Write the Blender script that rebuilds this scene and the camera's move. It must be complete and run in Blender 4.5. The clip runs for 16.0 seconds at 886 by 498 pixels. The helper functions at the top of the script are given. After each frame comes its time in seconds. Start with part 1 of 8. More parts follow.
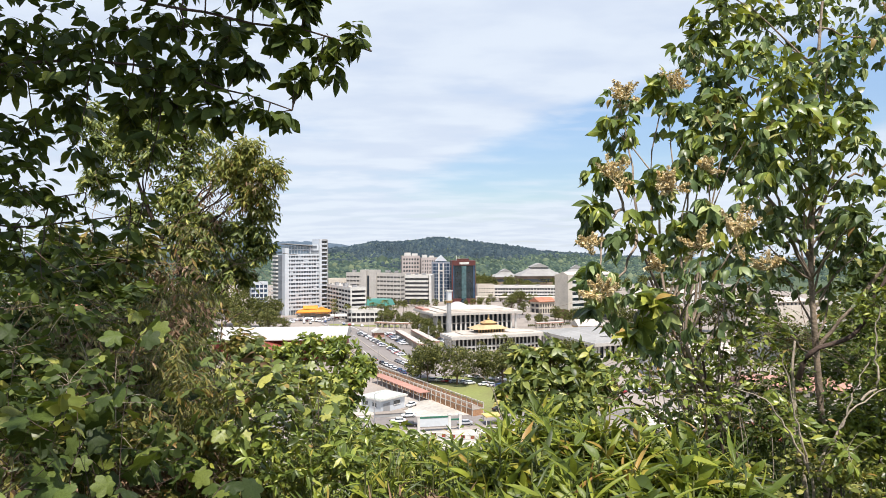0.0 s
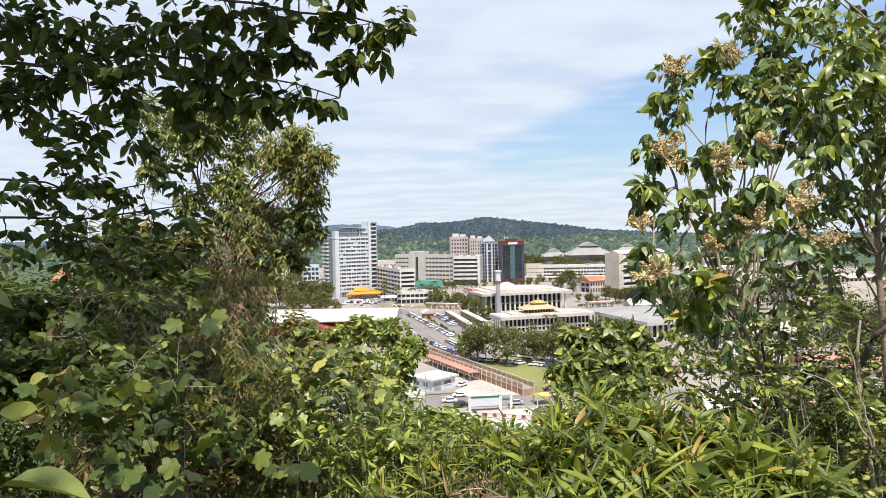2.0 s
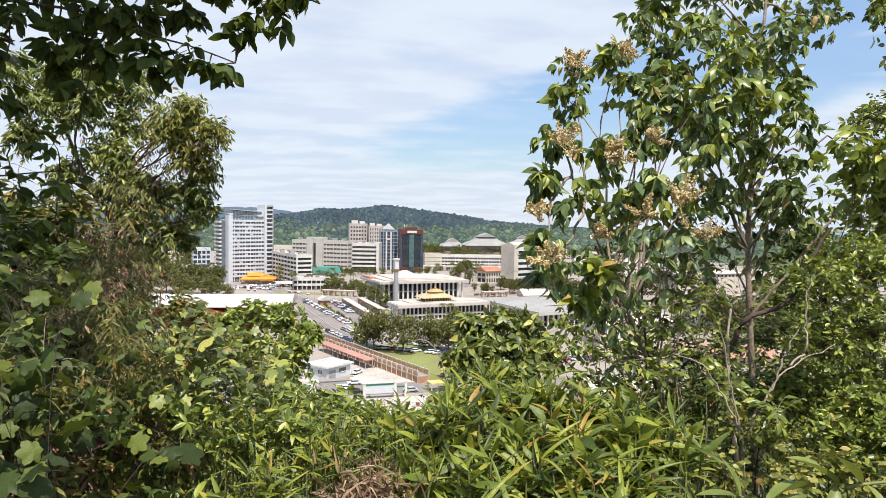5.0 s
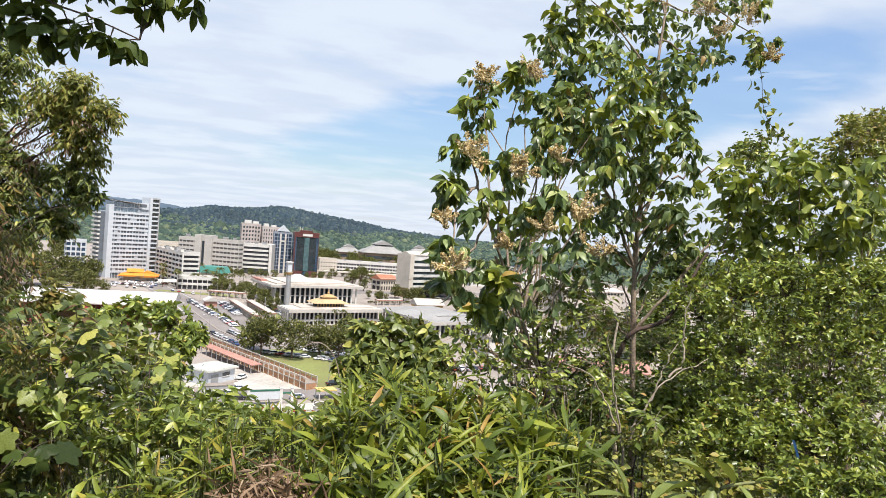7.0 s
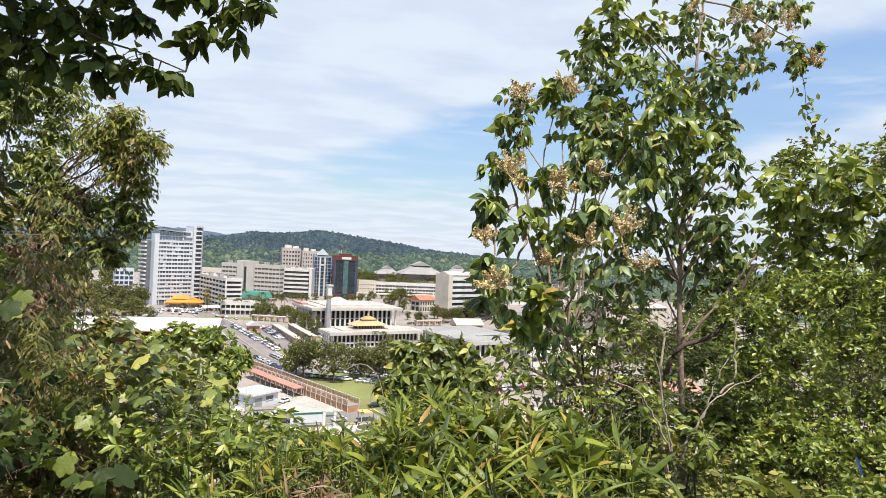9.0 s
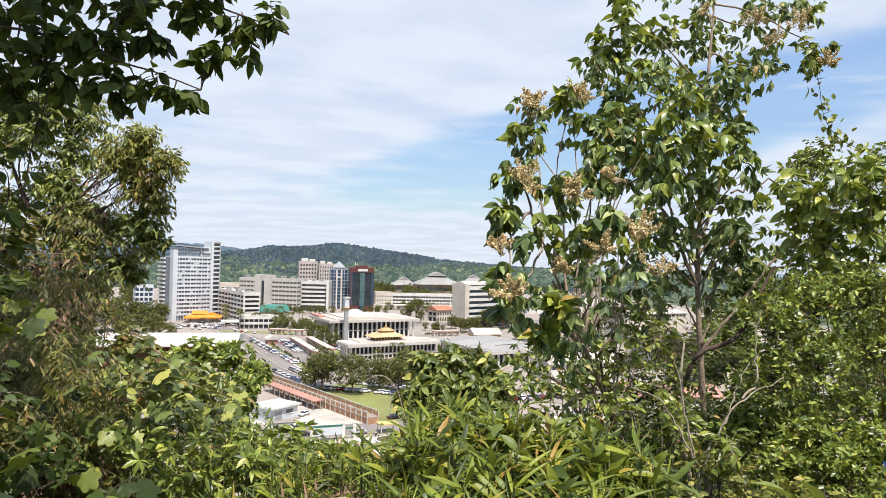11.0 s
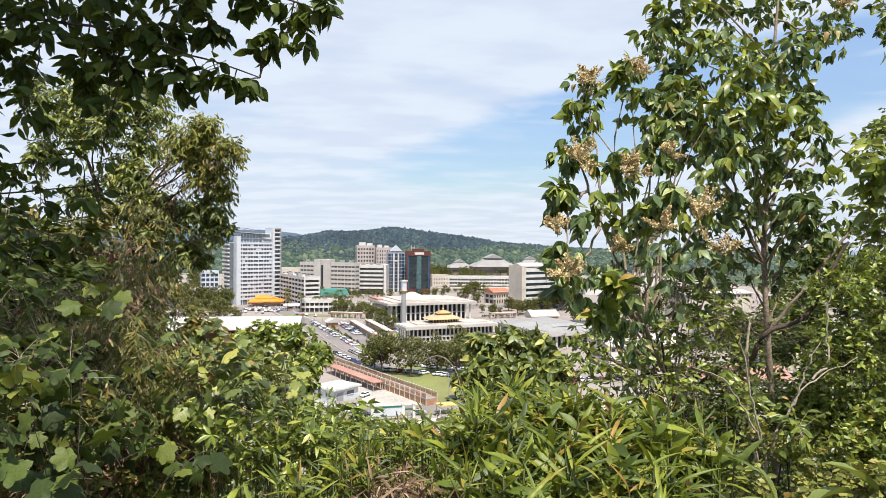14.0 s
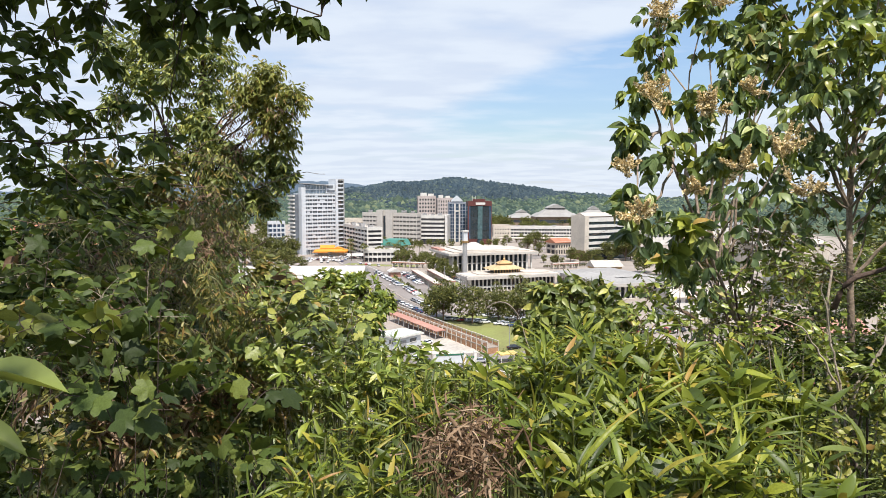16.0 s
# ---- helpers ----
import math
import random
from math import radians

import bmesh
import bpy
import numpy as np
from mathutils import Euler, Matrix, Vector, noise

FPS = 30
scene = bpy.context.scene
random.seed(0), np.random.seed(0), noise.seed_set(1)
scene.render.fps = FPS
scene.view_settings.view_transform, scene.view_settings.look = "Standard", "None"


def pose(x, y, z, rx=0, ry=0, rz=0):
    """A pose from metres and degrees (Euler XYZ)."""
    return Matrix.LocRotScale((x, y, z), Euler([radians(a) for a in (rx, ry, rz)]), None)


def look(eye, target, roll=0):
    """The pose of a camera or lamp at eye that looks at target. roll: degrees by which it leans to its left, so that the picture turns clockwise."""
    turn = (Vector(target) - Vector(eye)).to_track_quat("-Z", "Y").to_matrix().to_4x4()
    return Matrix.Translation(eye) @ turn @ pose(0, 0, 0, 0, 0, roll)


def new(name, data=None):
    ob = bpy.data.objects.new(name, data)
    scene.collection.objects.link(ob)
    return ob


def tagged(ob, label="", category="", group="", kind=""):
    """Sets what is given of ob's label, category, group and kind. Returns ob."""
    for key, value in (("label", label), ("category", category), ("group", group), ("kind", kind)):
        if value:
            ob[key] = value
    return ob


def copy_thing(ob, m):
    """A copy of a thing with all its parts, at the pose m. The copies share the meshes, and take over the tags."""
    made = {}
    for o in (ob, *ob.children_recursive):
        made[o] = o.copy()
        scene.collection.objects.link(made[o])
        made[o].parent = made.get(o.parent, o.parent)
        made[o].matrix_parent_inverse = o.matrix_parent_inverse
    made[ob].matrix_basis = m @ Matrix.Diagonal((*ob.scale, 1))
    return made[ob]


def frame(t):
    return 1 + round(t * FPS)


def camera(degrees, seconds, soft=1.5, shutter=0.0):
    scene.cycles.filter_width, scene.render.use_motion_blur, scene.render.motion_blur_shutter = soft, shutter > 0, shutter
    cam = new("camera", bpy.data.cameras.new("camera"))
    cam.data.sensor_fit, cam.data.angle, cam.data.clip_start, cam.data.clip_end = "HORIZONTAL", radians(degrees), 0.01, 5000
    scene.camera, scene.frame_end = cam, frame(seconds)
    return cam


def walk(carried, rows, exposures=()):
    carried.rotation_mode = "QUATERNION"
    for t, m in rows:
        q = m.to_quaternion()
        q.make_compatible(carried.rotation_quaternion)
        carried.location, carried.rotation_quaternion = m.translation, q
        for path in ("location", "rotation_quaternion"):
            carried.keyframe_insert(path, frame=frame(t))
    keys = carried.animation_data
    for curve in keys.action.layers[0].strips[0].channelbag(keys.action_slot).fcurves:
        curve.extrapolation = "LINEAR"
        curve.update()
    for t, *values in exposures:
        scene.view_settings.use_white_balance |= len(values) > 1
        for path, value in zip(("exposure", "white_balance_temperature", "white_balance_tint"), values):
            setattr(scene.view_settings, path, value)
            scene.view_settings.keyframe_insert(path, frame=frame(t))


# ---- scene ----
# seconds, eye (m), heading, pitch and roll (degrees)
PATH = [
    (0, 0.000, 0.000, 50.000, -0.01, 0.19, -0.16),
    (0.5, 0.001, -0.007, 50.002, 0.26, 0.47, 0.09),
    (1, -0.002, 0.008, 50.011, 0.19, -0.54, -0.15),
    (1.5, -0.004, -0.003, 50.029, -3.51, -0.51, -1.09),
    (2, -0.004, 0.003, 50.016, -4.23, -1.44, -1.19),
    (2.5, 0.006, 0.010, 50.011, -3.27, -0.85, -1.25),
    (3, 0.020, 0.039, 49.992, -1.26, -2.46, -1.27),
    (3.2, 0.021, 0.044, 49.989, -1.04, -2.69, -1.04),
    (5.3, -0.013, 0.042, 49.968, 7.45, -2.40, 2.20),
    (5.5, -0.019, 0.050, 49.959, 9.84, -3.11, 3.43),
    (6, -0.032, 0.054, 49.949, 12.25, -3.14, 3.27),
    (6.5, -0.041, 0.048, 49.950, 11.14, -2.45, 2.64),
    (7, -0.051, 0.050, 49.949, 13.56, -1.39, 4.26),
    (7.5, -0.059, 0.054, 49.946, 12.99, -0.66, 3.39),
    (8, -0.068, 0.061, 49.945, 13.32, -0.02, 3.66),
    (8.5, -0.072, 0.057, 49.942, 12.47, -0.22, 3.91),
    (9, -0.069, 0.058, 49.941, 10.17, 0.14, 2.64),
    (9.5, -0.062, 0.055, 49.946, 10.17, 0.24, 2.22),
    (10, -0.067, 0.064, 49.939, 9.90, 0.59, 2.15),
    (10.2, -0.069, 0.062, 49.940, 9.09, 1.09, 1.69),
    (12.5, -0.061, 0.035, 49.941, 8.61, 0.69, 1.18),
    (13, -0.064, 0.036, 49.941, 8.43, 0.76, 1.19),
    (13.5, -0.066, 0.038, 49.939, 7.98, 0.64, 1.28),
    (14, -0.070, 0.039, 49.931, 3.91, -0.64, 0.45),
    (14.5, -0.071, 0.055, 49.922, 0.62, -1.17, -0.26),
    (15, -0.078, 0.069, 49.908, -1.24, -1.94, -0.39),
    (15.5, -0.081, 0.083, 49.898, -1.89, -3.28, -0.35),
    (16, -0.084, 0.089, 49.894, -1.41, -5.01, 0.06),
]


def heading(t, x, y, z, yaw, pitch, roll):
    a, b = radians(yaw), radians(pitch)
    way = Vector((math.sin(a) * math.cos(b), math.cos(a) * math.cos(b), math.sin(b)))
    return t, look((x, y, z), Vector((x, y, z)) + way, roll)


cam = camera(68.11, 16.0, soft=0.2)
walk(cam, [heading(*row) for row in PATH], exposures=[(0.0, 0.46), (16.0, 0.46)])

# ---------------------------------------------------------------- world and sun
SUN_ELEVATION, SUN_HEADING = 64.0, 166.0  # degrees; heading clockwise from +y


def build_world():
    world = bpy.data.worlds.new("sky")
    scene.world = world
    world.use_nodes = True
    nt = world.node_tree
    nt.nodes.clear()
    n, link = nt.nodes.new, nt.links.new

    def math_node(op, a, b=None):
        m = n("ShaderNodeMath")
        m.operation = op
        for k, v in enumerate((a, b)):
            if v is None:
                continue
            if isinstance(v, (int, float)):
                m.inputs[k].default_value = v
            else:
                link(v, m.inputs[k])
        return m.outputs[0]

    out, back = n("ShaderNodeOutputWorld"), n("ShaderNodeBackground")
    back.inputs["Strength"].default_value = 0.112
    link(back.outputs[0], out.inputs[0])
    sky = n("ShaderNodeTexSky")
    sky.sky_type, sky.sun_disc = "NISHITA", False
    sky.sun_elevation, sky.sun_rotation = radians(SUN_ELEVATION), radians(SUN_HEADING)
    sky.air_density, sky.dust_density, sky.ozone_density = 1.0, 0.3, 2.0
    co = n("ShaderNodeTexCoord")
    sep = n("ShaderNodeSeparateXYZ")
    link(co.outputs["Generated"], sep.inputs[0])
    # cloud sheets lie on a plane overhead, so they flatten to streaks towards the horizon
    lift = math_node("ADD", math_node("MAXIMUM", sep.outputs[2], 0.0), 0.10)
    flat = n("ShaderNodeCombineXYZ")
    link(math_node("DIVIDE", sep.outputs[0], lift), flat.inputs[0])
    link(math_node("DIVIDE", sep.outputs[1], lift), flat.inputs[1])
    shift = n("ShaderNodeMapping")
    shift.inputs["Location"].default_value = (3.1, 1.7, 0.4)
    shift.inputs["Scale"].default_value = (0.42, 0.62, 1.0)
    link(flat.outputs[0], shift.inputs[0])
    big = n("ShaderNodeTexNoise")
    big.inputs["Scale"].default_value, big.inputs["Detail"].default_value = 1.1, 7.0
    big.inputs["Roughness"].default_value = 0.55
    link(shift.outputs[0], big.inputs["Vector"])
    fine = n("ShaderNodeTexNoise")
    fine.inputs["Scale"].default_value, fine.inputs["Detail"].default_value = 4.6, 9.0
    link(shift.outputs[0], fine.inputs["Vector"])
    # a clearer stretch of sky low over the town and to its right
    gap_u = math_node("DIVIDE", math_node("SUBTRACT", sep.outputs[0], 0.36), 0.42)
    gap_v = math_node("DIVIDE", math_node("SUBTRACT", sep.outputs[2], math_node("ADD", math_node("MULTIPLY", sep.outputs[0], 0.22), 0.10)), 0.085)
    gap = math_node("ADD", math_node("MULTIPLY", gap_u, gap_u), math_node("MULTIPLY", gap_v, gap_v))
    clear = n("ShaderNodeMapRange")
    clear.interpolation_type = "SMOOTHERSTEP"
    clear.inputs["From Min"].default_value, clear.inputs["From Max"].default_value = 0.1, 1.4
    clear.inputs["To Min"].default_value, clear.inputs["To Max"].default_value = 0.34, 0.0
    link(gap, clear.inputs["Value"])
    cover = math_node("ADD", math_node("MULTIPLY", big.outputs[0], 0.6), math_node("MULTIPLY", fine.outputs[0], 0.4))
    cover = math_node("SUBTRACT", cover, clear.outputs[0])
    # the cloud thins out towards the zenith
    high = n("ShaderNodeMapRange")
    high.interpolation_type = "SMOOTHSTEP"
    high.inputs["From Min"].default_value, high.inputs["From Max"].default_value = 0.42, 0.78
    high.inputs["To Min"].default_value, high.inputs["To Max"].default_value = 0.0, 0.26
    link(sep.outputs[2], high.inputs["Value"])
    cover = math_node("SUBTRACT", cover, high.outputs[0])
    ramp = n("ShaderNodeMapRange")
    ramp.interpolation_type = "SMOOTHSTEP"
    ramp.inputs["From Min"].default_value, ramp.inputs["From Max"].default_value = 0.18, 0.50
    ramp.inputs["To Min"].default_value, ramp.inputs["To Max"].default_value = 0.20, 0.95
    link(cover, ramp.inputs["Value"])
    # thin level streaks
    level = n("ShaderNodeMapping")
    level.inputs["Scale"].default_value = (2.6, 2.6, 17.0)
    link(co.outputs["Generated"], level.inputs[0])
    wisp = n("ShaderNodeTexNoise")
    wisp.inputs["Scale"].default_value, wisp.inputs["Detail"].default_value = 1.5, 6.0
    link(level.outputs[0], wisp.inputs["Vector"])
    thin = n("ShaderNodeMapRange")
    thin.inputs["From Min"].default_value, thin.inputs["From Max"].default_value = 0.53, 0.70
    thin.inputs["To Min"].default_value, thin.inputs["To Max"].default_value = 0.0, 0.75
    link(wisp.outputs[0], thin.inputs["Value"])
    veil = math_node("MAXIMUM", ramp.outputs[0], thin.outputs[0])
    mix = n("ShaderNodeMix")
    mix.data_type = "RGBA"
    body = n("ShaderNodeMix")
    body.data_type = "RGBA"
    body.inputs[6].default_value, body.inputs[7].default_value = (4.62, 5.16, 6.10, 1), (5.22, 5.72, 6.45, 1)
    puff = n("ShaderNodeMapRange")
    puff.interpolation_type = "SMOOTHSTEP"
    puff.inputs["From Min"].default_value, puff.inputs["From Max"].default_value = 0.38, 0.62
    link(fine.outputs[0], puff.inputs["Value"])
    link(puff.outputs[0], body.inputs[0])
    link(body.outputs[2], mix.inputs[7])
    link(veil, mix.inputs[0])
    deep = n("ShaderNodeHueSaturation")
    deep.inputs["Hue"].default_value = 0.502
    deep.inputs["Saturation"].default_value, deep.inputs["Value"].default_value = 1.12, 1.2
    low = n("ShaderNodeMapRange")
    low.inputs["From Min"].default_value, low.inputs["From Max"].default_value = 0.02, 0.32
    low.inputs["To Min"].default_value, low.inputs["To Max"].default_value = 0.72, 1.25
    link(sep.outputs[2], low.inputs["Value"])
    link(low.outputs[0], deep.inputs["Value"])
    link(sky.outputs[0], deep.inputs["Color"])
    link(deep.outputs[0], mix.inputs[6])
    link(mix.outputs[2], back.inputs["Color"])


build_world()
lamp = bpy.data.lights.new("sun", "SUN")
lamp.energy, lamp.angle, lamp.color = 5.0, radians(0.53), (1.0, 0.94, 0.87)
sun = new("sun", lamp)
_e, _h = radians(SUN_ELEVATION), radians(SUN_HEADING)
_from = Vector((math.sin(_h) * math.cos(_e), math.cos(_h) * math.cos(_e), math.sin(_e)))
sun.matrix_world = look(_from * 100, (0, 0, 0))

# ---------------------------------------------------------------- materials
def rgb(c, k=1.0):
    return (min(c[0] * k, 1), min(c[1] * k, 1), min(c[2] * k, 1), 1)


def surface(name, colour, rough=0.75, vary=0.18, scale=0.6, grain=9.0, bump=0.15, metal=0.0, spec=0.4, each=0.0, second=None):
    """A paint, stone or metal with large stains, fine grain, relief and, with each, a tone of its own per object."""
    m = bpy.data.materials.new(name)
    m.use_nodes = True
    nt = m.node_tree
    n, link = nt.nodes.new, nt.links.new
    p = nt.nodes["Principled BSDF"]
    p.inputs["Roughness"].default_value, p.inputs["Metallic"].default_value = rough, metal
    p.inputs["Specular IOR Level"].default_value = spec
    co = n("ShaderNodeTexCoord")
    big, small = n("ShaderNodeTexNoise"), n("ShaderNodeTexNoise")
    big.inputs["Scale"].default_value, big.inputs["Detail"].default_value = scale, 5.0
    small.inputs["Scale"].default_value, small.inputs["Detail"].default_value = grain, 4.0
    for t in (big, small):
        link(co.outputs["Object"], t.inputs["Vector"])
    ramp = n("ShaderNodeValToRGB")
    ramp.color_ramp.elements[0].position, ramp.color_ramp.elements[1].position = 0.3, 0.7
    ramp.color_ramp.elements[0].color = rgb(second or colour, 1.0 if second else 1 - vary)
    ramp.color_ramp.elements[1].color = rgb(colour, 1 + vary * 0.6)
    link(big.outputs[0], ramp.inputs[0])
    tone = n("ShaderNodeMix")
    tone.data_type, tone.blend_type = "RGBA", "OVERLAY"
    tone.inputs[0].default_value = min(1.0, vary * 1.6)
    link(ramp.outputs[0], tone.inputs[6])
    link(small.outputs[0], tone.inputs[7])
    last = tone.outputs[2]
    if each:
        info, hsv, mr = n("ShaderNodeObjectInfo"), n("ShaderNodeHueSaturation"), n("ShaderNodeMapRange")
        mr.inputs["To Min"].default_value, mr.inputs["To Max"].default_value = 1 - each, 1 + each
        link(info.outputs["Random"], mr.inputs["Value"])
        link(mr.outputs[0], hsv.inputs["Value"])
        link(last, hsv.inputs["Color"])
        last = hsv.outputs[0]
    link(last, p.inputs["Base Color"])
    if bump:
        b = n("ShaderNodeBump")
        b.inputs["Strength"].default_value, b.inputs["Distance"].default_value = bump, 0.02
        link(small.outputs[0], b.inputs["Height"])
        link(b.outputs[0], p.inputs["Normal"])
    return m


def leaf_material(name, tones, back, rough=0.40, through_light=0.22, blotch=14.0, single=False):
    """Leaf tissue: a tone for each leaf, blotches on it, a waxy coat and light that comes through the blade."""
    m = bpy.data.materials.new(name)
    m.use_nodes = True
    nt = m.node_tree
    n, link = nt.nodes.new, nt.links.new
    p, out = nt.nodes["Principled BSDF"], nt.nodes["Material Output"]
    p.inputs["Roughness"].default_value, p.inputs["Specular IOR Level"].default_value = rough * 0.85, 0.4 if rough < 0.56 else 0.18
    geo, ramp = n("ShaderNodeNewGeometry"), n("ShaderNodeValToRGB")
    els = ramp.color_ramp.elements
    while len(els) < len(tones):
        els.new(0.5)
    for k, (pos, col) in enumerate(tones):
        els[k].position, els[k].color = pos, (*col, 1)
    info = n("ShaderNodeObjectInfo")
    link(info.outputs["Random"] if single else geo.outputs["Random Per Island"], ramp.inputs[0])
    co, noi, mr = n("ShaderNodeTexCoord"), n("ShaderNodeTexNoise"), n("ShaderNodeMapRange")
    noi.inputs["Scale"].default_value, noi.inputs["Detail"].default_value = blotch, 4.0
    link(co.outputs["Object"], noi.inputs["Vector"])
    mr.inputs["From Min"].default_value, mr.inputs["From Max"].default_value = 0.3, 0.7
    mr.inputs["To Min"].default_value, mr.inputs["To Max"].default_value = 0.72, 1.22
    link(noi.outputs[0], mr.inputs["Value"])
    hsv = n("ShaderNodeHueSaturation")
    link(mr.outputs[0], hsv.inputs["Value"])
    link(ramp.outputs[0], hsv.inputs["Color"])
    link(hsv.outputs[0], p.inputs["Base Color"])
    bump = n("ShaderNodeBump")
    bump.inputs["Strength"].default_value, bump.inputs["Distance"].default_value = 0.25, 0.004
    link(noi.outputs[0], bump.inputs["Height"])
    link(bump.outputs[0], p.inputs["Normal"])
    if through_light:
        tr, mix, tint = n("ShaderNodeBsdfTranslucent"), n("ShaderNodeMixShader"), n("ShaderNodeMix")
        tint.data_type = "RGBA"
        tint.inputs[0].default_value = 0.6
        link(hsv.outputs[0], tint.inputs[6])
        tint.inputs[7].default_value = (*back, 1)
        link(tint.outputs[2], tr.inputs["Color"])
        mix.inputs[0].default_value = through_light
        link(p.outputs[0], mix.inputs[1])
        link(tr.outputs[0], mix.inputs[2])
        link(mix.outputs[0], out.inputs["Surface"])
    return m


def glass_front(name, colour, rough=0.12):
    """Dark window glass of a facade: tinted, mirror-like, uneven from pane to pane."""
    m = surface(name, colour, rough, 0.35, 0.35, 2.0, 0.02, 0.0, 0.9)
    return m


M = {}
M["white"] = surface("white_paint", (0.594, 0.576, 0.540), 0.6, 0.16, 0.16, 1.6, 0.05)
M["white_roof"] = surface("white_roof_sheet", (0.504, 0.477, 0.441), 0.5, 0.16, 0.10, 0.8, 0.05)
M["cool_white"] = surface("cool_white_cladding", (0.540, 0.567, 0.594), 0.5, 0.08, 0.1, 1.0, 0.05)
M["cream"] = surface("cream_render", (0.540, 0.486, 0.414), 0.75, 0.18, 0.1, 1.0, 0.1)
M["beige"] = surface("beige_concrete", (0.468, 0.441, 0.405), 0.8, 0.14, 0.1, 1.0, 0.1)
M["grey"] = surface("grey_concrete", (0.324, 0.324, 0.324), 0.8, 0.16, 0.12, 1.2, 0.1)
M["grey_roof"] = surface("grey_roof_sheet", (0.297, 0.288, 0.275), 0.9, 0.14, 0.08, 0.9, 0.1)
M["pale_roof"] = surface("pale_roof_slab", (0.495, 0.441, 0.383), 0.8, 0.18, 0.09, 0.7, 0.1)
M["dim"] = surface("dim_window_glass", (0.15, 0.145, 0.135), 0.35, 0.2, 0.3, 2.0, 0.0)
M["dim_blue"] = surface("dim_blue_window_glass", (0.13, 0.145, 0.165), 0.3, 0.2, 0.3, 2.0, 0.0)
M["glass"] = glass_front("dark_window_glass", (0.03, 0.04, 0.05))
M["blue_glass"] = glass_front("blue_window_glass", (0.04, 0.07, 0.12))
M["teal_glass"] = glass_front("teal_window_glass", (0.018, 0.032, 0.04))
M["pale_glass"] = glass_front("pale_blue_glass", (0.22, 0.28, 0.33))
M["bay_glass"] = glass_front("sea_green_bay_glass", (0.07, 0.13, 0.14))
M["pinkish"] = surface("grey_pink_render", (0.432, 0.378, 0.351), 0.8, 0.18, 0.15, 1.4, 0.1)
# also stands in for shade inside open decks, arcades and under eaves
M["shade"] = surface("dark_paint_and_shade", (0.05, 0.05, 0.055), 0.9, 0.2, 0.2, 2.0, 0.0)
M["maroon"] = surface("maroon_cladding", (0.11, 0.035, 0.03), 0.5, 0.15, 0.1, 1.0, 0.05)
M["brick"] = surface("brown_brick", (0.20, 0.10, 0.08), 0.85, 0.2, 0.3, 3.0, 0.2)
M["brown_wall"] = surface("grey_brown_render", (0.24, 0.18, 0.13), 0.85, 0.2, 0.2, 2.0, 0.1)
M["terracotta"] = surface("terracotta_roof_tile", (0.40, 0.17, 0.10), 0.8, 0.2, 0.2, 2.0, 0.2)
M["red_roof"] = surface("red_roof_sheet", (0.27, 0.055, 0.04), 0.55, 0.2, 0.2, 2.0, 0.1)
M["pink_roof"] = surface("faded_pink_roof", (0.42, 0.22, 0.17), 0.8, 0.18, 0.2, 2.0, 0.1)
M["orange"] = surface("orange_awning", (0.72, 0.27, 0.035), 0.6, 0.1, 0.2, 1.0, 0.05)
M["rust"] = surface("rust_orange_panel", (0.42, 0.23, 0.125), 0.75, 0.3, 0.25, 2.5, 0.15)
M["gold"] = surface("gold_roof", (0.50, 0.33, 0.15), 0.55, 0.22, 0.2, 1.5, 0.1, 0.15)
M["tan_roof"] = surface("pale_tan_roof_tile", (0.50, 0.36, 0.20), 0.8, 0.2, 0.3, 2.0, 0.1)
M["green_roof"] = surface("green_roof_sheet", (0.075, 0.25, 0.205), 0.5, 0.1, 0.2, 1.0, 0.05)
M["pale_green_roof"] = surface("pale_green_roof_slab", (0.50, 0.53, 0.46), 0.8, 0.2, 0.3, 2.0, 0.1)
M["green_beam"] = surface("dark_green_paint", (0.03, 0.13, 0.08), 0.5, 0.1, 0.5, 2.0, 0.05)
M["frame_grey"] = surface("blue_grey_frame", (0.25, 0.28, 0.33), 0.5, 0.1, 0.1, 1.0, 0.05)
M["yard"] = surface("sun_bleached_yard_paving", (0.468, 0.432, 0.378), 0.9, 0.25, 0.08, 1.0, 0.1)
M["asphalt"] = surface("asphalt", (0.225, 0.200, 0.184), 0.9, 0.2, 0.06, 1.5, 0.1)
M["concrete"] = surface("pale_concrete_paving", (0.306, 0.263, 0.225), 0.9, 0.2, 0.05, 1.2, 0.1)
M["line"] = surface("road_line_paint", (0.7, 0.7, 0.68), 0.8, 0.1, 0.5, 2.0, 0.0)
M["lawn"] = surface("mown_grass", (0.189, 0.211, 0.063), 0.95, 0.25, 0.06, 1.5, 0.3, second=(0.17, 0.16, 0.065))
M["bark"] = surface("grey_brown_bark", (0.185, 0.128, 0.088), 0.9, 0.35, 5.0, 40.0, 0.6)
M["tan_bark"] = surface("tan_grey_bark", (0.27, 0.21, 0.155), 0.9, 0.35, 5.0, 40.0, 0.6)
M["dark_bark"] = surface("dark_brown_bark", (0.075, 0.05, 0.038), 0.9, 0.35, 5.0, 40.0, 0.6)
M["pale_bark"] = surface("pale_bark", (0.36, 0.30, 0.23), 0.9, 0.3, 6.0, 50.0, 0.5)
M["stem"] = surface("green_stem", (0.16, 0.17, 0.06), 0.7, 0.25, 8.0, 60.0, 0.2)
M["tyre"] = surface("tyre_rubber", (0.02, 0.02, 0.02), 0.9, 0.1, 2.0, 8.0, 0.0)
M["rim"] = surface("alloy_rim", (0.4, 0.4, 0.42), 0.35, 0.1, 2.0, 8.0, 0.0, 0.8)
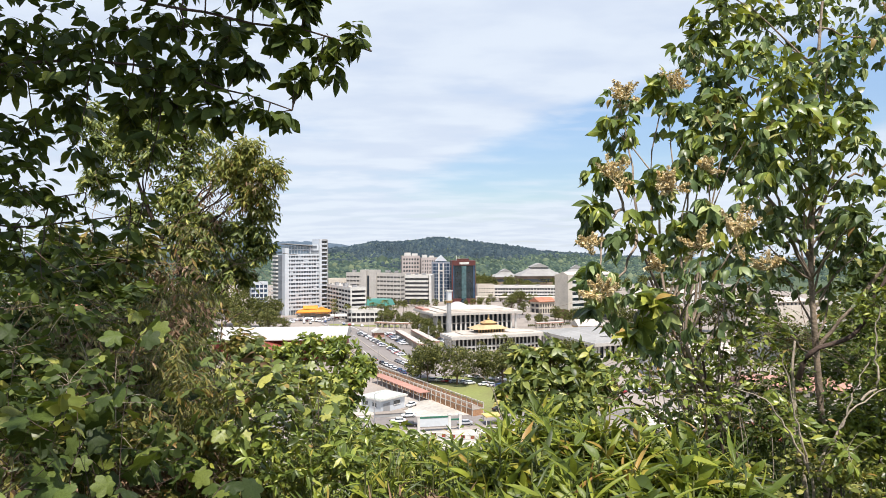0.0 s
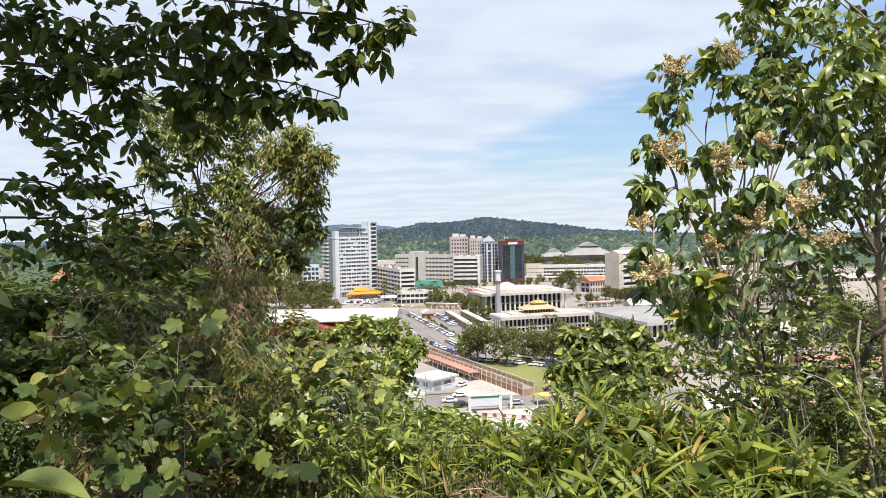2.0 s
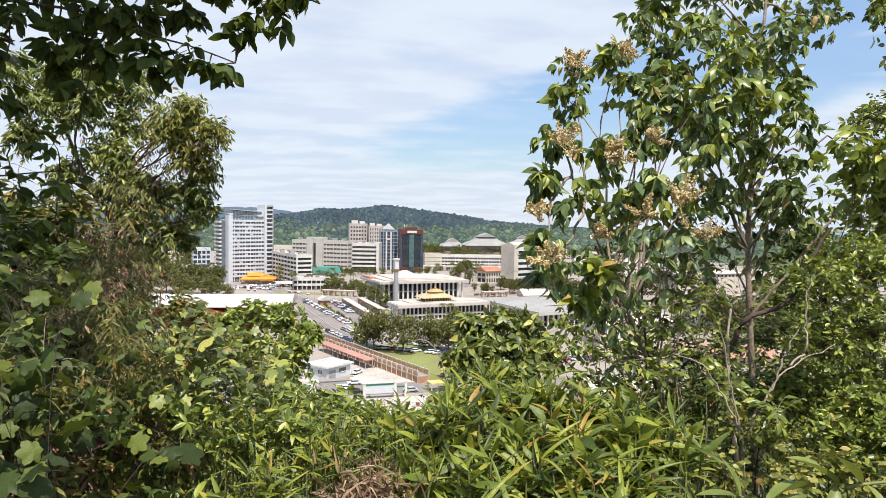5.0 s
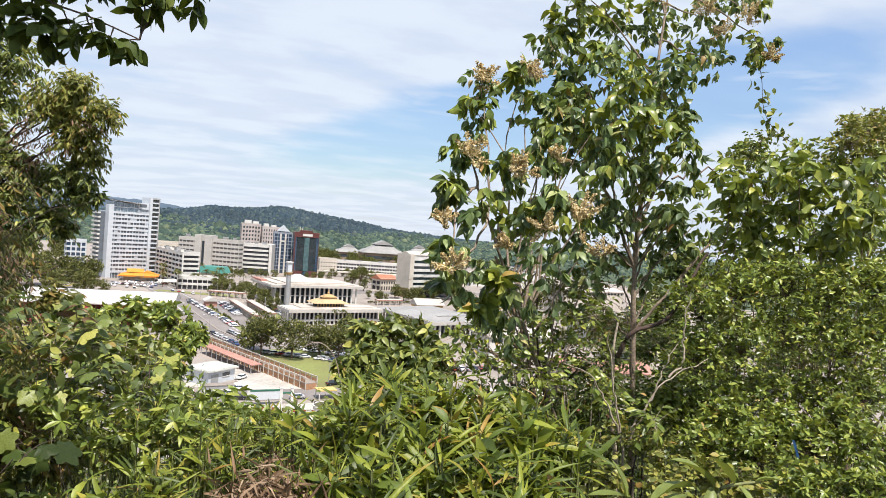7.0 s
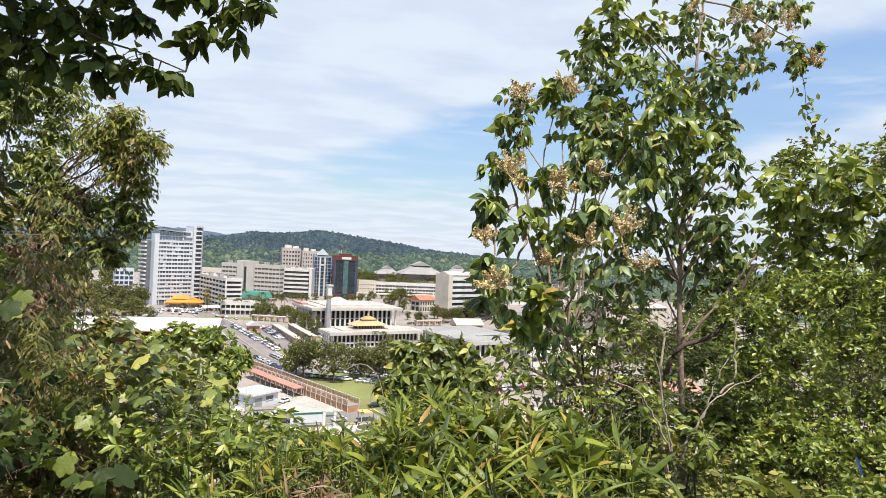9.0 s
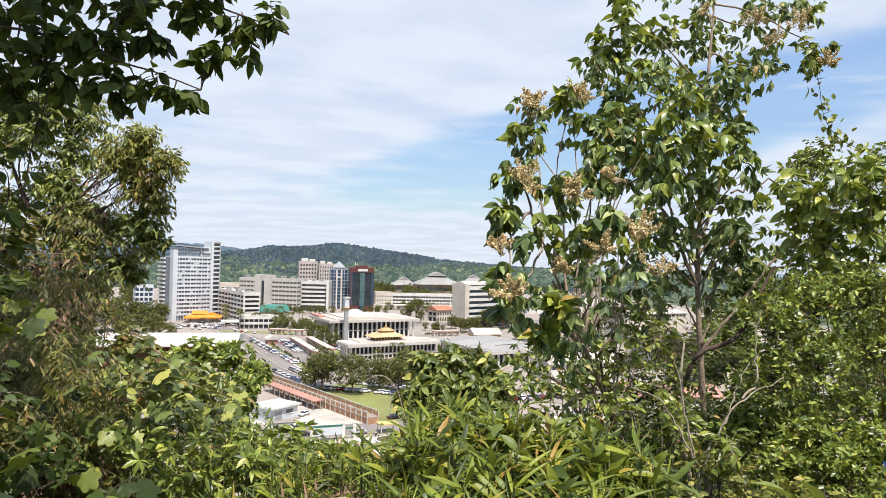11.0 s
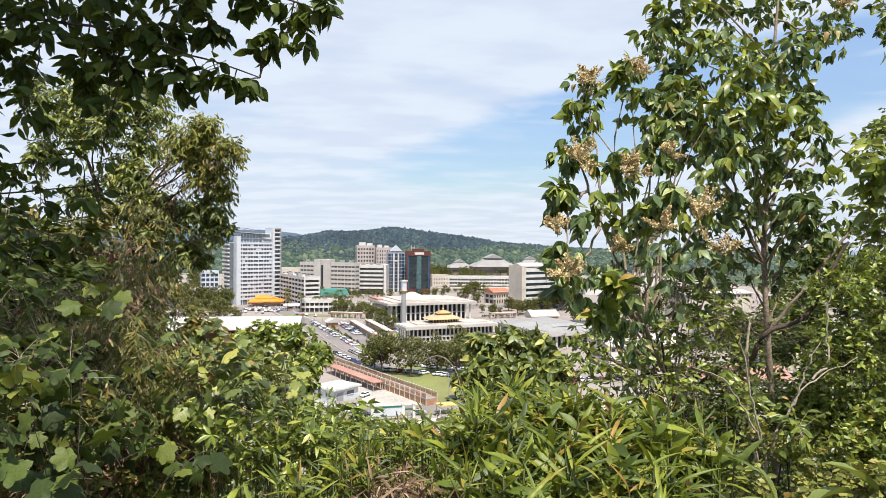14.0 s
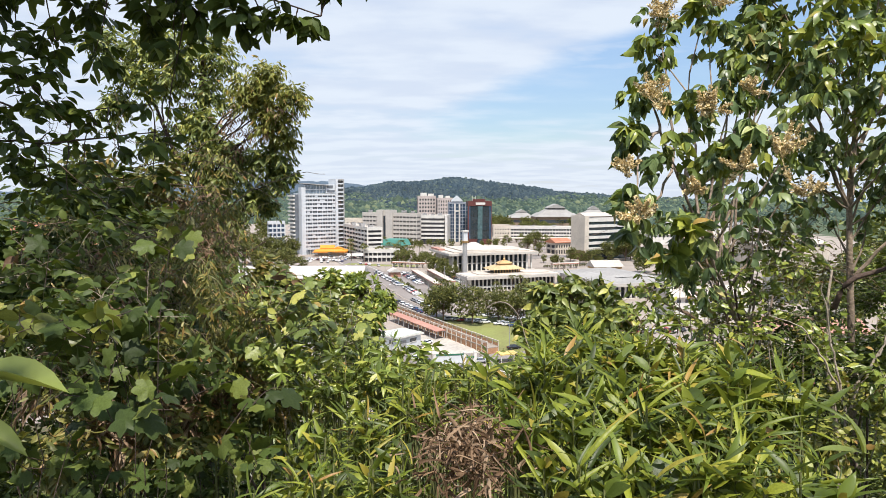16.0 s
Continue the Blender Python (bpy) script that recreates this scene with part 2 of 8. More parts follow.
M["lamp_red"] = surface("red_tail_lamp", (0.45, 0.02, 0.02), 0.3, 0.1, 2.0, 8.0, 0.0)
M["lamp_clear"] = surface("clear_headlamp", (0.7, 0.7, 0.7), 0.2, 0.1, 2.0, 8.0, 0.0)
M["soil"] = surface("leaf_litter_soil", (0.10, 0.07, 0.045), 0.95, 0.4, 1.2, 20.0, 0.6, second=(0.06, 0.075, 0.03))
M["far_green"] = surface("far_ground_cover", (0.06, 0.085, 0.04), 0.95, 0.3, 0.01, 0.1, 0.2)
# blue is distance haze put into the forest colour
M["far_range"] = surface("far_range_haze_forest", (0.062, 0.092, 0.125), 0.95, 0.2, 0.006, 0.05, 0.2)
M["water"] = surface("sea_water", (0.10, 0.17, 0.22), 0.25, 0.1, 0.01, 0.05, 0.05)
for _k, _c in dict(car_white=(0.78, 0.78, 0.78), car_silver=(0.42, 0.43, 0.45), car_black=(0.02, 0.02, 0.025), car_red=(0.35, 0.03, 0.03), car_blue=(0.05, 0.09, 0.2)).items():
    M[_k] = surface(_k, _c, 0.28, 0.04, 0.5, 2.0, 0.0, 0.1, 0.6)

FOLIAGE = {}
FOLIAGE["bright"] = ("leaf_bright_green", [(0.0, (0.047, 0.065, 0.016)), (0.5, (0.150, 0.204, 0.040)), (0.82, (0.268, 0.312, 0.058)), (0.985, (0.385, 0.385, 0.072)), (1.0, (0.381, 0.224, 0.078))], (0.440, 0.481, 0.033))
FOLIAGE["tree"] = ("leaf_mid_green", [(0.0, (0.044, 0.064, 0.021)), (0.5, (0.148, 0.190, 0.049)), (0.80, (0.270, 0.296, 0.068)), (0.975, (0.429, 0.410, 0.098)), (1.0, (0.351, 0.195, 0.078))], (0.37, 0.396, 0.04), 0.5)
FOLIAGE["droop"] = ("leaf_drooping_green", [(0.0, (0.034, 0.058, 0.026)), (0.45, (0.112, 0.168, 0.062)), (0.78, (0.232, 0.290, 0.098)), (0.94, (0.40, 0.43, 0.16)), (1.0, (0.36, 0.21, 0.08))], (0.34, 0.43, 0.06), 0.5)
# dark tones also carry shade of the left trees and thicket gaps
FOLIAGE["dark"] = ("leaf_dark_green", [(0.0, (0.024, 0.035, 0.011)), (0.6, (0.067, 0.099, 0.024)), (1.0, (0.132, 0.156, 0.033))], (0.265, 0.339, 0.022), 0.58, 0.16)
FOLIAGE["vine"] = ("leaf_mixed_vine", [(0.0, (0.040, 0.055, 0.013)), (0.45, (0.132, 0.141, 0.031)), (0.7, (0.196, 0.184, 0.045)), (0.86, (0.310, 0.241, 0.067)), (1.0, (0.248, 0.113, 0.039))], (0.361, 0.339, 0.045), 0.55)
FOLIAGE["pale_vine"] = ("leaf_pale_creeper", [(0.0, (0.05, 0.055, 0.018)), (0.45, (0.17, 0.17, 0.05)), (0.8, (0.34, 0.30, 0.11)), (0.94, (0.46, 0.40, 0.17)), (1.0, (0.26, 0.12, 0.05))], (0.40, 0.36, 0.10), 0.55)
FOLIAGE["yellow"] = ("leaf_yellow_green", [(0.0, (0.072, 0.084, 0.018)), (0.5, (0.21, 0.23, 0.045)), (0.9, (0.33, 0.30, 0.07)), (1.0, (0.30, 0.17, 0.05))], (0.40, 0.40, 0.05), 0.5)
FOLIAGE["strap"] = ("leaf_strap_green", [(0.0, (0.030, 0.048, 0.008)), (0.45, (0.105, 0.145, 0.018)), (0.88, (0.245, 0.270, 0.030)), (0.97, (0.36, 0.29, 0.05)), (1.0, (0.30, 0.16, 0.05))], (0.444, 0.484, 0.045), 0.55)
FOLIAGE["dry"] = ("leaf_dry_brown", [(0.0, (0.095, 0.056, 0.032)), (0.6, (0.235, 0.150, 0.088)), (1.0, (0.41, 0.30, 0.20))], (0.3, 0.18, 0.08), 0.8, 0.15)
FOLIAGE["flower"] = ("pale_orange_blossom", [(0.0, (0.40, 0.30, 0.13)), (0.5, (0.70, 0.54, 0.28)), (0.85, (0.84, 0.70, 0.44)), (1.0, (0.88, 0.80, 0.60))], (0.52, 0.42, 0.18), 0.7, 0.2)
FOLIAGE["city"] = ("town_tree_foliage", [(0.0, (0.040, 0.050, 0.018)), (0.6, (0.115, 0.125, 0.036)), (1.0, (0.235, 0.225, 0.065))], (0.28, 0.30, 0.06), 0.6, 0.2, 1.5)
# hill tones are blued in place of haze, more so on the ridge
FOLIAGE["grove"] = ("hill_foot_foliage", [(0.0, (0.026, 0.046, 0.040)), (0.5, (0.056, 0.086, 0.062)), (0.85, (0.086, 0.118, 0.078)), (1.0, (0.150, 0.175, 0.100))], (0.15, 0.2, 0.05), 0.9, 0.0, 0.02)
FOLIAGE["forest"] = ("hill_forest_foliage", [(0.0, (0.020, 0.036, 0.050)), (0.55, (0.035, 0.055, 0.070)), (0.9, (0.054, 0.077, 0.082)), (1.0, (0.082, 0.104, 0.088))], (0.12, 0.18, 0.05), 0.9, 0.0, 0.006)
LEAF = {k: leaf_material(*v) for k, v in FOLIAGE.items()}
BLADE = {k: leaf_material("single_" + v[0], *v[1:], single=True) for k, v in FOLIAGE.items() if k not in ("city", "forest", "grove", "flower")}

# ---------------------------------------------------------------- building helpers
def part(name, bm, material, parent, label=""):
    """Link a bmesh as one mesh object under a thing or a part."""
    me = bpy.data.meshes.new(name)
    bm.to_mesh(me)
    bm.free()
    me.materials.append(material)
    ob = new(name, me)
    ob.parent = parent
    return tagged(ob, label)


def again(name, me, parent, m):
    """One more piece on a shared mesh, at the pose m within its parent."""
    ob = new(name, me)
    ob.parent, ob.matrix_local = parent, m
    return ob


def thing(name, label, category, m=None, group="", kind=""):
    ob = new(name)
    ob.empty_display_size = 0.2
    ob.matrix_world = m if m is not None else Matrix.Identity(4)
    return tagged(ob, label, category, group, kind)


def box(bm, x0, x1, y0, y1, z0, z1, bevel=0.0):
    made = bmesh.ops.create_cube(bm, size=1.0, matrix=Matrix.LocRotScale(((x0 + x1) / 2, (y0 + y1) / 2, (z0 + z1) / 2), None, (x1 - x0, y1 - y0, z1 - z0)))
    if bevel:
        edges = list({e for v in made["verts"] for e in v.link_edges})
        bmesh.ops.bevel(bm, geom=edges, offset=bevel, segments=2, affect="EDGES", profile=0.6)


def boxes(*rows):
    bm = bmesh.new()
    for r in rows:
        box(bm, *r)
    return bm


def prism(points, z0, z1, top=1.0, centre=None):
    """An upright block over a polygon; top shrinks its upper face towards centre."""
    bm = bmesh.new()
    c = centre or (sum(p[0] for p in points) / len(points), sum(p[1] for p in points) / len(points))
    low = [bm.verts.new((x, y, z0)) for x, y in points]
    high = [bm.verts.new((c[0] + (x - c[0]) * top, c[1] + (y - c[1]) * top, z1)) for x, y in points]
    bm.faces.new(low[::-1]), bm.faces.new(high)
    for k in range(len(points)):
        j = (k + 1) % len(points)
        bm.faces.new((low[k], low[j], high[j], high[k]))
    return bm


def gable(x0, x1, y0, y1, z0, z1, over=0.4, thick=0.25, along="x"):
    """A pitched roof of two thick slopes with closed gable ends."""
    bm = bmesh.new()
    if along == "x":
        ym = (y0 + y1) / 2
        prof = [(y0 - over, z0 - over * 0.5), (ym, z1), (y1 + over, z0 - over * 0.5), (y1 + over, z0 - over * 0.5 - thick), (y0 - over, z0 - over * 0.5 - thick)]
        ends = [[bm.verts.new((x, p[0], p[1])) for p in prof] for x in (x0 - over, x1 + over)]
    else:
        xm = (x0 + x1) / 2
        prof = [(x0 - over, z0 - over * 0.5), (xm, z1), (x1 + over, z0 - over * 0.5), (x1 + over, z0 - over * 0.5 - thick), (x0 - over, z0 - over * 0.5 - thick)]
        ends = [[bm.verts.new((p[0], y, p[1])) for p in prof] for y in (y0 - over, y1 + over)]
    a, b = ends
    bm.faces.new(a), bm.faces.new(b[::-1])
    for k in range(5):
        j = (k + 1) % 5
        bm.faces.new((a[k], b[k], b[j], a[j]))
    bmesh.ops.recalc_face_normals(bm, faces=bm.faces)
    return bm


def cylinder(bm, x, y, z0, z1, r0, r1=None, sides=10):
    bmesh.ops.create_cone(bm, cap_ends=True, segments=sides, radius1=r0, radius2=r0 if r1 is None else r1, depth=z1 - z0, matrix=Matrix.Translation((x, y, (z0 + z1) / 2)))


class Soup:
    """Gathers many small pieces of mesh and makes one object of them."""

    def __init__(self):
        self.verts, self.tris, self.count = [], [], 0

    def add(self, verts, tris):
        self.verts.append(np.asarray(verts, dtype=np.float32).reshape(-1, 3))
        self.tris.append(np.asarray(tris, dtype=np.int32).reshape(-1, 3) + self.count)
        self.count += len(self.verts[-1])

    def mesh(self, name, material, smooth=False):
        v, f = np.concatenate(self.verts), np.concatenate(self.tris)
        me = bpy.data.meshes.new(name)
        me.vertices.add(len(v))
        me.vertices.foreach_set("co", v.ravel())
        me.loops.add(f.size)
        me.loops.foreach_set("vertex_index", f.ravel())
        me.polygons.add(len(f))
        me.polygons.foreach_set("loop_start", np.arange(0, f.size, 3, dtype=np.int32))
        me.polygons.foreach_set("loop_total", np.full(len(f), 3, dtype=np.int32))
        if smooth:
            me.polygons.foreach_set("use_smooth", np.ones(len(f), dtype=bool))
        me.update(calc_edges=True)
        me.materials.append(material)
        return me

    def part(self, name, material, parent=None, label="", smooth=False):
        ob = new(name, self.mesh(name, material, smooth))
        ob.parent = parent
        return tagged(ob, label)

    def tube(self, pts, radii, sides=6):
        pts, radii = np.asarray(pts, float), np.asarray(radii, float)
        k = len(pts)
        tang = np.gradient(pts, axis=0)
        tang /= np.linalg.norm(tang, axis=1)[:, None] + 1e-9
        ref = np.where(np.abs(tang[:, 2:3]) > 0.9, np.array([[1.0, 0, 0]]), np.array([[0, 0, 1.0]]))
        a = np.cross(tang, ref)
        a /= np.linalg.norm(a, axis=1)[:, None] + 1e-9
        b = np.cross(tang, a)
        ang = np.arange(sides) * 2 * np.pi / sides
        ring = pts[:, None] + radii[:, None, None] * (np.cos(ang)[None, :, None] * a[:, None] + np.sin(ang)[None, :, None] * b[:, None])
        i, j = np.meshgrid(np.arange(k - 1), np.arange(sides), indexing="ij")
        p, q = i * sides + j, i * sides + (j + 1) % sides
        tris = np.concatenate([np.stack([p, q, q + sides], -1).reshape(-1, 3), np.stack([p, q + sides, p + sides], -1).reshape(-1, 3)])
        self.add(ring.reshape(-1, 3), tris)


# ---------------------------------------------------------------- ground, hills and sea
SLOPE_Y = (-400, -40, 0.5, 1.5, 3, 5, 8, 14, 22, 60, 105, 125)
SLOPE_Z = (30, 50.2, 48.45, 48.2, 47.6, 46.8, 45.4, 42.3, 38, 17, 1.5, 0)
# height of the wooded ridge over the sea, against the bearing (rise of x over y)
RIDGE_U = (-0.75, -0.5, -0.36, -0.30, -0.245, -0.20, -0.175, -0.15, -0.13, -0.105, -0.088, -0.065, -0.04, -0.015, 0.007, 0.026, 0.05, 0.08, 0.115, 0.145, 0.18, 0.22, 0.30, 0.5, 0.75)
RIDGE_Z = (30, 34, 36, 34, 44, 52, 56, 58, 68, 79, 75, 77, 81, 92, 90, 83, 76, 69, 60, 46, 40, 34, 24, 16, 14)
FAR_U = (-0.9, -0.6, -0.42, -0.36, -0.31, -0.285, -0.262, -0.235, -0.20, -0.177, -0.16, -0.142, -0.12, -0.06, 0.0)
FAR_Z = (40, 55, 96, 108, 112, 120, 104, 112, 110, 103, 97, 84, 76, 40, 2)
RIDGE_Y, FOOT_Y = 2200.0, 1500.0


def ridge_height(x, y):
    u = x / np.maximum(y, 1.0)
    top = np.interp(u, RIDGE_U, RIDGE_Z)
    behind = np.exp(-((y - RIDGE_Y) / 420.0) ** 2)
    foot = 26 * np.exp(-((y - FOOT_Y) / 260.0) ** 2) * np.interp(u, (-0.5, -0.3, -0.1, 0.05, 0.2), (0.6, 1.0, 1.0, 0.5, 0.2))
    return np.maximum(top * behind, foot) + 4 * np.sin(x / 90.0) * np.sin(y / 70.0) * behind


def ground_height(x, y):
    x, y = np.asarray(x, float), np.asarray(y, float)
    side = np.exp(-np.maximum(np.abs(x) - 120, 0) ** 2 / 120.0**2)
    near = np.interp(y, SLOPE_Y, SLOPE_Z) * side
    bump = (np.sin(x * 1.3 + y * 0.7) * np.sin(y * 1.1 - x * 0.4) * 0.10) * np.clip((125 - y) / 40, 0, 1) * side
    return near + bump + np.where(y > 1000, ridge_height(x, y), 0.0)


def build_ground():
    s = np.linspace(-1, 1, 181)
    xs = np.sign(s) * (np.sinh(np.abs(s) * 6.2) / np.sinh(6.2)) * 4800
    t = np.concatenate([np.linspace(0, 1, 30)[::-1] * -1, np.linspace(0, 1, 200)[1:]])
    ys = np.sign(t) * (np.sinh(np.abs(t) * 6.2) / np.sinh(6.2)) * np.where(t < 0, 900, 4900)
    gx, gy = np.meshgrid(xs, ys, indexing="ij")
    gz = ground_height(gx, gy)
    v = np.stack([gx, gy, gz], -1).reshape(-1, 3)
    ny = len(ys)
    i, j = np.meshgrid(np.arange(len(xs) - 1), np.arange(ny - 1), indexing="ij")
    p = (i * ny + j).ravel()
    tris = np.stack([np.stack([p, p + ny, p + ny + 1], -1), np.stack([p, p + ny + 1, p + 1], -1)], 1).reshape(-1, 3)
    soup = Soup()
    soup.add(v, tris)
    ob = soup.part("ground", M["soil"], None, "wooded hillside falling to a paved town on the plain", True)
    ob.data.materials.append(M["concrete"])
    ob.data.materials.append(M["far_green"])
    cy = v[tris].mean(1)
    idx = np.where((cy[:, 1] < 135) | (np.abs(cy[:, 0]) > 900), 0, np.where((cy[:, 1] > 980), 2, 1))
    idx = np.where((np.abs(cy[:, 0]) > 420) & (cy[:, 1] > 135), 2, idx)
    ob.data.polygons.foreach_set("material_index", idx.astype(np.int32))
    tagged(ob, category="ground", kind="structure")


build_ground()
sea = part("water", boxes((-4700, 4700, 3000, 4890, -0.5, 0.6)), M["water"], None, "flat grey-blue sea behind the ridge")
tagged(sea, category="sea", kind="structure")


def strip(name, label, category, centre, width, z, material, thick=0.3):
    """A road or path of even width along a line of points, as a slab."""
    bm = bmesh.new()
    rows = []
    for k, p in enumerate(centre):
        a, b = Vector(centre[max(k - 1, 0)]), Vector(centre[min(k + 1, len(centre) - 1)])
        d = (b - a).normalized()
        nrm = Vector((-d.y, d.x)) * width / 2
        rows.append([bm.verts.new((p[0] + s * nrm.x, p[1] + s * nrm.y, h)) for s, h in ((1, z), (-1, z), (-1, z - thick), (1, z - thick))])
    for a, b in zip(rows, rows[1:]):
        for k in range(4):
            j = (k + 1) % 4
            bm.faces.new((a[k], a[j], b[j], b[k]))
    bm.faces.new(rows[0][::-1]), bm.faces.new(rows[-1])
    bmesh.ops.recalc_face_normals(bm, faces=bm.faces)
    return tagged(part(name, bm, material, None, label), category=category, kind="structure")


MAIN_ROAD = [(-114, 560), (-81, 468), (-57, 408), (-40, 350), (-24, 300), (-7, 262), (24, 206), (58, 132)]
strip("road", "wide grey asphalt avenue lined with parked cars", "road", MAIN_ROAD, 17, 0.12, M["asphalt"])
strip("road", "grey asphalt cross street in front of the tower", "road", [(-330, 470), (-140, 492), (-60, 470), (60, 500), (240, 560)], 20, 0.116, M["asphalt"])
strip("road", "asphalt yard road below the hillside", "road", [(-60, 186), (-20, 190), (24, 196), (90, 205)], 12, 0.124, M["asphalt"])
strip("pavement", "pale concrete median along the avenue", "pavement", [(-60, 412), (-42, 352), (-26, 302), (-12, 272)], 0.8, 0.28, M["concrete"])
for _d in (-6.6, 6.6):
    strip("trim", "white lane line on the avenue", "road marking", [(x + _d * 0.93, y + _d * 0.37) for x, y in MAIN_ROAD[1:6]], 0.3, 0.14, M["line"], 0.02)
strip("pavement", "asphalt car park beside the avenue", "car park", [(-38, 408), (-28, 372), (-16, 330), (-6, 300)], 20, 0.108, M["asphalt"])
strip("ground_lawn", "narrow grass verge between avenue and car park", "lawn", [(-40, 384), (-33.6, 362), (-22, 322), (-14, 300)], 3.0, 0.15, M["lawn"])
strip("ground_lawn", "lawn with shrubs in front of the hall", "lawn", [(-14, 392), (-9, 372), (-2, 344)], 9, 0.14, M["lawn"])
strip("ground_lawn", "mown green lawn beside the avenue", "lawn", [(2, 262), (12, 236), (26, 205)], 26, 0.132, M["lawn"])
strip("pavement", "pale sun-bleached yard around the guard house", "yard", [(-40, 214), (-14, 212), (4, 196)], 26, 0.112, M["yard"])
strip("pavement", "pale yard below the gateway", "yard", [(-30, 172), (0, 174), (40, 182)], 16, 0.104, M["yard"])
strip("ground_lawn", "grass verge at the street corner", "lawn", [(-78, 448), (-50, 440), (-28, 436)], 9, 0.14, M["lawn"])

# ---------------------------------------------------------------- town buildings
def office(m, name, label, w, d, h, floors, bays, wall, glass, band=0.45, pier=0.5, proud=0.35, ground=0.0, side_bays=None, parapet=1.0, side=True):
    """A block with a dark core that stands for glazing and shaded openings, projecting floor bands and piers, and a
    flat roof with a parapet. Front faces -y, origin at the front left corner.
    """
    b = thing(name, label, "building", m)
    part("core", boxes((proud, w - proud, proud, d - proud, 0, h - 0.3)), glass, b, "dark recessed core for glazing and shaded openings")
    step = (h - ground) / floors
    bm = boxes((0, w, 0, d, -band * step / 2, band * step / 2))
    me = part("floor_band", bm, wall, b)
    me.location.z = ground + step
    for k in range(2, floors + 1):
        again("floor_band", me.data, b, Matrix.Translation((0, 0, ground + step * k)))
    if bays:
        p = part("pier", boxes((-pier / 2, pier / 2, 0.02, proud + 0.3, ground, h)), wall, b)
        p.location.x = pier / 2 + 0.01
        for k in range(1, bays + 1):
            again("pier", p.data, b, Matrix.Translation((pier / 2 + 0.01 + (w - pier - 0.02) * k / bays, 0, 0)))
    n = side_bays if side_bays is not None else max(2, int(d / 6))
    if side and n:
        q = part("side_pier", boxes((0.02, proud + 0.3, -pier / 2, pier / 2, ground, h)), wall, b)
        q.location.y = pier / 2 + 0.02
        for k in range(1, n + 1):
            again("side_pier", q.data, b, Matrix.Translation((0, pier / 2 + 0.02 + (d - pier - 0.04) * k / n, 0)))
    part("roof", boxes((0.1, w - 0.1, 0.1, d - 0.1, h - 0.28, h + band * step / 2 + 0.05)), M["pale_roof"], b)
    z = h + band * step / 2
    rails = boxes((0, w, 0, 0.3, z, z + parapet), (0, w, d - 0.3, d, z, z + parapet), (0, 0.3, 0.3, d - 0.3, z, z + parapet), (w - 0.3, w, 0.3, d - 0.3, z, z + parapet))
    part("parapet", rails, wall, b)
    return b


def at(x, y, turn, z=0.0):
    return pose(x, y, z, 0, 0, turn)


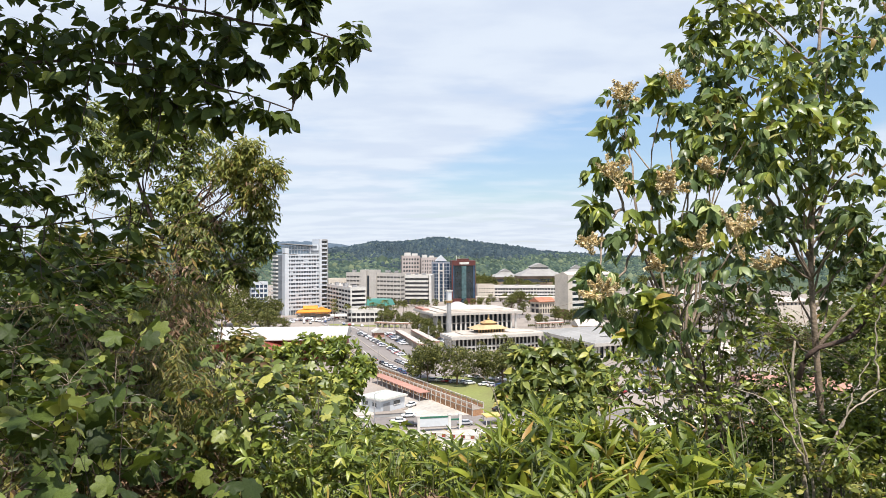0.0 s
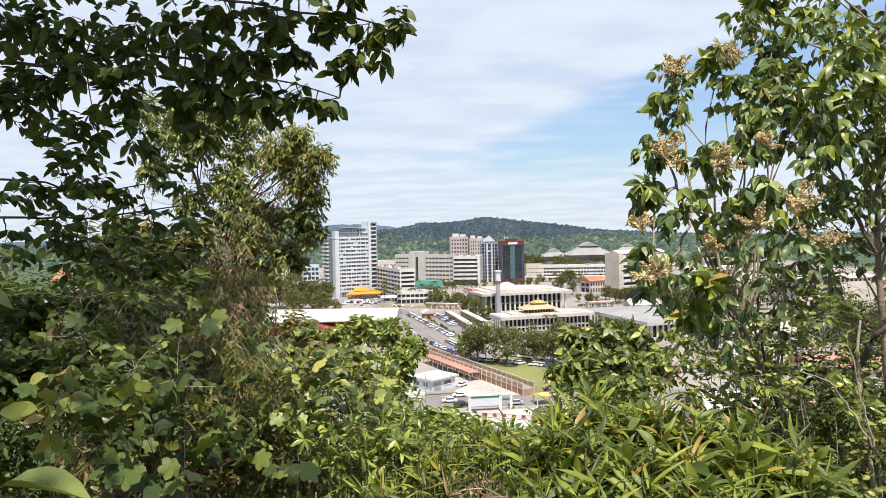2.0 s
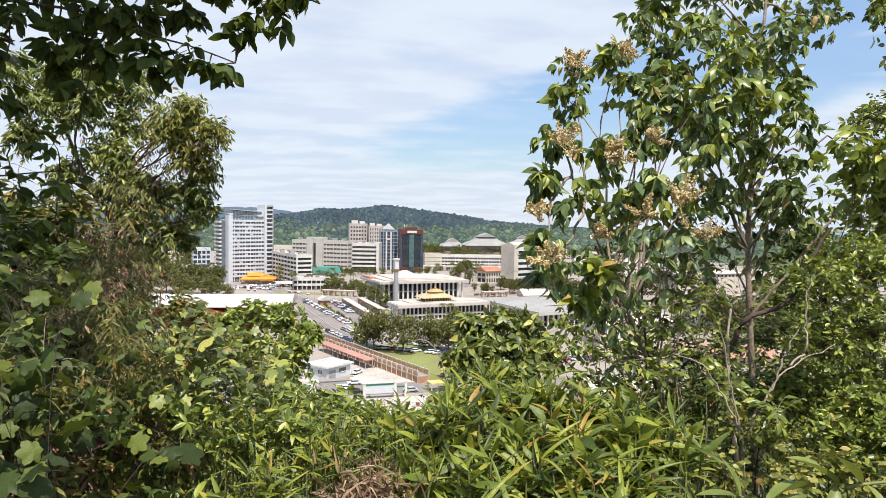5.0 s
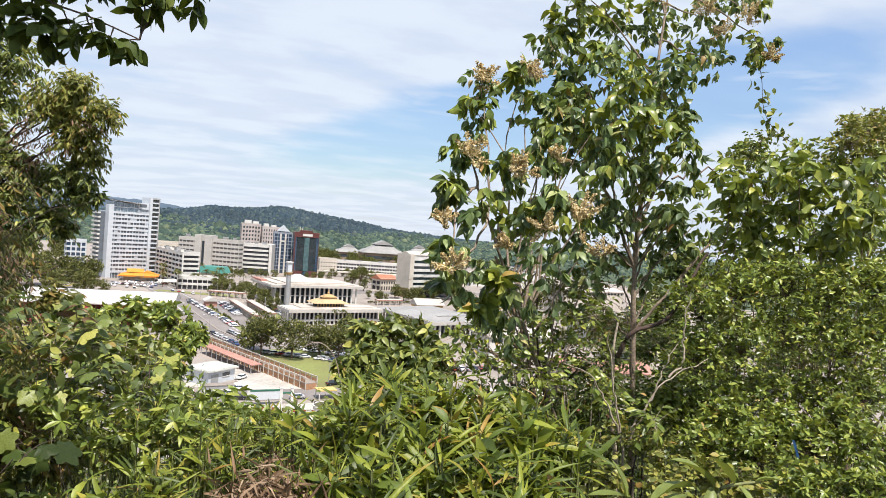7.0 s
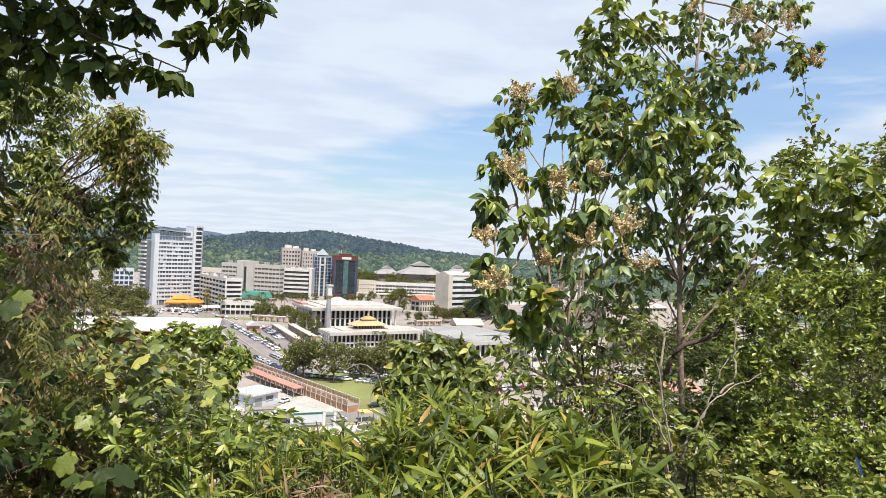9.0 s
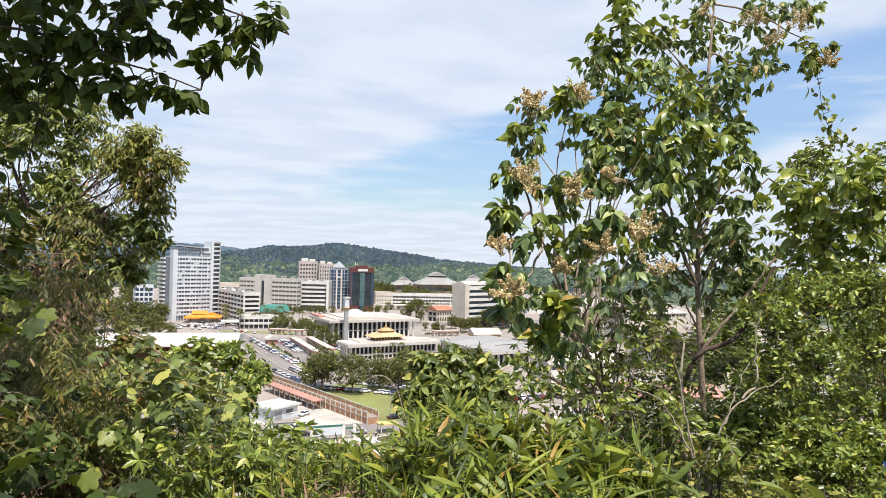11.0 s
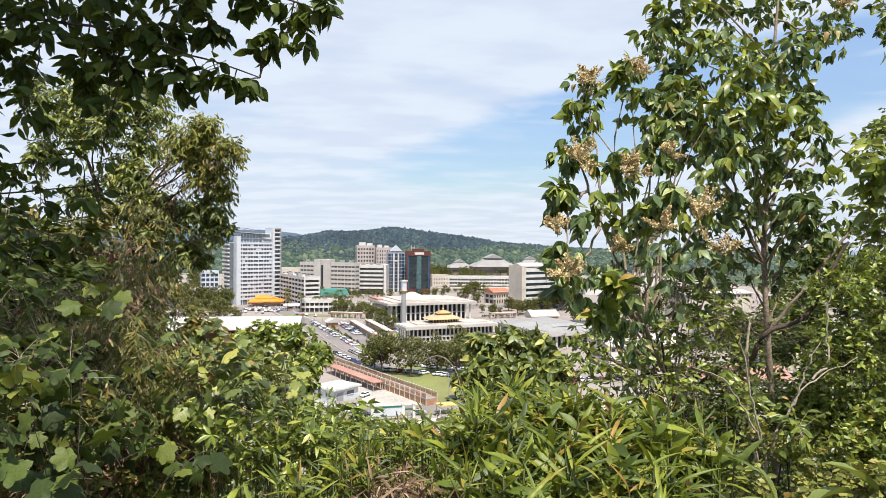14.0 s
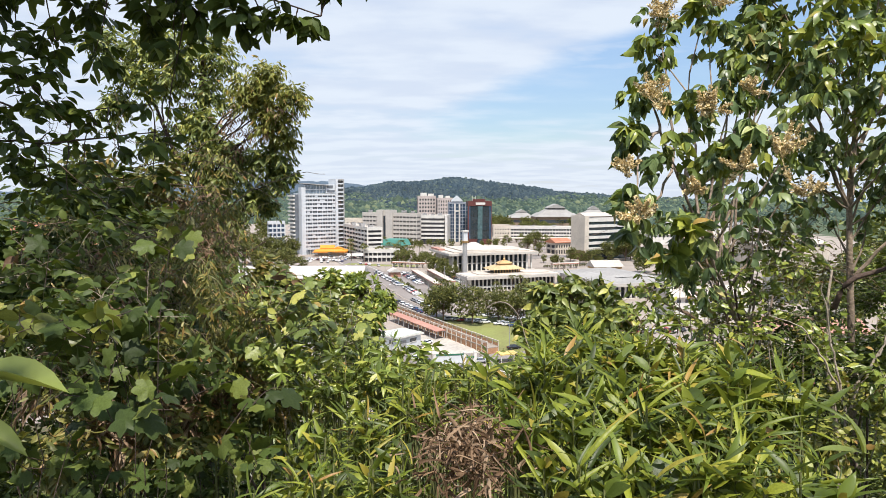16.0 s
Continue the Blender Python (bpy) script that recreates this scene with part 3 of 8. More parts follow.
# white residential tower with a balcony edge and a tall stair shaft
def tower():
    w, d, h = 30.0, 17.0, 47.5
    b = thing("tower_block", "tall white apartment tower with horizontal window bands", "building", at(-123.5, 512, 35))
    part("core", boxes((0.7, w - 0.7, 0.7, d - 0.7, 0, h + 0.5)), M["dim_blue"], b, "blue-grey recessed glazing")
    n = 15
    step = (h - 1.5) / n
    band = part("floor_band", boxes((0, w, 0, d, -0.82, 0.72)), M["cool_white"], b)
    band.location.z = 1.5 + step
    for k in range(2, n + 1):
        again("floor_band", band.data, b, Matrix.Translation((0, 0, 1.5 + step * k)))
    p = part("pier", boxes((-0.22, 0.22, 0.12, 0.9, 0, h)), M["cool_white"], b)
    p.location.x = 4.6
    for k in range(1, 6):
        again("pier", p.data, b, Matrix.Translation((4.6 + k * 4.35, 0, 0)))
    rs = random.Random(3)
    sh = None
    for k in range(1, n):
        for j in range(6):
            if rs.random() < 0.3:
                if sh is None:
                    sh = part("shutter", boxes((0.3, 2.1, 0.3, 0.68, 0, 1.4)), M["cool_white"], b)
                    sh.location = (4.6 + 4.35 * j, 0, 1.5 + step * k + 0.83)
                else:
                    again("shutter", sh.data, b, Matrix.Translation((4.6 + 4.35 * j + rs.choice((0, 1.9)), 0, 1.5 + step * k + 0.83)))
    rail = part("window_mullion", boxes((-0.1, 0.1, 0.35, 0.69, 0, h)), M["white"], b)
    rail.location.x = 6.8
    for k in range(1, 5):
        again("window_mullion", rail.data, b, Matrix.Translation((6.8 + 4.35 * k, 0, 0)))
    part("end_wall", boxes((-0.2, 3.2, -0.3, 6.0, 0, h + 5.5)), M["cool_white"], b, "plain blue-grey end wall")
    # balconies down the side
    part("balcony_core", boxes((-3.4, -0.21, 6.01, d, 0, h)), M["dim_blue"], b)
    bal = part("balcony", boxes((-5.0, -3.4, 5.6, d + 0.4, -0.15, 0.95), (-4.85, -3.41, 5.7, d + 0.3, 0.96, 1.05)), M["white"], b)
    bal.location.z = 3
    for k in range(1, n):
        again("balcony", bal.data, b, Matrix.Translation((0, 0, 3 + step * k)))
    # stair shaft; a dim solid core stands in for its shaded open landings
    part("stair_fin", boxes((w - 1.4, w + 0.6, -1.0, d - 4, 0, h + 12.5)), M["cool_white"], b)
    part("stair_core", boxes((w + 0.61, w + 5.6, 1.6, d - 5, 0, h + 11)), M["dim"], b)
    part("stair_wall", boxes((w + 5.61, w + 6.3, -0.6, d - 4, 0, h + 12.2), (w + 0.62, w + 5.6, -0.6, d - 4, h + 11.2, h + 12.4)), M["grey"], b)
    fl = part("stair_flight", prism([(w + 0.62, -0.4), (w + 5.58, -0.4), (w + 5.58, 1.58), (w + 0.62, 1.58)], 0, 1.1), M["cool_white"], b)
    fl.matrix_local = pose(0, 0, 2, 0, 0, 0)
    for k in range(1, 17):
        again("stair_flight", fl.data, b, Matrix.Translation((0, 0, 2 + 3.35 * k)))
    # set-back glazed top floors under a tilted roof
    part("penthouse", boxes((3.5, w - 9, 2.0, d - 2, h + 0.95, h + 7.2)), M["pale_glass"], b, "glazed top floors")
    mul = part("mullion", boxes((-0.12, 0.12, 1.7, 2.0, h + 0.95, h + 7.2)), M["cool_white"], b)
    mul.location.x = 3.6
    for k in range(1, 8):
        again("mullion", mul.data, b, Matrix.Translation((3.6 + k * 2.45, 0, 0)))
    part("upper_room", boxes((w - 8.9, w - 0.1, 1.0, d - 2, h + 1.0, h + 8)), M["cool_white"], b)
    part("upper_window", boxes((w - 8.2, w - 3, 0.7, 0.99, h + 5.2, h + 7.2), (w - 8.2, w - 1.6, 0.7, 0.99, h + 1.8, h + 3.4)), M["dim_blue"], b)
    part("penthouse_band", boxes((3.2, w - 9.1, 1.5, 1.69, h + 3.6, h + 4.3)), M["cool_white"], b)
    r = part("roof", boxes((-1, 21, -1, d - 1, -0.3, 0.3)), M["grey"], b)
    r.matrix_local = pose(2, 0, h + 8.6, 0, 3.5, 0)


tower()

# open decks are a solid core in the shade colour
office(at(-94, 530, -64), "parking_garage", "white multi-storey parking garage with dark open decks", 61, 12, 22.3, 7, 8, M["white"], M["shade"], 0.46, 0.35, 0.8)
office(at(-94, 635, -25), "office_slab", "long beige concrete office slab with window rows", 60, 9, 27.6, 7, 16, M["beige"], M["dim"], 0.56, 0.45, 0.5)
slab_core = thing("stair_tower", "beige concrete stair tower with a vertical window slot", "building", at(-94, 635, -25) @ pose(17.6, -1.0, 0))
part("shaft", boxes((0, 6.5, -1.5, 8, 0, 32.4), (10, 17, -1.5, 8, 0, 32.4), (6.51, 9.99, 0.5, 8, 0, 32.4)), M["beige"], slab_core)
part("window", boxes((6.55, 9.95, 0.1, 0.48, 4, 27)), M["glass"], slab_core)
office(at(-40, 622, -6), "office_building", "white office block with black window bands", 26, 24, 25.5, 6, 0, M["white"], M["shade"], 0.48, 0.4, 0.4, 2.0)
part("end_panel", boxes((26.6, 29, -0.5, 24, 0, 27.5)), M["white"], bpy.data.objects["office_building"])

_t = office(at(-46, 735, 8), "apartment_block", "pale stepped apartment block behind the offices", 20, 20, 43, 10, 6, M["pinkish"], M["glass"], 0.5, 1.4, 0.4)
part("roof_room", boxes((3, 10, 3, 12, 45, 48.5), (12, 18, 6, 14, 45, 47.5)), M["white"], _t)
_t = office(at(-24.5, 728, 8), "apartment_block", "pale apartment block with vertical shafts", 20, 18, 41, 10, 7, M["pinkish"], M["glass"], 0.42, 1.6, 0.4)
part("roof_room", boxes((2, 7, 3, 12, 43, 46), (10, 15, 4, 12, 43, 45)), M["white"], _t)

# grey and blue office with a gabled crown
_b = office(at(-10.6, 648, 4), "office_tower", "blue-glass office tower with white frames and gabled crown", 17.2, 18, 38, 11, 5, M["frame_grey"], M["blue_glass"], 0.18, 0.55, 0.5)
part("crown", gable(3.5, 13.7, 0.0, 10, 41, 46, 0.5, 0.6, "y"), M["cool_white"], _b)
part("crown_wall", boxes((3.6, 13.6, 0.2, 9.8, 38.8, 40.4)), M["blue_glass"], _b)
part("central_bay", boxes((5.6, 7.0, -0.6, 0.2, 0, 38), (10.2, 11.6, -0.6, 0.2, 0, 38), (5.6, 11.6, -0.6, 0.2, 30, 31.5)), M["white"], _b)


def dark_tower():
    w, d, h = 22.5, 20, 41.0
    b = thing("office_tower", "dark glass office tower framed in maroon with sign", "building", at(8.4, 622, 5))
    part("core", boxes((0.6, w - 0.6, 0.6, d, 0, h - 3)), M["teal_glass"], b, "dark teal curtain wall")
    part("frame", boxes((0, w, 0, d, h - 4.6, h), (0, 0.9, 0, 6, 0, h - 4.61), (w - 0.3, w, 0, d, 0, h - 4.61), (0.91, w - 0.31, 0.2, 4, 0, 5)), M["maroon"], b, "maroon cladding crown and frame")
    part("side_glass", boxes((0.1, 2.2, 0.3, d, 5, h - 4.62)), M["blue_glass"], b)
    part("side_glass", boxes((w - 2.4, w - 0.31, 0.3, 3, 5, h - 4.62)), M["blue_glass"], b)
    mul = part("mullion", boxes((-0.12, 0.12, 0.4, 0.6, 5, h - 6.2)), M["glass"], b)
    mul.location.x = 4.2
    for k in range(1, 9):
        again("mullion", mul.data, b, Matrix.Translation((4.2 + 1.8 * k, 0, 0)))
    tr = part("transom", boxes((2.2, w - 1.6, 0.42, 0.6, -0.12, 0.12)), M["glass"], b)
    tr.location.z = 7
    for k in range(1, 9):
        again("transom", tr.data, b, Matrix.Translation((0, 0, 7 + 3.3 * k)))
    part("glass_bay", boxes((9.0, 13.6, -0.8, 0.38, 5, h - 5)), M["bay_glass"], b, "projecting sea-green glass bay")
    part("sign", boxes((7.2, 16.2, -0.35, -0.01, h - 3.6, h - 1.4)), M["white"], b, "white sign panel")
    part("rooftop_plant", boxes((5, 17, 5, 15, h, h + 1.8)), M["maroon"], b)
    for x in (5, 7.4):
        bm = bmesh.new()
        cylinder(bm, x, 6, h, h + 5, 0.35, 0.2, 8)
        part("mast", bm, M["white"], b)
    bm = bmesh.new()
    bmesh.ops.create_uvsphere(bm, u_segments=14, v_segments=8, radius=3.6, matrix=Matrix.Translation((11.4, -1, 1.6)))
    part("entrance_arch", bm, M["teal_glass"], b, "arched glass entrance")


dark_tower()


def hip_roof(b, x0, x1, y0, y1, z0, z1, shrink, material, name="roof", over=2.0):
    pts = [(x0 - over, y0 - over), (x1 + over, y0 - over), (x1 + over, y1 + over), (x0 - over, y1 + over)]
    part("eave", prism(pts, z0 - 0.5, z0), material, b)
    return part(name, prism(pts, z0 + 0.004, z1, shrink), material, b)


def roof_hall(x, y, turn, w, d, wall, top, label):
    b = thing("market_hall", label, "building", at(x, y, turn))
    part("wall", boxes((0, w, 0, d, 0, wall)), M["brown_wall"], b)
    part("window_band", boxes((1, w - 1, -0.2, 0.1, wall * 0.45, wall * 0.75)), M["glass"], b)
    hip_roof(b, 0, w, 0, d, wall + 0.5, wall + (top - wall) * 0.3, 0.72, M["grey_roof"])
    pts = [(w * 0.14, d * 0.14), (w * 0.86, d * 0.14), (w * 0.86, d * 0.86), (w * 0.14, d * 0.86)]
    part("roof_slope", prism(pts, wall + (top - wall) * 0.3 + 0.01, wall + (top - wall) * 0.62, 0.56), M["grey_roof"], b)
    cx, cy, r = w / 2, d / 2, w * 0.2
    part("lantern", boxes((cx - r, cx + r, cy - r * 0.7, cy + r * 0.7, wall + (top - wall) * 0.55, wall + (top - wall) * 0.7)), M["shade"], b)
    part("upper_roof", gable(cx - r, cx + r, cy - r * 0.8, cy + r * 0.8, wall + (top - wall) * 0.72, top, 1.0, 0.5, "y"), M["grey_roof"], b)


roof_hall(106, 905, 4, 60, 40, 15, 33, "broad hall with a tiered grey metal roof")
roof_hall(74, 950, 4, 36, 30, 12, 24, "smaller hall with a gabled grey roof")
roof_hall(172, 930, -6, 36, 32, 16, 30, "further hall with a gabled grey roof")

office(at(52, 705, -3), "low_building", "long low white building with window rows", 72, 16, 11, 3, 24, M["white"], M["shade"], 0.45, 0.5, 0.5)
office(at(36, 690, 5), "low_building", "cream low building with a blank front", 18, 14, 12.5, 3, 6, M["cream"], M["glass"], 0.7, 1.6, 0.3)
strip("pavement", "pale viaduct deck beyond the hall", "bridge", [(20, 650), (70, 646), (130, 652)], 8, 5.0, M["cream"], 1.2)

# pale office on the right with a blank end wall
_b = office(at(91.5, 478, 30), "office_building", "pale office block with green-tinted window bands", 46, 14.6, 29, 6, 0, M["white"], M["teal_glass"], 0.5, 0.5, 0.4, 4.0, side=False)
part("end_wall", boxes((-0.8, -0.01, -0.4, 14.8, 7, 32.5), (-0.01, 3.2, -0.4, -0.01, 0, 32.5)), M["cream"], _b, "blank cream end wall")
part("base_wall", boxes((-0.9, -0.02, -0.5, 14.9, 0, 6.98)), M["brick"], _b, "dark brick base")
part("top_roof", gable(0.5, 45.5, 1, 13.6, 32.2, 34.5, 0.2, 0.4, "x"), M["pale_roof"], _b)

_b = office(at(77, 525, 30), "shop_row", "low arcade building under a terracotta roof", 16, 12, 8, 2, 6, M["cream"], M["shade"], 0.4, 1.0, 0.5)
part("tile_roof", gable(0, 16, 0, 12, 9.6, 12.4, 0.8, 0.4, "x"), M["terracotta"], _b)


# ---------------------------------------------------------------- columned halls in the middle distance
def colonnade(b, x0, x1, y, z1, n, r=0.45, material=None, name="column"):
    bm = boxes((-r, r, -r, r, 0, z1))
    c = part(name, bm, material or M["white"], b)
    c.location = (x0, y, 0)
    for k in range(1, n):
        again(name, c.data, b, Matrix.Translation((x0 + (x1 - x0) * k / (n - 1), y, 0)))


def great_hall():
    w, d = 57, 39
    b = thing("assembly_hall", "white columned hall with a broad flat roof", "building", at(-5.4, 397.5, 19))
    part("core", boxes((4, w - 4, 3.4, d - 4, 0, 10.7)), M["glass"], b, "dark glazed hall wall")
    part("plinth", boxes((0, w, 0, d, -0.1, 0.9)), M["pale_roof"], b)
    colonnade(b, 2.2, w - 2.2, 1.6, 10.7, 18)
    bm = boxes((-0.45, 0.45, -0.45, 0.45, 0, 9.4))
    c = part("side_column", bm, M["white"], b)
    c.location = (2.2, 4, 0)
    for k in range(1, 11):
        again("side_column", c.data, b, Matrix.Translation((2.2, 4 + k * 3.2, 0)))
    part("fascia", boxes((-1.5, w + 1.5, -1.5, d + 1.5, 10.7, 11.9)), M["beige"], b)
    part("roof", boxes((-1.2, w + 1.2, -1.2, d + 1.2, 11.904, 12.3), (3, w - 3, 2, d - 1, 12.31, 12.9), (9, w - 9, 5, d - 2, 12.91, 13.5)), M["pale_roof"], b)
    part("skylight", prism([(13, 12), (31, 12), (31, 26), (13, 26)], 13.51, 17.4, 0.15), M["white_roof"], b, "low pyramid skylight")
    part("transom", boxes((4, w - 4, 3.1, 3.39, 5.2, 5.7)), M["white"], b)
    part("brown_roof", boxes((-1, 2.9, 20, 38, 12.32, 13.4)), M["pink_roof"], b, "brown tiled strip")


great_hall()


def minaret():
    b = thing("bell_tower", "slender grey concrete tower with a gilded gallery", "tower", at(3.4, 391.5, 20))
    bm = bmesh.new()
    cylinder(bm, 0, 0, 0, 20, 1.5, 1.35, 12)
    part("shaft", bm, M["grey"], b)
    bm = bmesh.new()
    cylinder(bm, 0, 0, 19.2, 20.6, 1.7, 2.3, 12)
    part("gallery", bm, M["gold"], b, "gilded gallery ring")
    part("lantern", boxes((-1.3, 1.3, -1.3, 1.3, 20.6, 26)), M["cool_white"], b)
    part("cap", boxes((-1.8, 1.8, -1.8, 1.8, 26.01, 26.8)), M["white"], b)


minaret()


def front_range():
    b = thing("council_building", "long low white building with columns and flat roof", "building", at(4.9, 319.0, 20))
    w, d = 49, 15
    # shade-dark core and soffit fill the depth behind the columns
    part("core", boxes((4, w, 4.0, d, 0, 6.2)), M["shade"], b, "dark recessed core for glazing and shaded openings")
    part("plinth", boxes((0, w, 0, d, -0.1, 0.6)), M["pale_roof"], b)
    colonnade(b, 1.2, w - 2, 1.0, 6.8, 22, 0.30)
    bm = boxes((-0.32, 0.32, -0.32, 0.32, 0, 6.2))
    c = part("side_column", bm, M["white"], b)
    c.location = (1.2, 3.4, 0)
    for k in range(1, 5):
        again("side_column", c.data, b, Matrix.Translation((1.2, 3.4 + k * 3.0, 0)))
    part("balustrade", boxes((0.6, w, 0.4, 0.6, 2.4, 3.3)), M["white"], b)
    part("fascia", boxes((-1.6, w, -1.6, d, 6.8, 8.2)), M["beige"], b)
    part("soffit", boxes((3.9, w, 3.9, d, 6.2, 6.79)), M["shade"], b)
    part("roof", boxes((-1.0, w, -1.0, d, 8.204, 8.5), (6, w - 4, 2.5, d - 2, 8.51, 8.985)), M["pale_roof"], b)
    # gilded pavilion on the roof
    p = thing("roof_pavilion", "gilded two-tier pavilion roof with a crown", "pavilion", at(4.9, 319.0, 20) @ pose(14.0, 3.2, 8.99) @ Matrix.Diagonal((0.82, 0.82, 0.92, 1)))
    part("wall", boxes((2, 18, 2, 10, 0, 1.9)), M["shade"], p)
    colonnade(p, 1.6, 18.4, 1.4, 1.9, 10, 0.3, M["gold"])
    pts = [(-1.5, -1), (21.5, -1), (21.5, 13), (-1.5, 13)]
    part("lower_roof", prism(pts, 1.91, 3.9, 0.5), M["tan_roof"], p, "pale tan tiled lower roof")
    part("drum", boxes((6, 14, 4, 8, 3.9, 4.9)), M["gold"], p)
    part("upper_roof", prism([(5, 3), (15, 3), (15, 9), (5, 9)], 4.91, 6.4, 0.35), M["gold"], p)
    bm = bmesh.new()
    bmesh.ops.create_uvsphere(bm, u_segments=12, v_segments=8, radius=0.8, matrix=Matrix.Translation((10, 6, 6.9)))
    cylinder(bm, 10, 6, 7.6, 10, 0.3, 0.05, 8)
    part("crown", bm, M["gold"], p)
    # wing that comes forward
    g = thing("council_wing", "grey-roofed wing with white columns", "building", at(51, 347, -69))
    part("core", boxes((3, 50, 4, 34, 0, 6.2)), M["glass"], g, "dark recessed core for glazing and shaded openings")
    part("plinth", boxes((0, 52, 0, 36, -0.1, 0.6)), M["pale_roof"], g)
    colonnade(g, 1.2, 50, 1.0, 6.4, 18, 0.4)
    bm = boxes((-0.4, 0.4, -0.4, 0.4, 0, 6.4))
    c = part("side_column", bm, M["white"], g)
    c.location = (51, 2, 0)
    for k in range(1, 12):
        again("side_column", c.data, g, Matrix.Translation((51, 2 + k * 3.0, 0)))
    part("fascia", boxes((-1.2, 53, -1.4, 37, 6.4, 8.0)), M["beige"], g)
    part("roof", prism([(-0.8, -1), (52.6, -1), (52.6, 36.6), (-0.8, 36.6)], 8.004, 9.6, 0.6), M["grey_roof"], g)
    part("ridge_roof", prism([(8, 8), (44, 8), (44, 28), (8, 28)], 9.604, 10.4, 0.7), M["grey_roof"], g)
    k = thing("garden_pavilion", "small pavilion with yellow fascia and pale gabled roof", "pavilion", at(75, 362, 12))
    part("wall", boxes((0.6, 15.4, 0.6, 9.4, 0, 7.0)), M["cream"], k)
    part("fascia", boxes((0, 16, 0, 10, 7.004, 8.4)), M["gold"], k, "yellow painted fascia")
    part("roof", gable(0, 16, 0, 10, 8.9, 11.6, 0.8, 0.3, "x"), M["pale_roof"], k)


front_range()


# rooftop plant: tanks and cooling units on the larger roofs
def rooftop(x, y, turn, z, spots):
    for u, v, w, d, h in spots:
        r = thing("cooling_unit", "grey rooftop cooling unit on a flat roof", "air conditioner", at(x, y, turn) @ pose(u, v, z), "rooftop units")
        part("casing", boxes((0, w, 0, d, 0.15, h)), M["grey"], r)
        part("skid", boxes((-0.1, w + 0.1, -0.1, d + 0.1, 0, 0.149)), M["shade"], r)
        bm = bmesh.new()
        cylinder(bm, w / 2, d / 2, h, h + 0.25, min(w, d) * 0.38, None, 12)
        part("fan_cowl", bm, M["shade"], r)


rooftop(-94, 635, -25, 30.0, ((5, 3, 3, 3, 2.2), (42, 3, 4, 3, 2.0), (52, 3, 2.5, 3, 1.8)))
rooftop(-40, 622, -6, 26.6, ((4, 6, 4, 3, 2.4), (12, 8, 3, 3, 2.0), (19, 5, 4, 4, 2.6)))
rooftop(-94, 530, -64, 23.1, ((8, 4, 3, 3, 2.2), (30, 4, 5, 3, 2.6), (52, 4, 3, 3, 2.0)))
rooftop(52, 705, -3, 12.0, ((10, 5, 3, 3, 1.8), (26, 6, 3, 3, 1.8), (48, 5, 4, 3, 2.0)))


# ---------------------------------------------------------------- low town at the foot of the tower
_b = office(at(-68, 462, 6), "shop_row", "low white shop building with dark openings", 26, 12, 7.2, 2, 8, M["white"], M["shade"], 0.42, 0.5, 0.8)
_b = thing("green_roofed_hall", "low hall with a bright green metal roof", "building", at(-63, 545, -16))
part("wall", boxes((0, 17, 0, 12, 0, 5)), M["white"], _b)
part("door_band", boxes((1, 16, -0.15, 0.1, 0.2, 3)), M["shade"], _b)
hip_roof(_b, 0, 17, 0, 12, 5.5, 10.2, 0.8, M["green_roof"])

_b = thing("restaurant_pavilion", "pavilion with a bright orange awning roof", "building", at(-110, 500, 8))
part("wall", boxes((1, 21, 2, 12, 0, 3.4)), M["cream"], _b)
colonnade(_b, 0.5, 21.5, 0.4, 3.4, 8, 0.2)
hip_roof(_b, 0, 22, 0, 13, 3.95, 5.4, 0.62, M["orange"])
part("clerestory", boxes((4, 18, 4, 10, 5.3, 6.3)), M["cream"], _b)
part("upper_roof", gable(3.5, 13, 3, 10.5, 6.4, 8.2, 0.8, 0.25, "x"), M["orange"], _b)
part("side_roof", gable(12, 20.5, 2.5, 9.5, 5.6, 7.0, 0.6, 0.25, "y"), M["orange"], _b)
part("awning", boxes((-3, 9, -2.6, -0.7, 3.1, 3.3), (12, 24, -2.2, -0.7, 2.8, 3.0)), M["orange"], _b, "sagging orange front awnings")

_b = thing("white_pavilion", "small white pavilion with a gabled roof", "building", at(-40, 379, 18))
part("wall", boxes((0, 6, 0, 6, 0, 3.2)), M["pink_roof"], _b)
part("roof", gable(0, 6, 0, 6, 3.6, 5.2, 0.8, 0.3, "y"), M["white_roof"], _b)
_b = thing("white_marquee", "white marquee roof among parked cars", "tent", at(-82, 478, 10))
colonnade(_b, 0.5, 13.5, 0.5, 2.6, 5, 0.12)
colonnade(_b, 0.5, 13.5, 6.5, 2.6, 5, 0.12, None, "back_post")
part("canopy", gable(0, 14, 0, 7, 2.8, 4.2, 0.3, 0.2, "x"), M["white_roof"], _b)


def arcade(x0, y0, x1, y1):
    L = math.hypot(x1 - x0, y1 - y0)
    b = thing("covered_walkway", "covered walkway with a flat roof on square pillars", "walkway", at(x0, y0, math.degrees(math.atan2(y1 - y0, x1 - x0))), "covered walkways")
    n = max(4, int(L / 3.2))
    colonnade(b, 0.4, L - 0.4, -1.3, 3.0, n, 0.28, M["cream"])
    colonnade(b, 0.4, L - 0.4, 1.3, 3.0, n, 0.28, M["cream"], "back_column")
    part("fascia", boxes((0, L, -1.9, 1.9, 3.0, 3.5)), M["pink_roof"], b)
    part("roof", boxes((0.1, L - 0.1, -1.8, 1.8, 3.504, 3.7)), M["pale_roof"], b)


arcade(-44, 432, -20, 424)
arcade(-26.5, 386, -10.5, 328)
arcade(-17.5, 389, -3.5, 338)
arcade(60, 424, 78, 430)

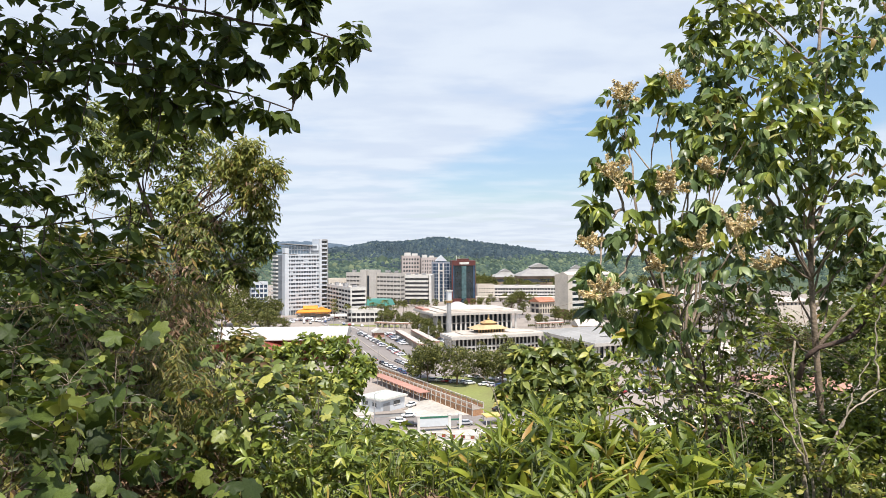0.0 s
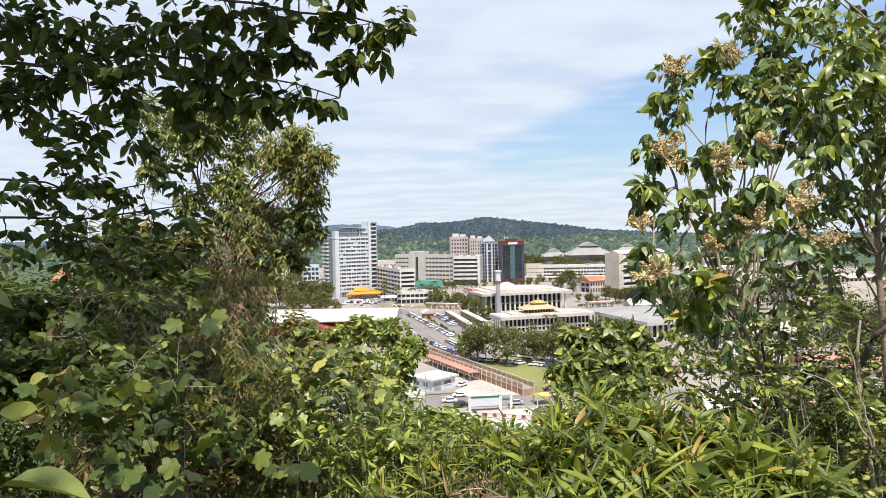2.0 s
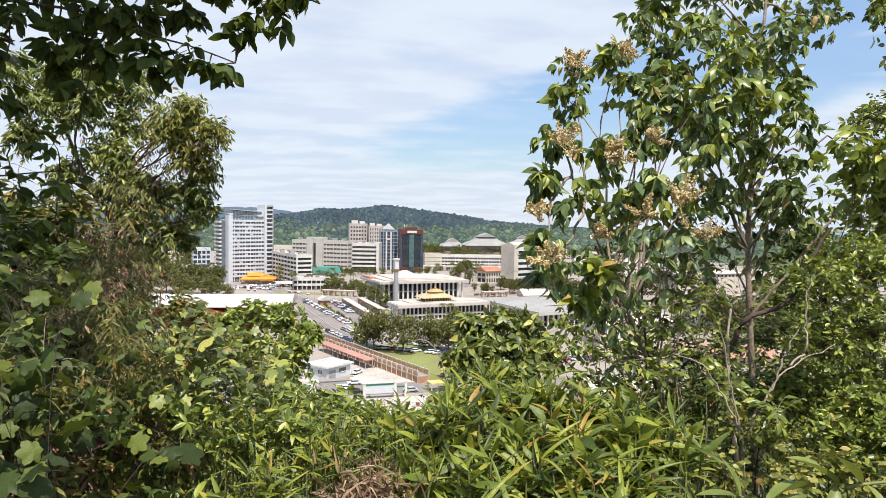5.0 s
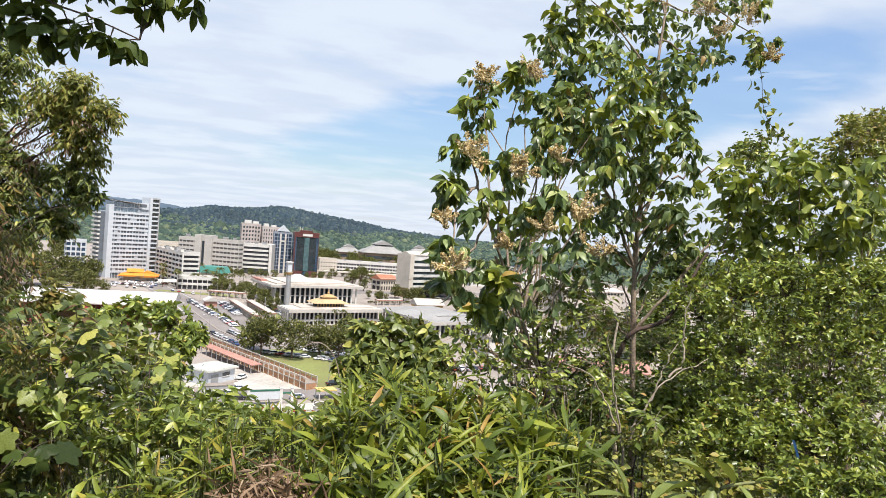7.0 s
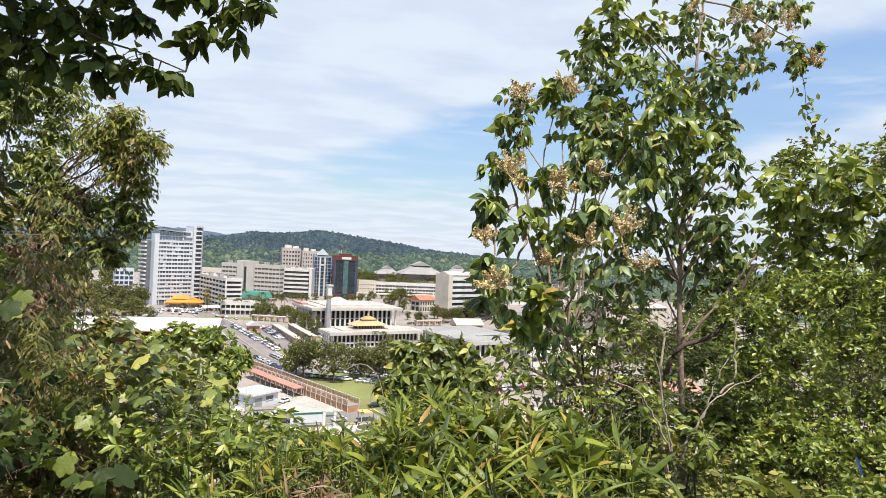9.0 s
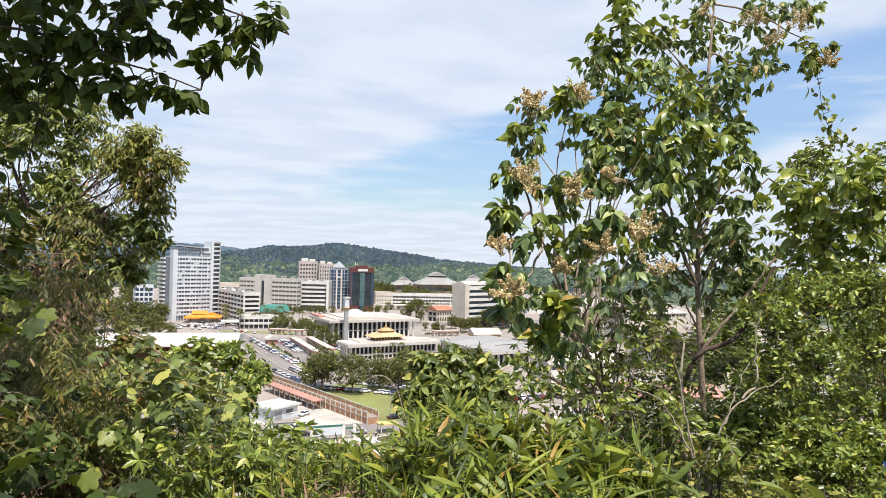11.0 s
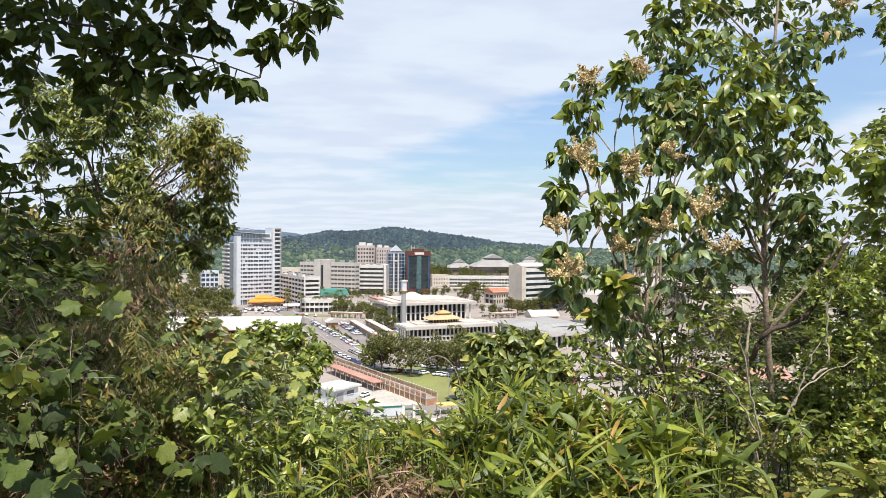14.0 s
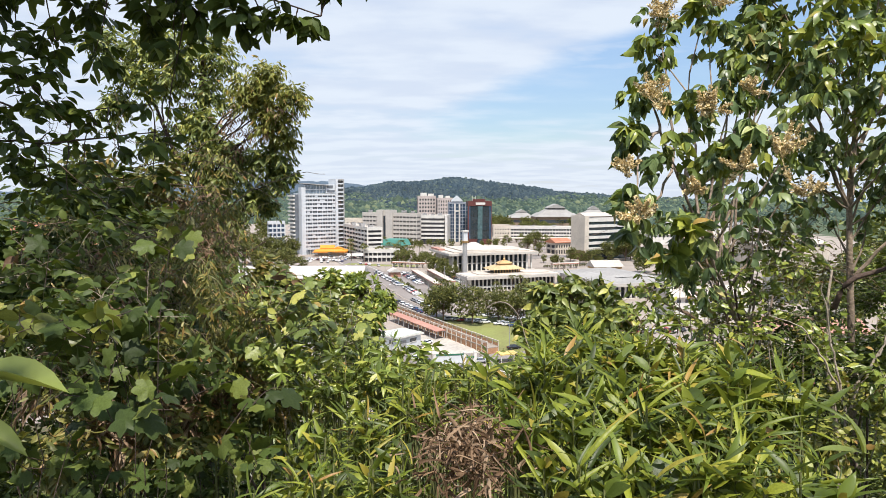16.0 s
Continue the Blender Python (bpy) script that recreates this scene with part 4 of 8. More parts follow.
# big white shed roof with a red gable end
_b = thing("warehouse", "warehouse with a broad white roof and red gable", "building", at(-106, 300, 3))
part("wall", boxes((0, 60, 0, 26, 0, 10)), M["red_roof"], _b, "brick-red wall")
part("roof", gable(-1, 61, -6, 27, 10.6, 14.2, 0.5, 0.4, "x"), M["white_roof"], _b, "white sheet roof")
_b = thing("warehouse", "low red shed in front of the warehouse", "building", at(-92, 280, 3))
part("wall", boxes((0, 26, 0, 16, 0, 5.5)), M["brick"], _b)
part("roof", gable(0, 26, 0, 16, 6, 9.5, 0.8, 0.3, "y"), M["red_roof"], _b)


def long_walkway():
    x0, y0, x1, y1 = 10.5, 199, -28, 264
    L = math.hypot(x1 - x0, y1 - y0)
    b = thing("raised_walkway", "raised walkway with rust-orange panels and pale posts", "walkway", at(x0, y0, math.degrees(math.atan2(y1 - y0, x1 - x0))))
    part("base_wall", boxes((0, L, -1.8, 1.8, 0, 1.9)), M["rust"], b, "faded brown base wall")
    part("deck", boxes((0, L, -2.0, 2.0, 1.904, 2.1)), M["concrete"], b)
    n = 24
    for y, nm in ((-1.9, "rail"), (1.9, "rail")):
        part("rail", boxes((0, L, y - 0.12, y + 0.12, 3.7, 3.95), (0, L, y - 0.10, y + 0.10, 2.104, 2.3)), M["cream"], b)
    pn = part("panel", boxes((0.25, L / n - 0.25, -0.05, 0.05, 2.32, 3.2), *[(0.25 + k * 0.5, 0.33 + k * 0.5, -0.06, 0.06, 3.21, 3.7) for k in range(int((L / n - 0.5) / 0.5) + 1)]), M["rust"], b)
    pn.location = (0, 1.9, 0)
    po = part("post", boxes((-0.1, 0.1, -0.14, 0.14, 0, 3.9)), M["cream"], b)
    po.location = (0.2, 2.0, 0)
    for side in (1.9, -1.9):
        for k in range(n):
            if k or side < 0:
                again("panel", pn.data, b, Matrix.Translation((L / n * k, side, 0)))
                again("post", po.data, b, Matrix.Translation((L / n * k + 0.2, side * 1.05, 0)))
    # flat pink canopy with posts along its foot
    c = thing("canopy", "long flat faded-pink canopy roof on posts", "canopy", at(x0, y0, math.degrees(math.atan2(y1 - y0, x1 - x0))) @ pose(25, 4.4, 0))
    part("roof", boxes((0, 38, -1.7, 2.2, 2.9, 3.15)), M["pink_roof"], c)
    colonnade(c, 0.5, 37.5, 2.0, 2.9, 10, 0.1, M["grey"], "post")
    colonnade(c, 0.5, 37.5, -1.5, 2.9, 10, 0.1, M["grey"], "back_post")


long_walkway()


def hut():
    b = thing("guard_house", "white single-storey house with a flat pale-green roof", "house", at(-19.2, 200.8, 48))
    w, d = 10.2, 9
    part("wall", boxes((0, w, 0, d, 0, 4.35)), M["cool_white"], b)
    part("roof", boxes((-0.7, w + 0.7, -0.8, d + 0.6, 4.354, 4.62, 0.05), (-0.5, w + 0.5, -0.6, d + 0.4, 4.62, 4.74)), M["pale_green_roof"], b)
    part("fascia", boxes((-0.72, w + 0.72, -0.84, -0.801, 4.2, 4.6), (-0.76, -0.721, -0.84, d + 0.6, 4.2, 4.6)), M["white"], b)
    for x0, x1, z0, z1 in ((5.4, 8.2, 2.2, 3.3),):
        win = part("window", boxes((x0, x1, -0.06, 0.05, z0, z1)), M["glass"], b)
        part("sill", boxes((x0 - 0.1, x1 + 0.1, -0.2, -0.061, z0 - 0.15, z0)), M["white"], win)
    for y0, y1 in ((2.0, 3.8), (6.0, 7.4)):
        win = part("window", boxes((-0.06, 0.05, y0, y1, 2.0, 3.2)), M["glass"], b)
        part("sill", boxes((-0.2, -0.061, y0 - 0.1, y1 + 0.1, 1.85, 2.0)), M["white"], win)
    part("door", boxes((1.0, 3.8, -0.06, 0.05, 0.4, 3.2)), M["grey"], b, "grey roller door")
    part("step", boxes((0, w, -1.6, -0.02, 0, 0.4)), M["concrete"], b)
    low = thing("low_wall", "weathered grey concrete wall beside the yard", "wall", at(-20.5, 196.5, 14))
    part("slab", boxes((0, 9.0, 0, 2.6, 0, 1.1, 0.06)), M["grey"], low)
    part("coping", boxes((-0.15, 9.15, -0.15, 2.75, 1.104, 1.25)), M["concrete"], low)
    tank = thing("planter", "round cream-painted concrete planter by the fence", "planter", at(13.2, 173.5, 0))
    bm = bmesh.new()
    cylinder(bm, 0, 0, 0, 2.3, 3.3, 3.25, 28)
    part("wall", bm, M["cream"], tank)
    bm = bmesh.new()
    cylinder(bm, 0, 0, 2.304, 2.5, 3.45, 3.45, 28)
    part("rim", bm, M["white"], tank)
    bm = bmesh.new()
    cylinder(bm, 0, 0, 2.505, 2.52, 3.0, 3.0, 28)
    part("soil", bm, M["soil"], tank)


hut()


def gate():
    b = thing("gateway", "white gateway posts carrying a dark green beam", "gate", at(-7.2, 181, 12) @ Matrix.Diagonal((0.95, 0.9, 0.92, 1)))
    for x in (0, 9.2, 12.4):
        part("post", boxes((x, x + 0.8, 0, 0.8, 0, 4.6), (x - 0.1, x + 0.9, -0.1, 0.9, 4.61, 4.9)), M["white"], b)
    part("beam", boxes((0.81, 9.19, 0.1, 0.7, 4.0, 4.4)), M["green_beam"], b, "dark green sign beam")
    part("panel", boxes((0.81, 9.19, 0.2, 0.6, 1.5, 3.99)), M["cool_white"], b)
    part("small_beam", boxes((10.01, 12.39, 0.1, 0.7, 3.0, 3.4)), M["green_beam"], b)
    f = thing("railing", "white railing with red infill along the yard", "fence", at(-4.4, 175.6, -13))
    n = 15
    p = part("post", boxes((-0.12, 0.12, -0.12, 0.12, 0, 1.7)), M["white"], f)
    for k in range(1, n + 1):
        again("post", p.data, f, Matrix.Translation((k * 1.3, 0, 0)))
    part("rail", boxes((0, n * 1.3, -0.1, 0.1, 1.4, 1.62), (0, n * 1.3, -0.1, 0.1, 0.3, 0.5)), M["white"], f)
    for k in range(n):
        part("infill", boxes((k * 1.3 + 0.14, k * 1.3 + 1.16, -0.04, 0.04, 0.52, 1.38)), M["red_roof"] if k % 2 else M["white"], f)


gate()
_b = thing("yellow_kiosk", "small flat ochre kiosk roof by the road", "kiosk", at(12.0, 187, 15))
part("roof", boxes((0, 5.5, 0, 4, 2.5, 2.8)), surface("yellow_paint", (0.62, 0.45, 0.16), 0.6), _b)
colonnade(_b, 0.4, 5.1, 0.4, 2.5, 2, 0.12, M["white"], "post")
colonnade(_b, 0.4, 5.1, 3.6, 2.5, 2, 0.12, M["white"], "back_post")
# houses at the foot of the slope, behind the near trees
def house(x, y, turn, w, d, wall, top, walls, roof, label):
    b = thing("house", label, "house", at(x, y, turn))
    part("wall", boxes((0, w, 0, d, -3, wall)), walls, b)
    part("roof", gable(0, w, 0, d, wall + 0.5, top, 1.0, 0.3, "x"), roof, b)
    for k in range(int(w / 3.5)):
        part("window", boxes((1 + k * 3.5, 2.6 + k * 3.5, -0.06, 0.05, wall - 2.4, wall - 1.0)), M["glass"], b)


house(65, 139, 12, 13, 10, 8.2, 12, M["white"], M["red_roof"], "white house under a red metal roof")
house(50, 162, 5, 22, 12, 6, 9, M["cream"], M["pale_roof"], "pale house under a light roof")
house(92, 200, -8, 30, 14, 8, 11, M["cream"], M["pink_roof"], "low cream building with a pink roof")
house(84, 255, 12, 34, 16, 9, 12, M["white"], M["pale_roof"], "white building with a pale flat-pitched roof")
house(150, 300, 12, 40, 18, 11, 14, M["white"], M["grey_roof"], "white building with a grey roof")
house(190, 420, 20, 60, 20, 16, 18, M["cream"], M["pale_roof"], "long cream building with a pale roof")
house(-262, 420, 10, 40, 18, 14, 20, M["cream"], M["terracotta"], "pink-cream building under a red-brown roof")
house(-330, 470, 0, 46, 20, 20, 27, M["cream"], M["terracotta"], "large cream building under a red-brown roof")
office(at(-160, 545, 20), "office_building", "small blue-grey office block", 14, 14, 23, 6, 4, M["cool_white"], M["blue_glass"], 0.35, 0.8, 0.4)
office(at(-152, 590, 10), "office_building", "low white commercial block", 22, 14, 22, 5, 5, M["white"], M["glass"], 0.6, 0.6, 0.4)
office(at(-112, 640, 10), "office_building", "low pink-beige commercial block", 30, 16, 21, 5, 8, M["cream"], M["glass"], 0.75, 1.4, 0.3)
house(180, 620, 0, 60, 20, 10, 14, M["white"], M["pale_roof"], "long white building near the river")
house(240, 760, -10, 80, 24, 12, 15, M["white"], M["grey_roof"], "long white warehouse near the river")
house(-60, 830, 12, 70, 24, 12, 16, M["cream"], M["pale_roof"], "pale long building behind the offices")


# ---------------------------------------------------------------- street lamps
def street_lamp():
    b = thing("street_lamp", "tall grey street lamp with a curved arm", "street lamp", None, "street lamps")
    bm = bmesh.new()
    cylinder(bm, 0, 0, 0, 8.5, 0.12, 0.07, 8)
    part("pole", bm, M["grey"], b)
    s = Soup()
    q = np.linspace(0, 1, 8)
    s.tube(np.stack([2.2 * q, 0 * q, 8.4 + 0.9 * np.sqrt(q)], -1), np.full(8, 0.05), 6)
    s.part("arm", M["grey"], b)
    part("lamp_head", boxes((2.0, 2.9, -0.16, 0.16, 9.18, 9.34), ), M["cool_white"], b)
    part("base", boxes((-0.25, 0.25, -0.25, 0.25, 0, 0.3)), M["concrete"], b)
    return b


_lamp = street_lamp()
_first = True
for _x, _y, _a in ((-69, 412, 200), (-55, 362, 200), (-41, 318, 200), (-28, 284, 200), (-46, 404, 20), (-30, 340, 20), (-14, 296, 20), (16, 205, 200), (-30, 404, 90), (-8, 352, 90), (-20, 190, 0), (30, 196, 180), (-90, 470, 100), (-120, 486, 80), (20, 470, 80), (56, 482, 80)):
    if _first:
        _lamp.matrix_world, _first = pose(_x, _y, 0.1, 0, 0, _a), False
    else:
        copy_thing(_lamp, pose(_x, _y, 0.1, 0, 0, _a))


# ---------------------------------------------------------------- cars
def car(paint, label):
    b = thing("car", label, "car")
    L, W = 4.4, 1.75
    bm = bmesh.new()
    prof = [(-2.2, 0.35), (-2.2, 0.78), (-1.25, 0.92), (1.5, 0.95), (2.15, 0.85), (2.2, 0.35)]
    for y in (-W / 2, W / 2):
        bm.faces.new([bm.verts.new((x, y, z)) for x, z in (prof if y < 0 else prof)])
    f = list(bm.faces)
    va, vb = list(f[0].verts), list(f[1].verts)
    for k in range(6):
        j = (k + 1) % 6
        bm.faces.new((va[k], va[j], vb[j], vb[k]))
    bmesh.ops.recalc_face_normals(bm, faces=bm.faces)
    bmesh.ops.bevel(bm, geom=list(bm.edges), offset=0.07, segments=2, affect="EDGES")
    part("body", bm, paint, b)
    pts = [(-1.15, -0.78), (1.35, -0.78), (1.35, 0.78), (-1.15, 0.78)]
    part("cabin", prism(pts, 0.93, 1.36, 0.76, (0.2, 0)), M["glass"], b, "dark car windows")
    part("roof", prism([(-0.75, -0.6), (1.08, -0.6), (1.08, 0.6), (-0.75, 0.6)], 1.36, 1.46, 0.9), paint, b)
    for x in (-1.35, 1.35):
        for y in (-0.8, 0.8):
            bm = bmesh.new()
            bmesh.ops.create_cone(bm, cap_ends=True, segments=12, radius1=0.33, radius2=0.33, depth=0.22, matrix=pose(x, y, 0.33, 90, 0, 0))
            wh = part("wheel", bm, M["tyre"], b)
            bm = bmesh.new()
            bmesh.ops.create_cone(bm, cap_ends=True, segments=10, radius1=0.2, radius2=0.2, depth=0.26, matrix=pose(x, y, 0.33, 90, 0, 0))
            part("rim", bm, M["rim"], wh)
    for y in (-0.6, 0.6):
        part("headlight", boxes((-2.23, -2.1, y - 0.18, y + 0.18, 0.62, 0.76)), M["lamp_clear"], b)
        part("tail_light", boxes((2.12, 2.22, y - 0.18, y + 0.18, 0.66, 0.82)), M["lamp_red"], b)
    return b


M["car_yellow"] = surface("car_yellow", (0.72, 0.47, 0.04), 0.3, 0.04, 0.5, 2.0, 0.0, 0.1, 0.6)
TAXI = car(M["car_yellow"], "parked bright yellow taxi beside the kerb")
TAXI.matrix_world = pose(15.5, 181.5, 0.15, 0, 0, 14)
CARS = [car(M["car_white"], "parked white saloon car"), car(M["car_silver"], "parked silver saloon car"), car(M["car_black"], "parked black saloon car"), car(M["car_red"], "parked dark red car"), car(M["car_blue"], "parked dark blue car")]
_placed = 0
_rc = random.Random(5)


def park(x, y, turn, kind=None, z=0.15):
    global _placed
    k = kind if kind is not None else _rc.choices(range(5), (5, 3, 3, 1, 1))[0]
    m = pose(x, y, z, 0, 0, turn)
    if not CARS[k].get("group"):
        CARS[k]["group"] = "parked cars"
        CARS[k].matrix_world = m
    else:
        copy_thing(CARS[k], m)


def park_row(a, b, turn, gap, skip=0.15):
    L = math.hypot(b[0] - a[0], b[1] - a[1])
    for k in range(int(L / gap)):
        s = k * gap / L
        if _rc.random() > skip:
            park(a[0] + (b[0] - a[0]) * s + _rc.uniform(-0.2, 0.2), a[1] + (b[1] - a[1]) * s + _rc.uniform(-0.3, 0.3), turn + _rc.uniform(-4, 4) + _rc.choice((0, 180)))


for _k in range(5):
    park((-13, -10.5, -9.5, 6.2, 17.4)[_k], (191, 197.4, 187, 188.4, 205)[_k], (5, 8, 178, 10, 200)[_k], (0, 0, 2, 1, 2)[_k])
park(-10.4, 211, 60, 0)
park(-24, 192, 12, 0)
park_row((-51, 400), (-30, 340), 15, 2.7, 0.08)
park_row((-27, 334), (-19, 309), 15, 2.8, 0.2)
park_row((-31.5, 299), (-14, 263), 117, 5.0, 0.03)
park_row((-20.5, 295), (-12, 276), 117, 3.2, 0.1)
park_row((-64, 405), (-48, 352), 110, 17.0, 0.2)
park_row((-50, 390), (-34, 330), 290, 19.0, 0.3)
park_row((-34, 394), (-20, 346), 15, 2.7, 0.12)
park_row((-31, 392), (-17, 344), 195, 2.7, 0.3)
park_row((-104, 486), (-78, 470), 100, 2.8, 0.1)
park_row((-110, 476), (-80, 460), 100, 2.8, 0.1)
park_row((-118, 466), (-84, 450), 100, 2.9, 0.2)
park_row((-98, 494), (-70, 482), 10, 5.2, 0.2)
park_row((-8, 386), (4, 350), 20, 2.8, 0.3)
park_row((-70, 448), (-50, 432), 100, 2.9, 0.2)
park_row((-4, 252), (26, 238), 20, 3.0, 0.1)
park_row((6, 262), (34, 246), 20, 3.2, 0.2)
park_row((30, 310), (50, 296), 20, 3.2, 0.3)
park_row((60, 230), (92, 236), 95, 2.9, 0.15)
park_row((58, 188), (88, 192), 95, 2.9, 0.15)

# ---------------------------------------------------------------- leaves
def blade(profile, fold=0.18, bend=0.25):
    """A leaf of unit length along +y: half widths along its length, folded on the midrib, bent down towards the tip."""
    k = len(profile)
    ys = np.linspace(0, 1, k)
    zs = -bend * ys**2
    mid = np.stack([0 * ys, ys, zs], -1)
    w = np.asarray(profile)
    left = np.stack([-w, ys, zs + fold * w], -1)
    right = np.stack([w, ys, zs + fold * w], -1)
    v = np.concatenate([mid, left, right])
    f = []
    for i in range(k - 1):
        for a, flip in ((k, False), (2 * k, True)):
            q = [i, i + 1, a + i + 1, a + i]
            if flip:
                q = q[::-1]
            f += [(q[0], q[1], q[2]), (q[0], q[2], q[3])]
    return v, np.array(f)


def lobed(n_lobes=5):
    """A broad hand-shaped leaf of unit size with pointed lobes, stalk end at the origin."""
    pts = []
    for i in range(n_lobes * 4 + 1):
        a = -2.45 + 4.9 * i / (n_lobes * 4)
        r = 0.46 + (0.12, 0.03, -0.09, 0.03)[(i + 2) % 4] + 0.13 * math.cos(a)
        pts.append((math.sin(a) * r, 0.38 + math.cos(a) * r, -0.34 * r * r + 0.05 * math.cos(a * 5)))
    v = np.array([(0, 0.02, 0), (0, 0.40, 0.03)] + pts)
    f = [(1, 2 + i + 1, 2 + i) for i in range(len(pts) - 1)] + [(0, 1, 2), (0, 2 + len(pts) - 1, 1)]
    return v, np.array(f)


OVATE = blade((0.01, 0.14, 0.20, 0.18, 0.10, 0.0), 0.30, 0.28)
OVAL = blade((0.02, 0.14, 0.23, 0.26, 0.22, 0.12, 0.0), 0.18, 0.25)
DROOP = blade((0.02, 0.19, 0.25, 0.22, 0.12, 0.0), 0.30, 0.35)
BROAD = blade((0.02, 0.22, 0.30, 0.29, 0.17, 0.0), 0.2, 0.25)
LANCE = blade((0.01, 0.10, 0.15, 0.14, 0.08, 0.0), 0.3, 0.30)
NARROW = blade((0.01, 0.07, 0.09, 0.06, 0.0), 0.3, 0.35)
STRAP = blade((0.02, 0.055, 0.075, 0.08, 0.07, 0.045, 0.0), 0.35, 0.45)
SMALL = blade((0.02, 0.26, 0.22, 0.0), 0.2, 0.15)
FLAKE = (np.array([(0, 0, 0), (-0.42, 0.5, 0.14), (0.42, 0.5, 0.14), (0, 1, -0.12)]), np.array([(0, 3, 1), (0, 2, 3)]))
FOLD = (np.array([(0, 0, 0), (0, 0.5, 0), (-0.24, 0.45, 0.07), (0.24, 0.45, 0.07), (0, 1, -0.16)]), np.array([(0, 1, 2), (1, 4, 2), (0, 3, 1), (1, 3, 4)]))
LANCE4 = blade((0.01, 0.15, 0.13, 0.0), 0.3, 0.3)
OVATE4 = blade((0.01, 0.21, 0.17, 0.0), 0.25, 0.22)
PLAIN = blade((0.02, 0.27, 0.25, 0.0), 0.2, 0.2)
HAND = lobed()


def unit(v):
    return v / (np.linalg.norm(v, axis=-1, keepdims=True) + 1e-9)


BLADE_MESH = {}


def put_leaves(soup, kind, pos, way, size, rng, roll=0.75, wide=1.0, own=None, face=(0, -0.25, 0.9)):
    """Many leaves at once: stalk ends, directions and lengths. Blades turn to the light, tilted at random.
    own: (plant, leaf tones, count) makes that many of the foremost leaves objects of their own."""
    pos, way, size = np.asarray(pos, float), unit(np.asarray(way, float)), np.asarray(size, float)
    up = np.array(face) + rng.normal(0, roll, pos.shape)
    x = unit(np.cross(way, up))
    z = np.cross(x, way)
    v, f = kind
    curl = rng.uniform(0.4, 1.7, (len(pos), 1, 1))
    w = wide * rng.uniform(0.85, 1.15, (len(pos), 1, 1))
    rest = np.arange(len(pos))
    if own:
        t, tones, count = own
        order = np.argsort(pos[:, 1])
        rest = order[count:]
        key = (tones, v.shape[0], float(v[:, 0].sum() + v[:, 0].max()))
        if key not in BLADE_MESH:
            one = Soup()
            one.add(v, f)
            BLADE_MESH[key] = one.mesh("leaf", BLADE[tones])
        back = t.matrix_world.inverted()
        for i in order[:count]:
            m = np.eye(4)
            m[:3, 0], m[:3, 1], m[:3, 2], m[:3, 3] = x[i] * size[i] * w[i, 0], way[i] * size[i], z[i] * size[i] * curl[i, 0], pos[i]
            again("leaf", BLADE_MESH[key], t, back @ Matrix(m.tolist()))
    if len(rest):
        s = size[rest, None, None]
        out = pos[rest, None] + s * (v[None, :, 0:1] * w[rest] * x[rest, None] + v[None, :, 1:2] * way[rest, None] + v[None, :, 2:3] * curl[rest] * z[rest, None])
        tris = f[None] + (np.arange(len(rest)) * len(v))[:, None, None]
        soup.add(out.reshape(-1, 3), tris.reshape(-1, 3))


def sprays(leaves, wood, clumps, rng, kind, size, twigs, per, mode="whorl", droop=0.5, twig_r=0.004, reach=1.0, lift=0.2, spread=0.9, own=None, face=(0, -0.25, 0.9)):
    """Twigs that radiate through each clump (x, y, z, radius) and carry leaves: in whorls at the tip, or in two ranks along it."""
    P, D, S = [], [], []
    for x, y, z, r in clumps:
        c = np.array([x, y, z])
        for _ in range(twigs):
            d = unit(rng.normal(0, 1, 3) + [0, 0, lift])
            a = c + unit(rng.normal(0, 1, 3)) * r * 0.35 * rng.random()
            b = c + d * r * reach * rng.uniform(0.55, 1.08)
            mid = (a + b) / 2 + rng.normal(0, 0.10 * r, 3) + [0, 0, 0.08 * r]
            s = np.linspace(0, 1, 5)[:, None]
            line = a * (1 - s) ** 2 + 2 * mid * s * (1 - s) + b * s**2
            if wood is not None:
                wood.tube(line, np.linspace(twig_r, twig_r * 0.45, 5), 3)
            axis = unit(line[-1] - line[-2])
            side = unit(np.cross(axis, [0.1, 0.2, 1.0]))
            other = np.cross(axis, side)
            if mode == "whorl":
                n_tip = max(3, int(per * 0.65))
                a0 = rng.random() * 6.28
                for k in range(n_tip):
                    g = a0 + 6.283 * k / n_tip + rng.normal(0, 0.25)
                    P.append(b), D.append(axis * rng.uniform(0.2, 0.8) + spread * (side * math.cos(g) + other * math.sin(g)) + [0, 0, -droop * rng.uniform(0.5, 1.3)])
                    S.append(size * rng.uniform(0.7, 1.15))
                rest = per - n_tip
            else:
                rest = per
            for k in range(rest):
                q = rng.uniform(0.25, 1.0) if mode == "whorl" else 0.15 + 0.85 * (k + 1) / rest
                i = min(int(q * 4), 3)
                p = line[i] + (line[i + 1] - line[i]) * (q * 4 - i)
                g = (k % 2) * 3.1416 + rng.normal(0, 0.35)
                P.append(p), D.append(axis * rng.uniform(0.3, 0.8) + spread * (side * math.cos(g) + 0.5 * other * math.sin(g)) + [0, 0, -droop * rng.uniform(0.4, 1.3)])
                S.append(size * rng.uniform(0.65, 1.1))
    if P:
        put_leaves(leaves, kind, np.array(P), np.array(D), np.array(S), rng, own=own, face=face)


